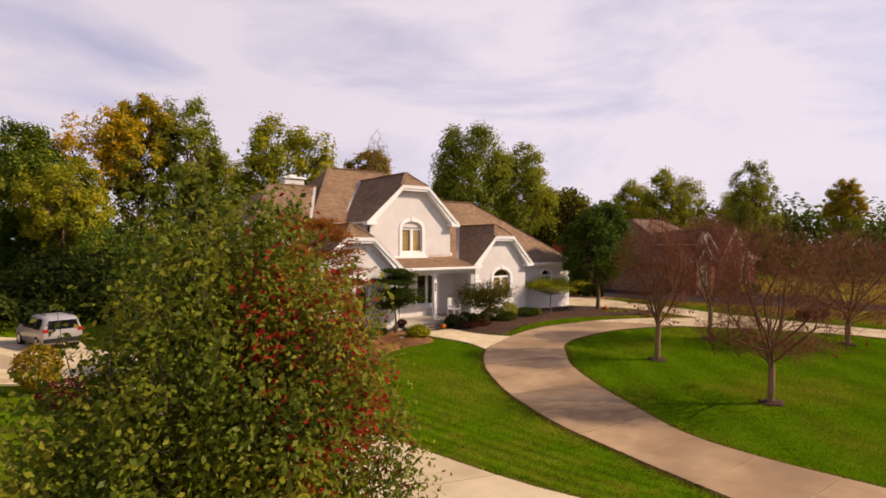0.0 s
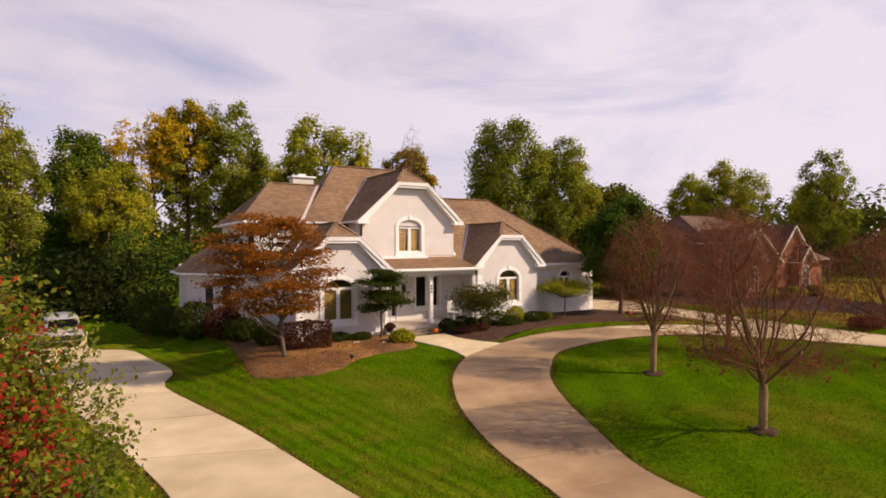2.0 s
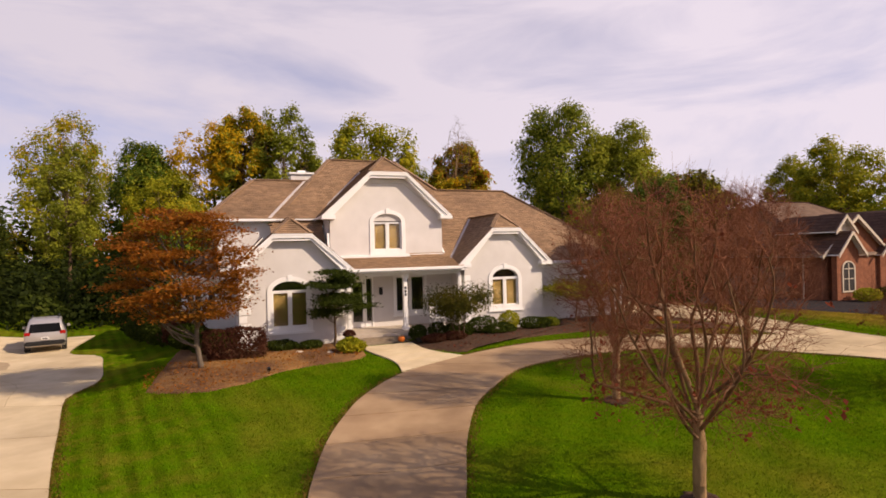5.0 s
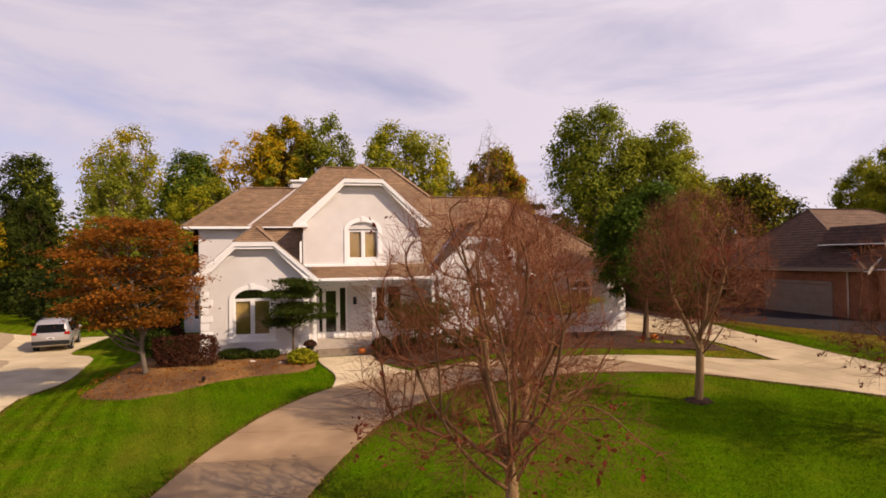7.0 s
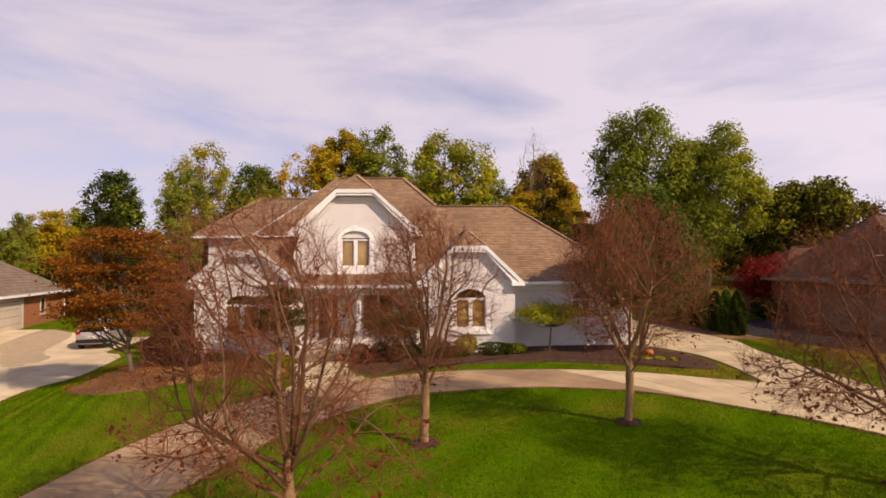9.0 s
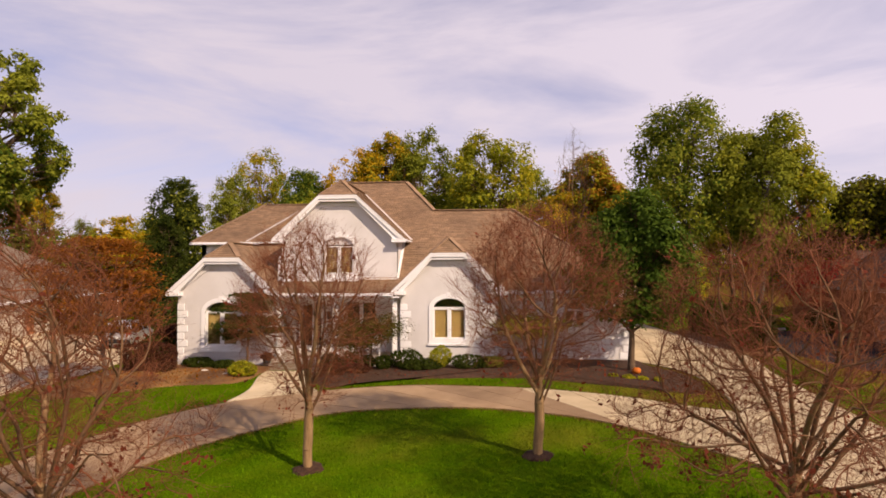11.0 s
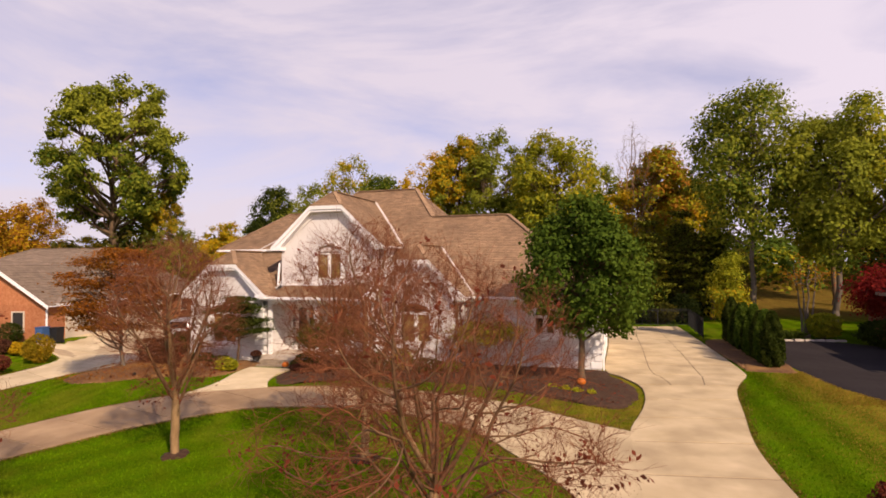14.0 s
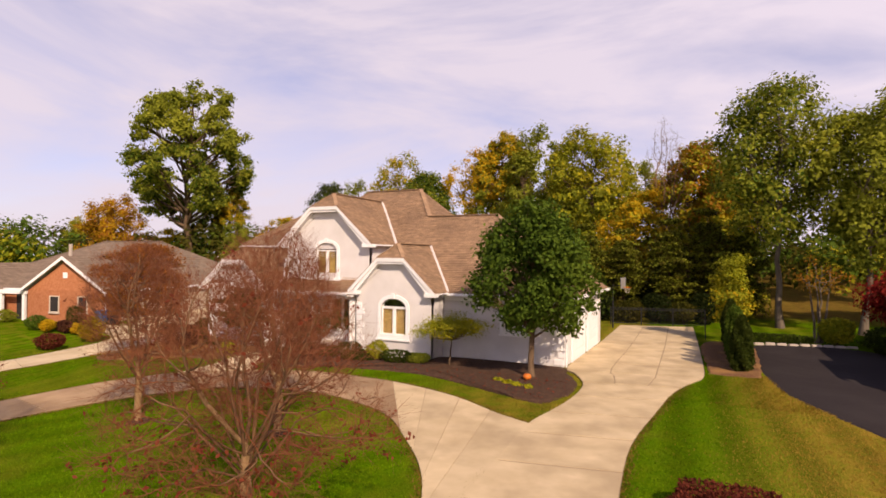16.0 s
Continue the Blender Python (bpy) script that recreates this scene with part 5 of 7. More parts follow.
def bare_tree(name, label, height, radius, seed, fork=1.4, dry=500, tilt=1.0, low=(), fine=None, seeds=1500, reach=2.8, group="bare trees on the island lawn", twigs=3, lean=0.0, girth=0.115):
    """A vase-shaped tree that has lost its leaves. The limbs rise from a short trunk and branch until they have
    filled a domed crown; fine twigs stand on the thin wood. low: bearings in degrees of long level limbs."""
    rng = np.random.default_rng(seed)
    t = thing(name, label, "tree", group=group)
    # the room that the crown fills
    hz = np.array([0.20, 0.30, 0.42, 0.55, 0.68, 0.82, 0.93, 1.0]) * height
    hr = np.array([0.10, 0.45, 0.78, 0.98, 1.0, 0.84, 0.55, 0.12]) * radius
    z = height * (0.24 + 0.76 * rng.random(seeds * 4) ** 0.85)
    keep = rng.random(len(z)) < (np.interp(z, hz, hr) / radius) ** 1.6 * np.interp(z, (0.28 * height, 0.58 * height), (0.25, 1.0))
    z = z[keep][:seeds]
    a = rng.uniform(0, 2 * math.pi, len(z))
    r = np.interp(z, hz, hr) * (1 + 0.13 * np.sin(a * 3 + seed) + 0.08 * np.sin(a * 7 + z * 2)) * np.sqrt(rng.uniform(0.05, 1.0, len(z)))
    goals = np.stack([r * np.cos(a) + lean * z / height, r * np.sin(a), z], axis=1)
    for bearing in low:
        n = 70
        f = rng.random(n)
        b = radians(bearing) + rng.normal(size=n) * 0.24
        d = reach * (0.3 + 0.7 * f)
        climb = rng.uniform(0.12, 0.5)
        goals = np.concatenate([goals, np.stack([d * np.cos(b), d * np.sin(b), fork + climb * d + 0.30 * d * rng.random(n)], axis=1)])
    pos, par, way = [np.array([0.0, 0.0, -0.15])], [-1], [np.array([0, 0, 1.0])]

    def add(p, parent, d):
        pos.append(p)
        par.append(parent)
        way.append(d)
        return len(pos) - 1

    step, last = 0.16, 0
    while pos[last][2] < fork + 0.8:
        d = np.array([rng.normal() * 0.05, rng.normal() * 0.05, 1.0])
        last = add(pos[last] + d * step, last, d)
    limbs = [(radians(i * 137.5 + rng.uniform(-18, 18)), radians(rng.uniform(8, 24) if i % 2 else rng.uniform(26, 50)) * tilt) for i in range(11)]
    limbs += [(radians(b), radians(rng.uniform(52, 70))) for b in low]
    for i, (b, lean) in enumerate(limbs):
        at = min(last, int((fork + 0.75 * i / 11 + 0.15) / step)) if i < 11 else min(last, int((fork + 0.15 + 0.25 * (i % 3)) / step))
        d = np.array([math.sin(lean) * math.cos(b), math.sin(lean) * math.sin(b), math.cos(lean)])
        for j in range(8 + int(rng.random() * 6)):
            d = d + rng.normal(size=3) * 0.045 + np.array([0, 0, 0.03])
            d /= np.linalg.norm(d)
            at = add(pos[at] + d * step, at, d)
    near = np.full(len(goals), 0)
    best = np.full(len(goals), 1e9)
    done, alive = 0, np.ones(len(goals), dtype=bool)
    stale = np.zeros(len(goals), dtype=int)
    for turn in range(70):
        before = best.copy()
        for i in range(done, len(pos)):
            d = np.linalg.norm(goals - pos[i], axis=1)
            closer = d < best
            best[closer], near[closer] = d[closer], i
        done = len(pos)
        stale = np.where(best < before - 0.01, 0, stale + 1)
        alive &= (best > 0.19) & (stale < 3)
        if not alive.any():
            break
        pull = {}
        for g in np.nonzero(alive & (best < 1.3))[0]:
            v = goals[g] - pos[near[g]]
            pull[near[g]] = pull.get(near[g], 0) + v / np.linalg.norm(v)
        for i, v in pull.items():
            v = v / max(1e-6, np.linalg.norm(v)) + way[i] * 0.55 + rng.normal(size=3) * 0.10 + np.array([0, 0, 0.06])
            v /= np.linalg.norm(v)
            add(pos[i] + v * step, i, v)
    # thickness from the number of twigs that each piece carries
    carry = np.zeros(len(pos))
    kids = np.bincount(np.array(par[1:]), minlength=len(pos))
    for i in range(len(pos) - 1, 0, -1):
        if carry[i] == 0:
            carry[i] = 1
        carry[par[i]] += carry[i]
    rad = np.maximum(carry, 1) ** 0.44
    rad *= girth / rad[1]
    rad = np.maximum(rad, 0.0042)
    trunk, thin, tips, owner, limbs_of = [], [], [], {}, {}
    for i in range(1, len(pos)):
        r0 = rad[i] if par[i] else rad[i] * 1.7
        if par[i] > 0 and kids[par[i]] == 1:
            r0 = rad[par[i]]
        row = (pos[par[i]], pos[i], r0, rad[i])
        if rad[i] > 0.042:
            trunk.append(row)
        elif rad[i] > 0.013:
            # each stout limb is a piece of its own from the trunk to its ends
            owner[i] = owner.get(par[i], i)
            limbs_of.setdefault(owner[i], []).append(row)
        else:
            thin.append(row)
        if rad[i] < 0.012 or carry[i] <= 3:
            for k in range(twigs if kids[i] else twigs + 2):
                side = rng.normal(size=3)
                d = way[i] * 0.75 + side / np.linalg.norm(side) * 0.7 + np.array([0, 0, 0.22])
                d /= np.linalg.norm(d)
                L = rng.uniform(0.14, 0.34)
                mid = pos[i] + d * L
                d2 = d + rng.normal(size=3) * 0.22 + np.array([0, 0, 0.1])
                end = mid + d2 / np.linalg.norm(d2) * L
                thin.append((pos[i], mid, 0.0030, 0.0025))
                thin.append((mid, end, 0.0025, 0.0016))
                tips.append(end)
                fork_d = d + rng.normal(size=3) * 0.5
                thin.append((mid, mid + fork_d / np.linalg.norm(fork_d) * L * 0.8, 0.0022, 0.0014))
    part_mesh("trunk", tube_mesh("trunk", trunk, 8), BARK_TRUNK, t, "sunlit tan trunk")
    for rows in limbs_of.values():
        if len(rows) > 5:
            part_mesh("limb", tube_mesh("limb", rows, 5), BARK_LIMB, t)
        else:
            thin += rows
    part_mesh("fine_branching", tube_mesh("fine_branching", thin, 3), fine or TWIG, t, "fine bare twigs")
    T = np.array(tips)
    reach = np.hypot(T[:, 0], T[:, 1]) / radius
    odds = np.where(T[:, 2] < height * 0.42, 1.0, 0.10) * (0.3 + reach)
    pick = T[rng.choice(len(T), size=min(dry // 4, len(T)), p=odds / odds.sum(), replace=False)]
    pick = np.repeat(pick, 4, axis=0) + rng.normal(size=(len(pick) * 4, 3)) * 0.055
    part_mesh("dry_foliage", leaf_mesh("dry_foliage", pick, 0.06 * rng.uniform(0.6, 1.3, size=len(pick)), rng), LEAF_DRY, t, "few dry red-brown leaves")
    return t


def shrub(name, label, rx, ry, h, leaves, seed, n=2600, leaf=0.075, boxy=0.0, at=(0, 0), low=0.0, group="", lumps=12, turn=0.0):
    """A shrub: stems and a skin of small leaves over an uneven mound; boxy gives a clipped shape."""
    rng = np.random.default_rng(seed)
    t = thing(name, label, "shrub", group=group, at=(at[0], at[1], rise(*at) + 0.04), turn=turn)
    d = rng.normal(size=(n, 3))
    d /= np.linalg.norm(d, axis=1, keepdims=True)
    lob = rng.normal(size=(lumps, 3))
    lob /= np.linalg.norm(lob, axis=1, keepdims=True)
    bump = np.max(d @ lob.T, axis=1)
    r = 0.80 + 0.22 * bump ** 6 + rng.normal(size=n) * 0.05
    r *= np.where(rng.random(n) < 0.75, 1.0, rng.uniform(0.5, 1.0, size=n))
    if boxy > 0:
        m = np.max(np.abs(d), axis=1, keepdims=True)
        d = d * (1 - boxy) + d / m * boxy
    P = d * r[:, None] * np.array([rx, ry, h / 2]) + np.array([0, 0, h / 2 + low])
    P[:, 2] = np.maximum(P[:, 2], 0.02)
    segs = []
    for i in range(7):
        a = rng.uniform(0, 2 * math.pi)
        limb(segs, (0.08 * math.cos(a), 0.08 * math.sin(a), -0.1), (rx * 0.6 * math.cos(a), ry * 0.6 * math.sin(a), h * 0.6 + low), 0.022, 0.006, rng)
    part_mesh("stem", tube_mesh("stem", segs, 4), BARK, t)
    part_mesh("foliage", leaf_mesh("foliage", P, leaf * rng.uniform(0.6, 1.3, size=n), rng), leaves, t)
    return t


def put(ob, x, y, turn=0.0, scale=1.0, sink=0.0):
    ob.matrix_basis = pose(x, y, rise(x, y) - sink, 0, 0, turn) @ Matrix.Diagonal((scale, scale, scale, 1))
    return ob


def mulch_ring(x, y, r):
    pts = [(x + r * math.cos(a * math.pi / 5), y + r * math.sin(a * math.pi / 5)) for a in range(10)]
    ground_patch("mulch_ring", "ring of dark mulch round a tree trunk", "mulch", pts, MULCH, 0.035, dome=0.05, seed=int(x * 7) % 97)


# the bare trees on the island
put(bare_tree("bare_tree", "leafless spreading tree with a low level limb", 5.75, 1.75, 5, fork=1.2, dry=420, tilt=1.05, low=(-12, 35, 100, 160, 205, 250), seeds=1800, reach=2.3, lean=-0.5), 1.5, -18.85)
put(bare_tree("bare_tree", "leafless upright tree with a haze of reddish twigs", 5.9, 1.6, 8, fork=1.35, dry=200, tilt=0.8, seeds=1700, twigs=4), 3.8, -13.45)
put(bare_tree("bare_tree", "leafless spreading tree with dry leaves on low limbs", 5.15, 2.0, 12, fork=1.0, dry=900, tilt=1.15, low=(-75, -45, -20, 10, 60, 120, 165, 220), seeds=1800, reach=2.8), 12.75, -17.75, turn=-25)
put(bare_tree("bare_tree", "leafless round-headed tree with a haze of reddish twigs", 6.0, 1.85, 15, fork=1.25, dry=260, tilt=1.0, seeds=2100, twigs=4), 9.3, -12.98)
for x, y in ((1.5, -18.85), (3.8, -13.45), (12.75, -17.75), (9.3, -12.98)):
    mulch_ring(x, y, 0.38)

# trees by the house
put(leafy_tree("ornamental_tree", "rust and olive layered tree on a slender trunk", 6.8, 2.95, 0.95, BARK_GREY, LEAF_ORANGE, 31, clumps=190, per=110, leaf=0.082, trunk_r=0.11, clump_r=0.12, flat=0.75, lobes=34, lobe=0.24, tall=0.38, layer=0.2, cone=0.22, lean=-0.10, squash=0.75), -7.4, -4.6, sink=0.12)
put(leafy_tree("evergreen_tree", "small layered dark evergreen tree before the gable", 3.6, 1.45, 0.95, BARK, LEAF_DARK, 32, clumps=27, per=430, leaf=0.075, trunk_r=0.07, clump_r=0.22, flat=0.6, cone=0.3, shell=0.35, lumpy=0.2, layer=0.17), -2.3, -2.75)
put(leafy_tree("weeping_tree", "low umbrella-shaped tree with olive leaves by the wall", 2.45, 2.05, 1.35, BARK, LEAF_TURN, 33, clumps=60, per=150, leaf=0.06, trunk_r=0.06, clump_r=0.14, flat=0.75, shell=0.5, lumpy=0.2, layer=0.3), 9.9, -2.3)
put(leafy_tree("weeping_tree", "round low tree with dark olive leaves by the porch", 2.65, 1.8, 0.9, BARK, LEAF_OLIVE, 34, clumps=50, per=150, leaf=0.06, trunk_r=0.07, clump_r=0.17, stems=3, shell=0.45, lumpy=0.2, layer=0.4), 3.05, -3.5)
put(leafy_tree("oak_tree", "dense green oak beside the garage corner", 7.5, 3.5, 1.35, BARK, LEAF_OAK, 35, clumps=360, per=62, leaf=0.118, trunk_r=0.16, clump_r=0.062, lobes=30, lobe=0.24, cone=0.38, layer=0.75, stray=0.8, squash=0.85), 14.05, -2.95)
# the pear tree close to the camera; its south-east boughs have turned red
def red_bough(p):
    u = p[0] * 0.80 - p[1] * 0.60
    v = p[0] * 0.60 + p[1] * 0.80
    spots = ((0.70, 4.75, 0.30, 0.40), (0.85, 4.1, 0.35, 0.40), (1.55, 4.2, 0.42, 0.36), (1.5, 3.3, 0.60, 0.42), (-0.45, 2.75, 0.22, 0.22), (0.0, 2.95, 0.22, 0.25))
    return -1.5 < v < 0.8 and (p[0] * 1.9 + p[1] * 1.3 + p[2] * 1.7) % 1 < 0.42 and any(((u - a) / c) ** 2 + ((p[2] - b) / d) ** 2 < 1 for a, b, c, d in spots)


put(leafy_tree("pear_tree", "pear tree with green leaves turning red on low boughs", 5.75, 3.2, 0.2, BARK, LEAF_PEAR, 36, clumps=760, per=90, leaf=0.049, longer=1.7, trunk_r=0.14, clump_r=0.046, lobes=38, lobe=0.215, tall=1.5, cone=0.6, layer=2.6, stray=1.3, shoots=260,
               extra=(LEAF_RED, red_bough, 0.8, "crimson leaves", 1.0, 0.3)), -15.95, -19.5)

# shrubs
shrub("barberry_hedge", "clipped dark purple hedge at the gable corner", 1.15, 0.62, 1.25, LEAF_PURPLE, 41, 5200, 0.06, boxy=0.7, at=(-6.35, -3.5))
shrub("yellow_shrub", "yellow-green mounded shrub beside the porch steps", 0.62, 0.5, 0.62, LEAF_TURN, 42, 1600, 0.07, at=(-1.95, -4.1))
shrub("evergreen_shrub", "low dark evergreen shrub under the window", 0.75, 0.45, 0.5, LEAF_DARK, 43, 1700, 0.06, at=(-4.6, -2.6))
shrub("evergreen_shrub", "low dark evergreen shrub under the window", 0.55, 0.4, 0.42, LEAF_DARK, 44, 1300, 0.06, at=(-3.4, -2.7))
for i, (x, y, r, h) in enumerate(((1.35, -2.75, 0.42, 0.72), (2.25, -2.8, 0.45, 0.75), (2.95, -2.65, 0.36, 0.62), (3.65, -2.75, 0.4, 0.66))):
    shrub("boxwood", "round clipped dark boxwood before the porch", r, r, h, LEAF_DARK, 50 + i, 1500, 0.05, at=(x, y), group="boxwoods by the porch")
for i, (x, y, rx) in enumerate(((1.75, -3.75, 0.55), (2.75, -3.6, 0.6))):
    shrub("low_barberry", "low twiggy maroon shrub before the boxwoods", rx, 0.38, 0.42, LEAF_PURPLE, 56 + i, 1100, 0.05, at=(x, y), group="low shrubs before the porch")
for i, (x, y, rx, h, m) in enumerate(((4.6, -2.5, 0.75, 0.85, LEAF_DARK), (5.3, -2.9, 0.85, 0.5, LEAF_DARK), (6.1, -2.4, 0.5, 0.95, LEAF_TURN), (7.4, -2.6, 0.95, 0.62, LEAF_DARK), (8.3, -2.3, 0.6, 0.5, LEAF_GREEN))):
    shrub("juniper", "spreading shrub in the mulch by the wall", rx, 0.6, h, m, 60 + i, 1700, 0.06, at=(x, y), group="shrubs in the mulch bed")
for i, (x, y, rx, h, m) in enumerate(((-8.2, 0.2, 0.8, 1.2, LEAF_DARK), (-8.6, 2.4, 1.0, 1.6, LEAF_PURPLE), (-9.7, 4.6, 1.0, 2.0, LEAF_DARK), (-7.4, -1.6, 0.7, 0.9, LEAF_DARK), (-10.6, 7.4, 1.1, 1.9, LEAF_DARK), (-11.3, 10.0, 1.3, 2.6, LEAF_DARK))):
    shrub("side_shrub", "dark shrub along the shaded side wall", rx, rx, h, m, 70 + i, 2600, 0.09, at=(x, y), group="shrubs along the side wall")
shrub("barberry_shrub", "long low maroon shrub beside the west drive", 1.15, 0.75, 0.95, LEAF_BARBERRY, 80, 3200, 0.06, at=(-16.15, -4.75))
shrub("golden_cypress", "golden-green conical evergreen by the west drive", 0.8, 0.8, 1.65, LEAF_GOLD, 81, 3200, 0.07, at=(-17.0, -1.6))
shrub("barberry_shrub", "dark red clipped shrub on the lawn", 1.1, 0.7, 0.62, LEAF_BARBERRY, 82, 4200, 0.06, boxy=0.5, at=(21.2, -13.5))
for i, (x, y, r) in enumerate(((13.5, -4.5, 0.24), (14.0, -4.75, 0.2), (13.0, -4.2, 0.18), (14.5, -4.9, 0.16))):
    shrub("hosta", "yellowed perennial clump in the mulch", r, r, 0.14, LEAF_TURN, 90 + i, 130, 0.09, at=(x, y), group="perennials in the mulch")


for i, (x, y, r, h, m) in enumerate(((12.6, 21.4, 1.3, 2.2, LEAF_EVERGREEN), (14.8, 21.6, 1.4, 1.8, LEAF_OLIVE), (16.8, 21.9, 1.3, 2.3, LEAF_EVERGREEN), (18.7, 22.2, 1.3, 1.7, LEAF_OLIVE), (20.3, 22.6, 1.2, 2.4, LEAF_EVERGREEN))):
    shrub("wild_shrub", "dark untrimmed shrub behind the metal fence", r, r * 0.8, h, m, 130 + i, 2400, 0.11, at=(x, y), group="shrubs behind the fence")
shrub("low_hedge", "low clipped dark hedge beyond the asphalt", 1.9, 0.4, 0.5, LEAF_DARK, 140, 2400, 0.08, boxy=0.7, at=(24.6, 14.0))


def arborvitae(seed):
    rng = np.random.default_rng(seed)
    t = thing("arborvitae", "narrow upright green arborvitae in a row", "shrub", group="arborvitae row")
    n = 5200
    z = rng.random(n) ** 0.8 * 2.5
    r = 0.45 * np.minimum(1, (2.57 - z) / 1.2) ** 0.6 * np.where(z < 0.3, 0.75 + z, 1.0)
    a = rng.uniform(0, 2 * math.pi, n)
    r = r * (0.85 + 0.18 * np.sin(a * 5 + z * 4) + rng.normal(size=n) * 0.06)
    P = np.stack([r * np.cos(a), r * np.sin(a), z + 0.05], axis=1)
    part_mesh("trunk", tube_mesh("trunk", [((0, 0, -0.1), (0, 0, 1.9), 0.05, 0.015)], 6), BARK, t)
    part_mesh("foliage", leaf_mesh("foliage", P, 0.085 * rng.uniform(0.6, 1.3, size=n), rng, 0.0, 2.0), LEAF_DARK if seed % 2 else LEAF_OAK, t)
    return t


ground_patch("mulch_bed", "strip of red-brown mulch under the arborvitae", "flower bed", [(20.75, 1.6), (21.3, 1.5), (22.6, 1.6), (22.9, 3.0), (22.95, 12.0), (20.9, 12.6), (20.3, 10.0), (20.65, 4.0)], MULCH_TAN, 0.05, seed=5)
arbs = [put(arborvitae(101), 22.1, 2.9, 0), put(arborvitae(102), 22.05, 4.0, 50)]
for i in range(7):
    y = 5.1 + i * 1.08
    x = 22.05 - 0.03 * i
    s = 0.95 + 0.12 * math.sin(i * 2.3)
    copy_thing(arbs[i % 2], pose(x, y, rise(x, y), 0, 0, 37 * i) @ Matrix.Diagonal((s, s, s, 1)))

# taller trees round the lot
BIG = dict(leaf=0.23, clump_r=0.088, layer=0.85)
# darker leaves to the west and low down paint in the crown's shaded side
put(leafy_tree("maple_tree", "tall green maple behind the drive", 18.2, 5.0, 4.4, BARK_GREY, LEAF_GREEN, 201, clumps=300, per=60, trunk_r=0.26, **{**BIG, "leaf": 0.19}, lobes=18, lobe=0.34, extra=(LEAF_OAK, lambda p: p[0] < 1.0 or p[2] < 10, 0.3, "")), 25.5, 23.0)
# the yellowing leaves, kept to the upper east, also paint in its sunlit side
put(leafy_tree("maple_tree", "tall green maple with yellowing top", 16.4, 4.4, 4.0, BARK_GREY, LEAF_GREEN, 202, clumps=260, per=70, trunk_r=0.26, **{**BIG, "leaf": 0.19}, lobes=16, lobe=0.36, lean=0.05, extra=(LEAF_TURN, lambda p: p[0] > 1.2 and p[2] > 7, 0.8, "")), 30.2, 21.2)
put(leafy_tree("small_tree", "multi-stemmed small tree with thin foliage", 5.5, 1.7, 2.6, BARK_GREY, LEAF_AUTUMN, 203, clumps=20, per=16, leaf=0.12, trunk_r=0.2, stems=4), 26.8, 15.2)
shrub("round_shrub", "olive round shrub at the asphalt's edge", 0.95, 0.9, 1.7, LEAF_TURN, 204, 2600, 0.1, at=(27.6, 14.6))
put(leafy_tree("red_maple", "domed crimson maple beside the asphalt drive", 4.9, 2.7, 1.0, BARK, LEAF_MAROON, 205, clumps=90, per=130, leaf=0.12, trunk_r=0.12, stems=3, clump_r=0.15, shell=0.55), 30.9, 12.6)
shrub("dark_hedge", "dark evergreen mass below the red maple", 2.2, 1.2, 1.7, LEAF_DARK, 206, 3800, 0.11, at=(30.3, 11.0))
put(leafy_tree("young_tree", "young tree with pale green and yellow leaves", 6.0, 1.6, 0.9, BARK, LEAF_TURN, 207, clumps=60, per=120, leaf=0.10, trunk_r=0.07, cone=0.7, extra=(LEAF_YELLOW, lambda p: p[2] < 3.0, 0.25, "")), 22.0, 13.3)

t4 = put(leafy_tree("wood_tree", "tall green tree turning yellow behind the house", 19.0, 5.0, 6.0, BARK, LEAF_TURN, 211, clumps=230, per=62, trunk_r=0.36, **BIG, lobes=16, extra=(LEAF_GREEN, lambda p: p[2] < 13 or p[0] < -1.5, 0.6, "")), 9.0, 36.7)
put(leafy_tree("wood_tree", "yellow-topped spreading tree behind the house", 20.6, 4.6, 7.0, BARK, LEAF_YELLOW, 210, clumps=130, per=60, trunk_r=0.34, **BIG, lobes=10, lobe=0.42, extra=(LEAF_GREEN, lambda p: p[2] < 12.5, 0.8, "")), -8.4, 48.0)
yel1 = put(leafy_tree("wood_tree", "tall tree with a yellow top behind the house", 22.0, 4.0, 6.0, BARK, LEAF_GREEN, 212, clumps=200, per=62, trunk_r=0.38, **BIG, lobes=14, tall=1.3, extra=(LEAF_YELLOW, lambda p: p[2] > 14.0, 1.3, "yellow leaves")), -4.8, 46.0)
grn1 = put(leafy_tree("wood_tree", "tall upright green tree behind the house", 21.4, 4.2, 5.0, BARK, LEAF_GREEN, 213, clumps=210, per=66, trunk_r=0.32, **BIG, lobes=15, tall=1.3), 0.0, 44.5)
put(leafy_tree("wood_tree", "dense olive-green tree behind the house", 18.4, 5.0, 0.5, BARK, LEAF_OAK, 214, clumps=300, per=70, trunk_r=0.3, cone=0.35, **BIG, lobes=22, lobe=0.30, extra=(LEAF_GREEN, lambda p: p[2] > 9 or p[0] > 2, 0.45, "")), -15.0, 45.0)
put(leafy_tree("wood_tree", "open yellow-green tree at the wood's edge", 21.6, 5.6, 4.0, BARK, LEAF_TURN, 215, clumps=210, per=52, trunk_r=0.3, **BIG, lobes=16, lobe=0.33, tall=1.3, extra=(LEAF_YELLOW, lambda p: p[2] > 14, 0.3, "")), -25.0, 54.0)
dark1 = put(leafy_tree("wood_tree", "dark green dense tree at the wood's edge", 16.4, 4.4, 1.5, BARK, LEAF_DARK, 216, clumps=230, per=66, trunk_r=0.3, cone=0.3, **BIG, lobes=18, lobe=0.33, extra=(LEAF_GREEN, lambda p: p[0] > 0.5, 0.4, "")), -33.4, 46.5)
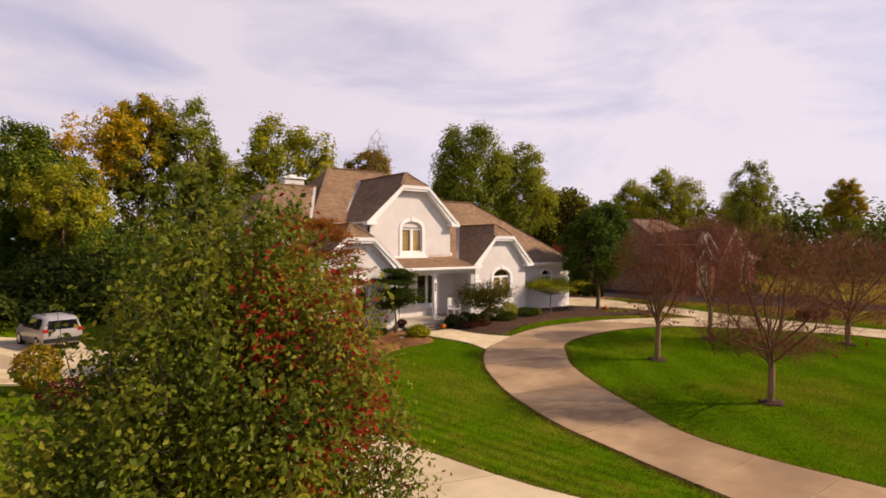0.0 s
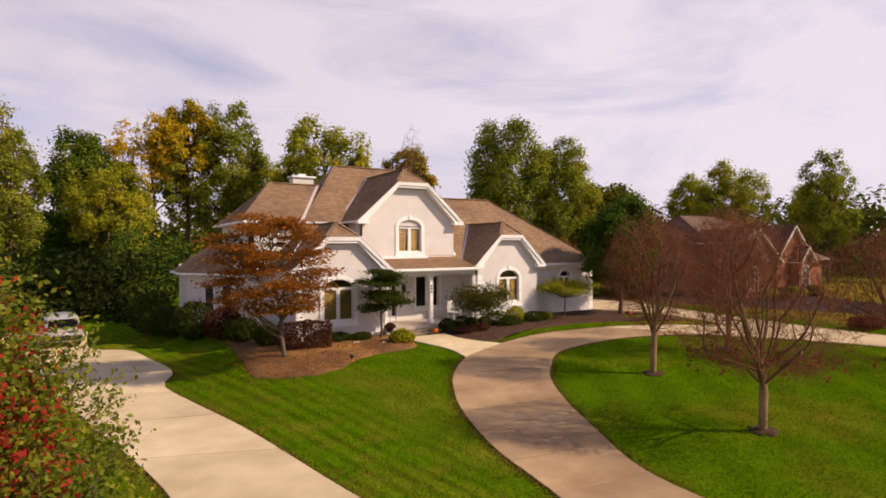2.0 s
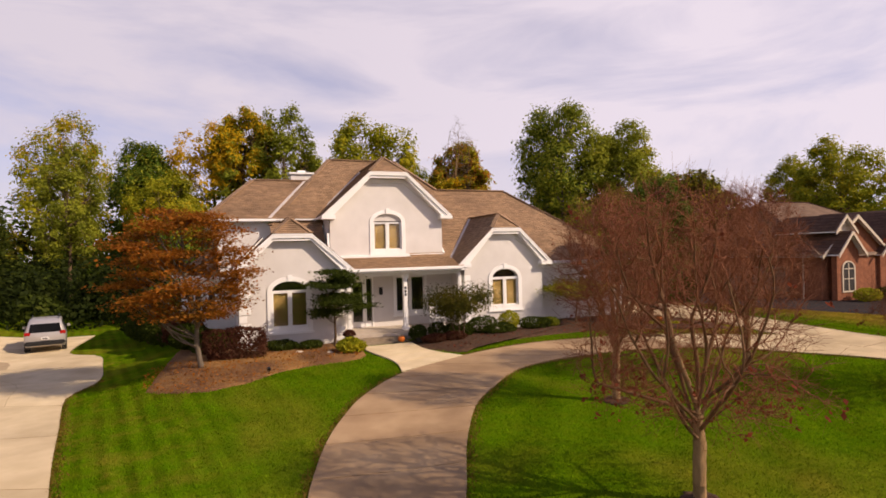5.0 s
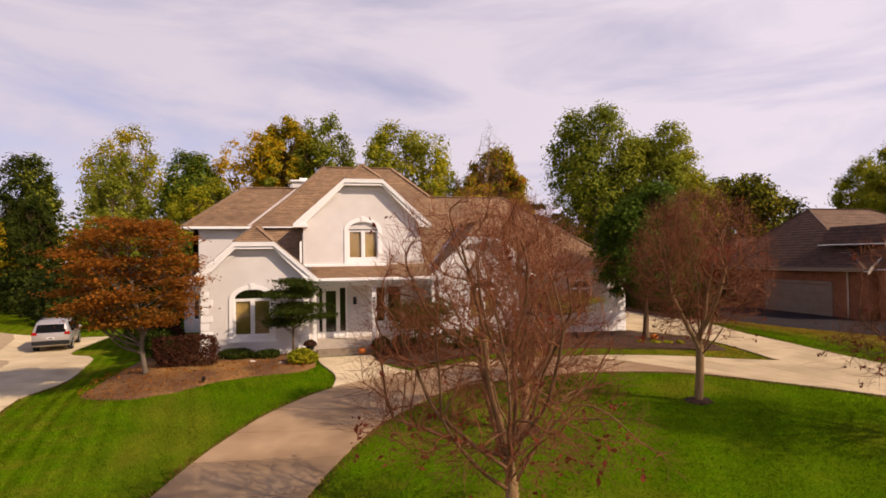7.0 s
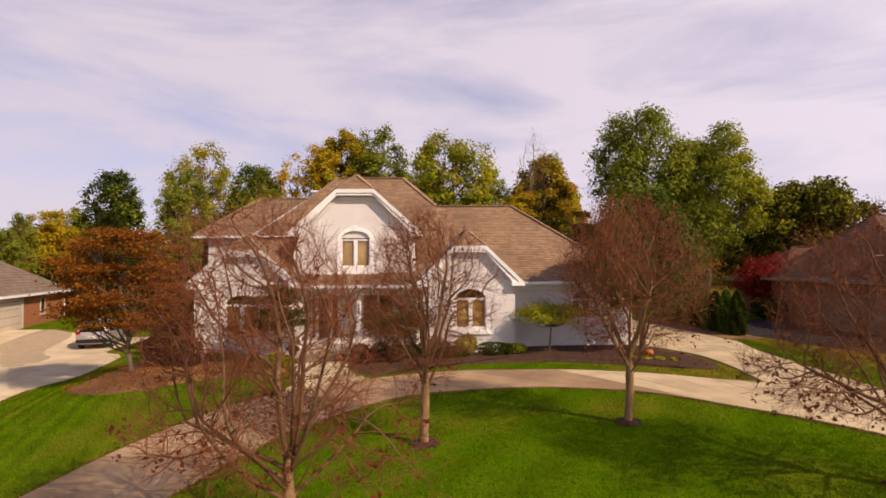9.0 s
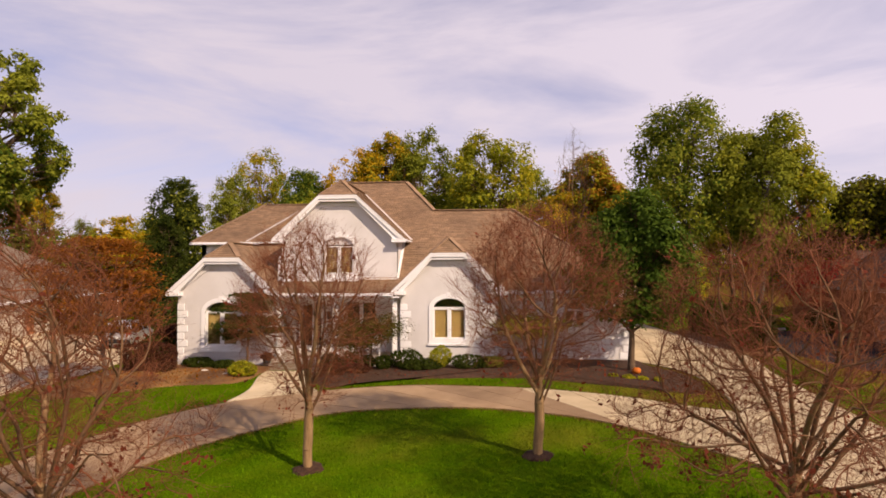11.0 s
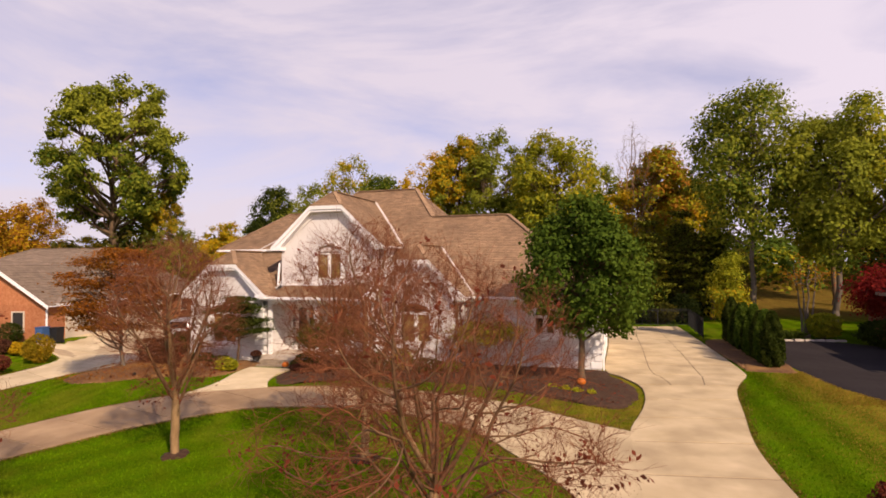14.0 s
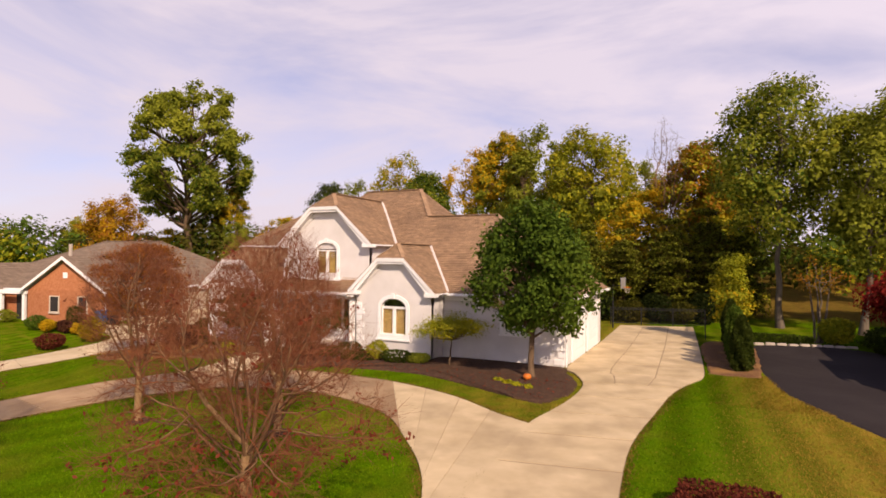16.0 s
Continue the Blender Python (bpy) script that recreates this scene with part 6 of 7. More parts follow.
put(leafy_tree("wood_tree", "rust-topped tree behind the house", 16.2, 3.9, 4.0, BARK, LEAF_TURN, 217, clumps=180, per=60, trunk_r=0.28, **BIG, lobes=13, extra=(LEAF_AUTUMN, lambda p: p[2] > 9, 0.9, "")), 18.9, 35.5)
put(leafy_tree("tall_oak", "very tall spreading green oak behind the neighbour", 30.0, 9.6, 5.5, BARK, LEAF_GREEN, 218, clumps=430, per=68, leaf=0.27, trunk_r=0.62, clump_r=0.042, lobes=44, lobe=0.165, tall=0.85, layer=0.7, stray=0.7, extra=(LEAF_OAK, lambda p: p[2] < 18, 0.4, "")), -55.6, 38.9, scale=1.2)
put(leafy_tree("wood_tree", "orange autumn tree beyond the neighbour's house", 14.0, 5.0, 1.5, BARK, LEAF_AUTUMN, 219, clumps=150, per=60, trunk_r=0.3, **BIG, lobes=14, extra=(LEAF_YELLOW, lambda p: True, 0.6, "")), -64.0, 32.0)
bare_far = put(bare_tree("bare_wood_tree", "bare grey tree standing above the woods", 18.6, 1.9, 220, fork=7.0, dry=40, tilt=0.5, fine=BARK_GREY, seeds=420, twigs=1, girth=0.12), 17.0, 30.0)
put(leafy_tree("wood_tree", "broad dark olive tree beyond the asphalt drive", 12.6, 6.3, 1.0, BARK, LEAF_OLIVE, 221, clumps=300, per=70, trunk_r=0.3, leaf=0.23, clump_r=0.075, layer=0.7, lobes=24, lobe=0.28, tall=0.9, stray=0.8, extra=(LEAF_TURN, lambda p: p[0] < 2.0, 0.45, "")), 42.5, 23.5)
put(leafy_tree("wood_tree", "thin brown-olive tree beyond the asphalt drive", 11.3, 3.6, 1.5, BARK_GREY, LEAF_OLIVE, 222, clumps=120, per=34, trunk_r=0.2, leaf=0.20, clump_r=0.11, layer=0.8, lobes=12, lobe=0.34, extra=(LEAF_AUTUMN, lambda p: p[2] < 6, 0.4, "")), 37.0, 25.5)
tagged(bare_far, category="tree")
del bare_far["group"]
# copies that close the wood's edge: source, x, y, scale, turn
for src, x, y, s, a in ((grn1, 14.5, 40.5, 0.72, 120), (yel1, 24.5, 45.0, 0.66, 200), (grn1, -20.5, 34.5, 0.68, 20), (dark1, -27.0, 33.0, 0.62, 130), (grn1, -31.5, 25.5, 0.42, 300), (t4, -13.0, 37.5, 0.70, 210), (t4, 4.0, 48.0, 0.86, 77), (grn1, 21.5, 50.0, 0.72, 15), (t4, 36.0, 40.0, 0.8, 260), (yel1, -52.0, 44.0, 0.74, 70), (t4, -46.0, 60.0, 0.68, 160),
                        (grn1, -70.0, 55.0, 0.7, 33), (t4, -84.0, 40.0, 0.62, 99), (t4, 52.0, 13.0, 0.74, 10), (grn1, 60.0, 6.0, 0.70, 100), (yel1, 66.0, -2.0, 0.58, 190), (t4, 58.0, 22.0, 0.74, 280), (t4, 72.0, -10.0, 0.66, 145), (t4, 70.0, 12.0, 0.7, 215), (yel1, 80.0, -20.0, 0.6, 5)):
    copy_thing(src, pose(x, y, rise(x, y), 0, 0, a) @ Matrix.Diagonal((s, s, s, 1)))
pine = put(leafy_tree("pine_tree", "shaggy dark green pine at the end of the drive", 8.6, 2.6, 0.8, BARK, LEAF_OLIVE, 231, clumps=130, per=90, leaf=0.15, trunk_r=0.18, clump_r=0.13, cone=0.7, flat=0.6, shell=0.4, layer=0.3, lumpy=0.2, extra=(LEAF_GREEN, lambda p: True, 0.9, "")), 17.6, 24.0)
for x, y, s, a in ((14.2, 23.0, 0.9, 100), (20.6, 25.5, 1.1, 200), (11.2, 22.5, 0.95, 300), (23.0, 27.0, 1.0, 30)):
    copy_thing(pine, pose(x, y, rise(x, y), 0, 0, a) @ Matrix.Diagonal((s, s, s, 1)))
gold = put(leafy_tree("wood_tree", "golden-yellow tree at the wood's edge", 11.2, 3.4, 2.0, BARK, LEAF_YELLOW, 232, clumps=110, per=60, leaf=0.2, trunk_r=0.2, clump_r=0.10, lobes=12, extra=(LEAF_TURN, lambda p: True, 0.5, "")), 14.4, 29.0)
for x, y, s, a in ((-38.5, 41.0, 0.98, 60), (-35.5, 43.5, 0.8, 200), (21.0, 37.5, 1.1, 310), (-72.0, 48.0, 0.9, 120)):
    copy_thing(gold, pose(x, y, rise(x, y), 0, 0, a) @ Matrix.Diagonal((s, s, s, 1)))


def thicket(name, label, category, bushes, groups, leaf, seed):
    """Many bushes or far crowns as a few masses of leaves, each bush in one colour. bushes: rows of x, y, radius, height, leaves."""
    rng = np.random.default_rng(seed)
    P, N, S, M = [], [], [], []
    share = np.array([g[1] for g in groups], float)
    for x, y, r, h, n in bushes:
        lobes = rng.normal(size=(5, 3))
        lobes = unit(lobes)
        d = unit(rng.normal(size=(n, 3)) + np.array([0, 0, 0.45]))
        f = 0.72 + 0.30 * np.max(d @ lobes.T, axis=1) ** 3 + rng.normal(size=n) * 0.07
        z = np.clip(d[:, 2] * 0.62 * f + 0.38, 0.0, None)
        P.append(np.stack([x + d[:, 0] * f * r, y + d[:, 1] * f * r, rise(x, y) + z * h], axis=1))
        N.append(d + np.array([0, 0, 0.3]))
        S.append(rng.uniform(*leaf, size=n))
        M.append(np.full(n, rng.choice(len(groups), p=share / share.sum())))
    P, N, S, M = (np.concatenate(q) for q in (P, N, S, M))
    for k, (mat, _) in enumerate(groups):
        w = M == k
        tagged(part_mesh(name, leaf_mesh(name, P[w], S[w], rng, face=N[w]), mat, None), label, category, kind="stuff")


def far_woods():
    """The distant belt of trees that closes the view all round."""
    rng = np.random.default_rng(300)
    rows = []
    for i in range(430):
        a, d = rng.uniform(-1.75, 1.75), rng.uniform(75, 120)
        rows.append((d * math.sin(a) * 1.05, -20 + d * math.cos(a) * 1.05, rng.uniform(3.2, 5.6), rng.uniform(7, 12.5), 320))
    thicket("far_woods", "distant belt of autumn woods closing the horizon", "woods", rows, [(LEAF_TURN, 1), (LEAF_OLIVE, 5), (LEAF_OAK, 4)], (0.3, 0.65), 302)


def undergrowth():
    """Brush and saplings under the trees at the wood's edge."""
    rng = np.random.default_rng(301)
    west = [(rng.uniform(-45, 12), rng.uniform(24, 52)) for i in range(150)] + [(rng.uniform(-23, -11), rng.uniform(17, 28)) for i in range(30)]
    rows = [(x, y, rng.uniform(1.2, 2.6), rng.uniform(2.0, 5.2), 260) for x, y in west]
    thicket("undergrowth", "dark tangled undergrowth below the woodland trees", "undergrowth", rows, [(LEAF_EVERGREEN, 7), (LEAF_DARK, 3)], (0.15, 0.3), 303)
    east = [(rng.uniform(8, 24), rng.uniform(25, 44)) for i in range(90)]
    rows = [(x, y, rng.uniform(1.0, 2.2), rng.uniform(1.5, 4.2), 200) for x, y in east if not (x > 19 and y < 27)]
    thicket("undergrowth", "yellowing brush at the foot of the wood", "undergrowth", rows, [(LEAF_TURN, 2), (LEAF_OLIVE, 3), (LEAF_EVERGREEN, 3)], (0.14, 0.28), 304)
    # lit green growth that comes down to the grass beside the west drive
    rows = [(-9.0, 20.5, 2.4, 5.6, 900), (-11.8, 24.0, 2.8, 7.4, 1100)]
    thicket("tall_brush", "tall green brush behind the parked car", "brush", rows, [(LEAF_OAK, 1)], (0.13, 0.24), 305)


far_woods()
undergrowth()


# ---- neighbouring houses ----
def brick_front(parent, x0, x1, z0, z1, y, out=-1, axis="y", skip=(), rows=None):
    """Courses of brick laid as separate blocks on a wall face; skip holds openings as (a0, a1, b0, b1)."""
    bm = bmesh.new()
    h, w = 0.24, 0.62
    k, z = 0, z0
    while z + h <= z1 + 0.01:
        a = x0 - (w / 2 if k % 2 else 0)
        while a < x1:
            a0, a1 = max(a, x0) + 0.006, min(a + w, x1) - 0.006
            if a1 - a0 > 0.05 and not any(a1 > s[0] and a0 < s[1] and z + h > s[2] and z < s[3] for s in skip):
                if axis == "y":
                    box(bm, a0, a1, min(y, y + out * 0.02), max(y, y + out * 0.02), z + 0.006, z + h - 0.006)
                else:
                    box(bm, min(y, y + out * 0.02), max(y, y + out * 0.02), a0, a1, z + 0.006, z + h - 0.006)
            a += w
        z += h
        k += 1
    return tagged(part("brickwork", bm, BRICK, parent), kind="stuff")


def plain_window(parent, x, z0, z1, w, y, name="window"):
    win = new(name)
    win.parent = parent
    win.location = (x, y, 0)
    bm = bmesh.new()
    ring(bm, [(-w / 2 - .08, z0 - .08), (w / 2 + .08, z0 - .08), (w / 2 + .08, z1 + .08), (-w / 2 - .08, z1 + .08)], [(-w / 2, z0), (w / 2, z0), (w / 2, z1), (-w / 2, z1)], -0.07, 0.0)
    part("window_frame", bm, CREAM, win)
    part("pane", boxes((-w / 2, w / 2, -0.03, -0.015, z0, z1)), DARK, win, "dark pane")
    part("sill", boxes((-w / 2 - .12, w / 2 + .12, -0.12, -0.0, z0 - .17, z0 - .085), bevel=0.01), STONE, win)
    return win


def hip_roof(parent, x0, x1, y0, y1, ze, zr, mat, seed, inset=None, edge=TRIM):
    """A hip roof over a rectangle, the ridge along x."""
    ym = (y0 + y1) / 2
    i = inset if inset is not None else (y1 - y0) / 2
    a, b = (x0 + i, ym, zr), (x1 - i, ym, zr)
    kw = dict(tab=0.6, course=0.3)
    roof_face([(x0, y0, ze), (x1, y0, ze), b, a], parent, mat, seed=seed, **kw)
    roof_face([(x0, y1, ze), (x1, y1, ze), b, a], parent, mat, seed=seed + 1, **kw)
    roof_face([(x0, y0, ze), (x0, y1, ze), a], parent, mat, seed=seed + 2, **kw)
    roof_face([(x1, y0, ze), (x1, y1, ze), b], parent, mat, seed=seed + 3, **kw)
    bm = bmesh.new()
    for p, q in ((a, b), (a, (x0, y0, ze)), (b, (x1, y0, ze))):
        beam(bm, Vector(p) + Vector((0, 0, 0.04)), Vector(q) + Vector((0, 0, 0.04)), 0.3, 0.05)
    part("ridge_cap", bm, mat, parent)
    bm = bmesh.new()
    for p, q in (((x0, y0), (x1, y0)), ((x1, y0), (x1, y1)), ((x0, y0), (x0, y1))):
        beam(bm, (*p, ze - 0.08), (*q, ze - 0.08), 0.14, 0.18)
    part("gutter", bm, edge, parent)


def gable_roof_y(parent, x0, x1, y0, y1, ze, zr, mat, seed):
    """A gable facing -y: ridge along y, with its wall triangle and white rakes."""
    xm = (x0 + x1) / 2
    kw = dict(tab=0.6, course=0.3)
    roof_face([(x0, y0, ze), (xm, y0, zr), (xm, y1, zr), (x0, y1, ze)], parent, mat, seed=seed, **kw)
    roof_face([(x1, y0, ze), (xm, y0, zr), (xm, y1, zr), (x1, y1, ze)], parent, mat, seed=seed + 1, **kw)
    for sg, xa in ((-1, x0), (1, x1)):
        bm = bmesh.new()
        prism(bm, [(xa, ze), (xm, zr), (xm, zr - 0.26), (xa, ze - 0.22)], "y", y0 - 0.05, y0)
        part("rake_board", bm, TRIM, parent)


def west_neighbour():
    # built from its near garage corner: x runs along the front, y back along the garage wall
    h = thing("brick_house", "low orange-red brick house with grey-brown hip roof", "house", at=(-21.35, 2.8, 0), turn=13.7)
    part("wall", boxes((-15.0, 0.0, 0.0, 21.9, -1.2, 1.95)), BRICK, h)
    hip_roof(h, -15.4, 0.45, -0.4, 22.3, 2.0, 6.1, SHINGLE_GREY, 400, inset=4.8)
    brick_front(h, 0.0, 21.9, -0.6, 1.85, 0.0, out=1, axis="x", skip=((0.9, 6.6, -1, 1.6), (7.6, 12.9, -1, 1.6), (16.2, 17.3, 0.2, 1.6)))
    for a, b in ((1.1, 6.4), (7.8, 12.7)):
        gd = new("garage_door")
        gd.parent = h
        for i in range(4):
            part("door_panel", boxes((0.01, 0.06, a, b, -0.6 + i * 0.53, -0.085 + i * 0.53), bevel=0.012), CREAM, gd)
        part("door_casing", boxes((0.005, 0.09, a - 0.15, a - 0.01, -0.6, 1.55), (0.005, 0.09, b + 0.01, b + 0.15, -0.6, 1.55), (0.005, 0.1, a - 0.15, b + 0.15, 1.551, 1.7)), CREAM, gd)
    sw = plain_window(h, 0, 0.35, 1.5, 0.8, 0)
    sw.matrix_basis = pose(0.0, 16.75, 0, 0, 0, 90)
    # front gable, porch and second gable
    part("wall", boxes((-7.0, 0.01, -0.9, 0.2, -1.2, 1.95)), BRICK, h)
    bm = bmesh.new()
    prism(bm, [(-7.0, 1.95), (0.01, 1.95), (-3.5, 4.3)], "y", -0.9, 0.1)
    part("gable_wall", bm, BRICK, h)
    brick_front(h, -7.0, 0.0, -0.6, 1.85, -0.9, skip=((-5.0, -3.9, 0.1, 1.6), (-2.4, -1.3, 0.1, 1.6)))
    gable_roof_y(h, -7.5, 0.5, -1.25, 6.0, 1.9, 4.62, SHINGLE_GREY, 410)
    plain_window(h, -4.45, 0.3, 1.45, 0.75, -0.92)
    plain_window(h, -1.85, 0.3, 1.45, 0.75, -0.92)
    part("gable_vent", boxes((-3.7, -3.3, -0.97, -0.9, 2.9, 3.35), bevel=0.02), TRIM, h)
    part("wall", boxes((-15.2, -10.2, -2.0, 0.2, -1.2, 1.95)), BRICK, h)
    bm = bmesh.new()
    prism(bm, [(-15.2, 1.95), (-10.2, 1.95), (-12.7, 3.7)], "y", -2.0, -1.0)
    part("gable_wall", bm, BRICK, h)
    brick_front(h, -15.2, -10.2, -0.6, 1.85, -2.0, skip=((-13.6, -11.8, -0.1, 1.7),))
    gable_roof_y(h, -15.6, -9.8, -2.3, 6.0, 1.9, 4.0, SHINGLE_GREY, 420)
    plain_window(h, -12.7, 0.1, 1.5, 1.5, -2.02)
    for px in (-9.6, -7.4):
        part("porch_post", boxes((px - 0.12, px + 0.12, -0.95, -0.71, -0.6, 1.75), bevel=0.015), TRIM, h)
    part("porch_beam", boxes((-10.15, -7.05, -1.0, -0.66, 1.6, 1.88), bevel=0.01), TRIM, h)
    part("front_door", boxes((-9.0, -8.0, -0.08, -0.01, -0.5, 1.5), bevel=0.01), DARK, h)
    part("vent_pipe", boxes((-9.2, -9.0, 5.0, 5.2, 3.5, 5.7)), STONE, h)
    part("downspout", boxes((0.02, 0.12, -0.88, -0.78, -0.6, 1.9), bevel=0.01), TRIM, h)
    part("downspout", boxes((0.02, 0.12, 21.75, 21.85, -0.6, 1.9), bevel=0.01), TRIM, h)
    return h


def south_gable(h, xc, half, ze, zt, y0, y1, wall_mat, seed, foot=-0.8, y_wall=None):
    """A gable that faces -y with its ridge along y: brick front, rakes and two slopes."""
    y_wall = y0 + 0.3 if y_wall is None else y_wall
    bm = bmesh.new()
    prism(bm, [(xc - half, foot), (xc + half, foot), (xc + half, ze), (xc, zt - 0.12), (xc - half, ze)], "y", y_wall, y_wall + 0.35)
    part("gable_wall", bm, wall_mat, h)
    for sg in (-1, 1):
        roof_face([(xc + sg * (half + 0.3), y0, ze - 0.18), (xc, y0, zt), (xc, y1, zt), (xc + sg * (half + 0.3), y1, ze - 0.18)], h, SHINGLE_DARK, seed=seed, tab=0.6, course=0.3)
        bm = bmesh.new()
        prism(bm, [(xc + sg * (half + 0.3), ze - 0.18), (xc, zt), (xc, zt - 0.24), (xc + sg * (half + 0.3), ze - 0.40)], "y", y0 - 0.06, y0)
        part("rake_board", bm, CREAM, h)


def east_neighbour():
    h = thing("brick_house", "brown-roofed brick house with a wide garage door", "house")
    part("wall", boxes((30.0, 44.5, -0.4, 11.6, -0.8, 2.75)), BRICK_EAST, h)
    # main hip roof, its ridge to the east
    ze, zr = 2.8, 7.0
    sw, nw, ne, se, a, b = (29.5, -0.9, ze), (29.5, 12.1, ze), (45.0, 12.1, ze), (45.0, -0.9, ze), (34.8, 7.9, zr), (40.5, 7.9, zr)
    # the south slope's sunlight is painted in with the lighter shingles
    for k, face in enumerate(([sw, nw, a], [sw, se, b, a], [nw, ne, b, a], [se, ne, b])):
        roof_face(face, h, SHINGLE_DARK if k != 1 else SHINGLE_DARK_LIT, seed=500 + k, tab=0.6, course=0.3)
    bm = bmesh.new()
    for p, q in ((a, b), (a, nw), (b, se)):
        beam(bm, Vector(p) + Vector((0, 0, 0.04)), Vector(q) + Vector((0, 0, 0.04)), 0.3, 0.05)
    part("ridge_cap", bm, SHINGLE_DARK, h)
    bm = bmesh.new()
    for p, q in ((sw, nw), (sw, se), (nw, ne)):
        beam(bm, (p[0], p[1], ze - 0.08), (q[0], q[1], ze - 0.08), 0.14, 0.18)
    part("gutter", bm, TAUPE, h)
    # garage door on the west wall
    gd = new("garage_door")
    gd.parent = h
    for i in range(4):
        part("door_panel", boxes((29.93, 29.99, 1.8, 6.8, -0.45 + i * 0.54, 0.075 + i * 0.54), bevel=0.012), TAUPE, gd)
    part("door_casing", boxes((29.91, 30.0, 1.62, 1.79, -0.45, 1.75), (29.91, 30.0, 6.81, 6.98, -0.45, 1.75), (29.9, 30.0, 1.62, 6.98, 1.751, 1.93)), TAUPE, gd)
    part("downspout", boxes((29.88, 29.96, 0.5, 0.58, -0.6, 2.7), bevel=0.01), CREAM, h)
    # low north wing
    part("wall", boxes((31.0, 40.0, 11.6, 17.6, -0.8, 2.55)), BRICK_EAST, h)
    hip_roof(h, 30.5, 40.5, 11.2, 18.2, 2.6, 5.1, SHINGLE_DARK, 540, edge=TAUPE)
    # garage wing and gabled bays on the south front
    south_gable(h, 33.0, 3.2, 2.85, 5.4, -1.1, 7.0, BRICK_EAST, 510)
    south_gable(h, 31.25, 1.05, 2.95, 4.3, -1.9, 0.0, BRICK_EAST, 515, y_wall=-1.55)
    south_gable(h, 31.45, 0.75, 4.45, 5.4, -1.4, 3.0, CREAM, 517, foot=4.2)
    south_gable(h, 38.2, 2.9, 2.85, 5.8, -1.3, 7.0, BRICK_EAST, 520)
    south_gable(h, 38.6, 1.0, 2.75, 3.95, -2.2, 0.0, BRICK_EAST, 525, y_wall=-1.85)
    for xc, yw in ((31.25, -1.55), (38.6, -1.85)):
        win = new("window")
        win.parent = h
        win.location = (xc, yw, 0)
        bm = bmesh.new()
        ring(bm, [(-0.62, 0.3), (0.62, 0.3)] + arch_pts(0, 1.24, 1.85, 0.5), [(-0.52, 0.4), (0.52, 0.4)] + arch_pts(0, 1.04, 1.85, 0.42), -0.06, 0.0)
        part("window_frame", bm, CREAM, win)
        bm = bmesh.new()
        prism(bm, [(-0.52, 0.4), (0.52, 0.4)] + arch_pts(0, 1.04, 1.85, 0.42), "y", -0.03, -0.012)
        part("pane", bm, DARK, win, "dark pane")
        part("glazing_bar", boxes((-0.03, 0.03, -0.05, -0.031, 0.4, 2.2), (-0.5, 0.5, -0.049, -0.031, 1.15, 1.2), (-0.5, 0.5, -0.049, -0.031, 1.8, 1.85)), CREAM, win)
    return h


west_neighbour()
east_neighbour()
for i, (x, y, r, hgt, m) in enumerate(((-22.4, 0.6, 0.8, 1.35, LEAF_DARK), (-19.3, -1.2, 0.62, 0.75, LEAF_YELLOW), (-20.5, -2.5, 0.65, 0.8, LEAF_YELLOW), (-19.9, -1.7, 0.6, 0.85, LEAF_PURPLE), (-21.4, -2.6, 0.9, 0.95, LEAF_OAK), (-28.2, -1.2, 0.9, 0.9, LEAF_GREEN), (-31.5, -2.6, 1.1, 1.8, LEAF_DARK))):
    shrub("garden_shrub", "mounded garden shrub before the brick house", r, r * 0.8, hgt, m, 700 + i, 1500, 0.08, at=(x, y), group="neighbour's garden shrubs")
for i, (x, y) in enumerate(((31.4, -2.6), (33.4, -2.9), (35.4, -2.7), (37.2, -3.2))):
    shrub("garden_shrub", "low yellow-green shrub before the brick gables", 0.9, 0.8, 0.9, (LEAF_TURN, LEAF_DARK)[i % 2], 720 + i, 1500, 0.08, at=(x, y), group="shrubs before the brick gables")


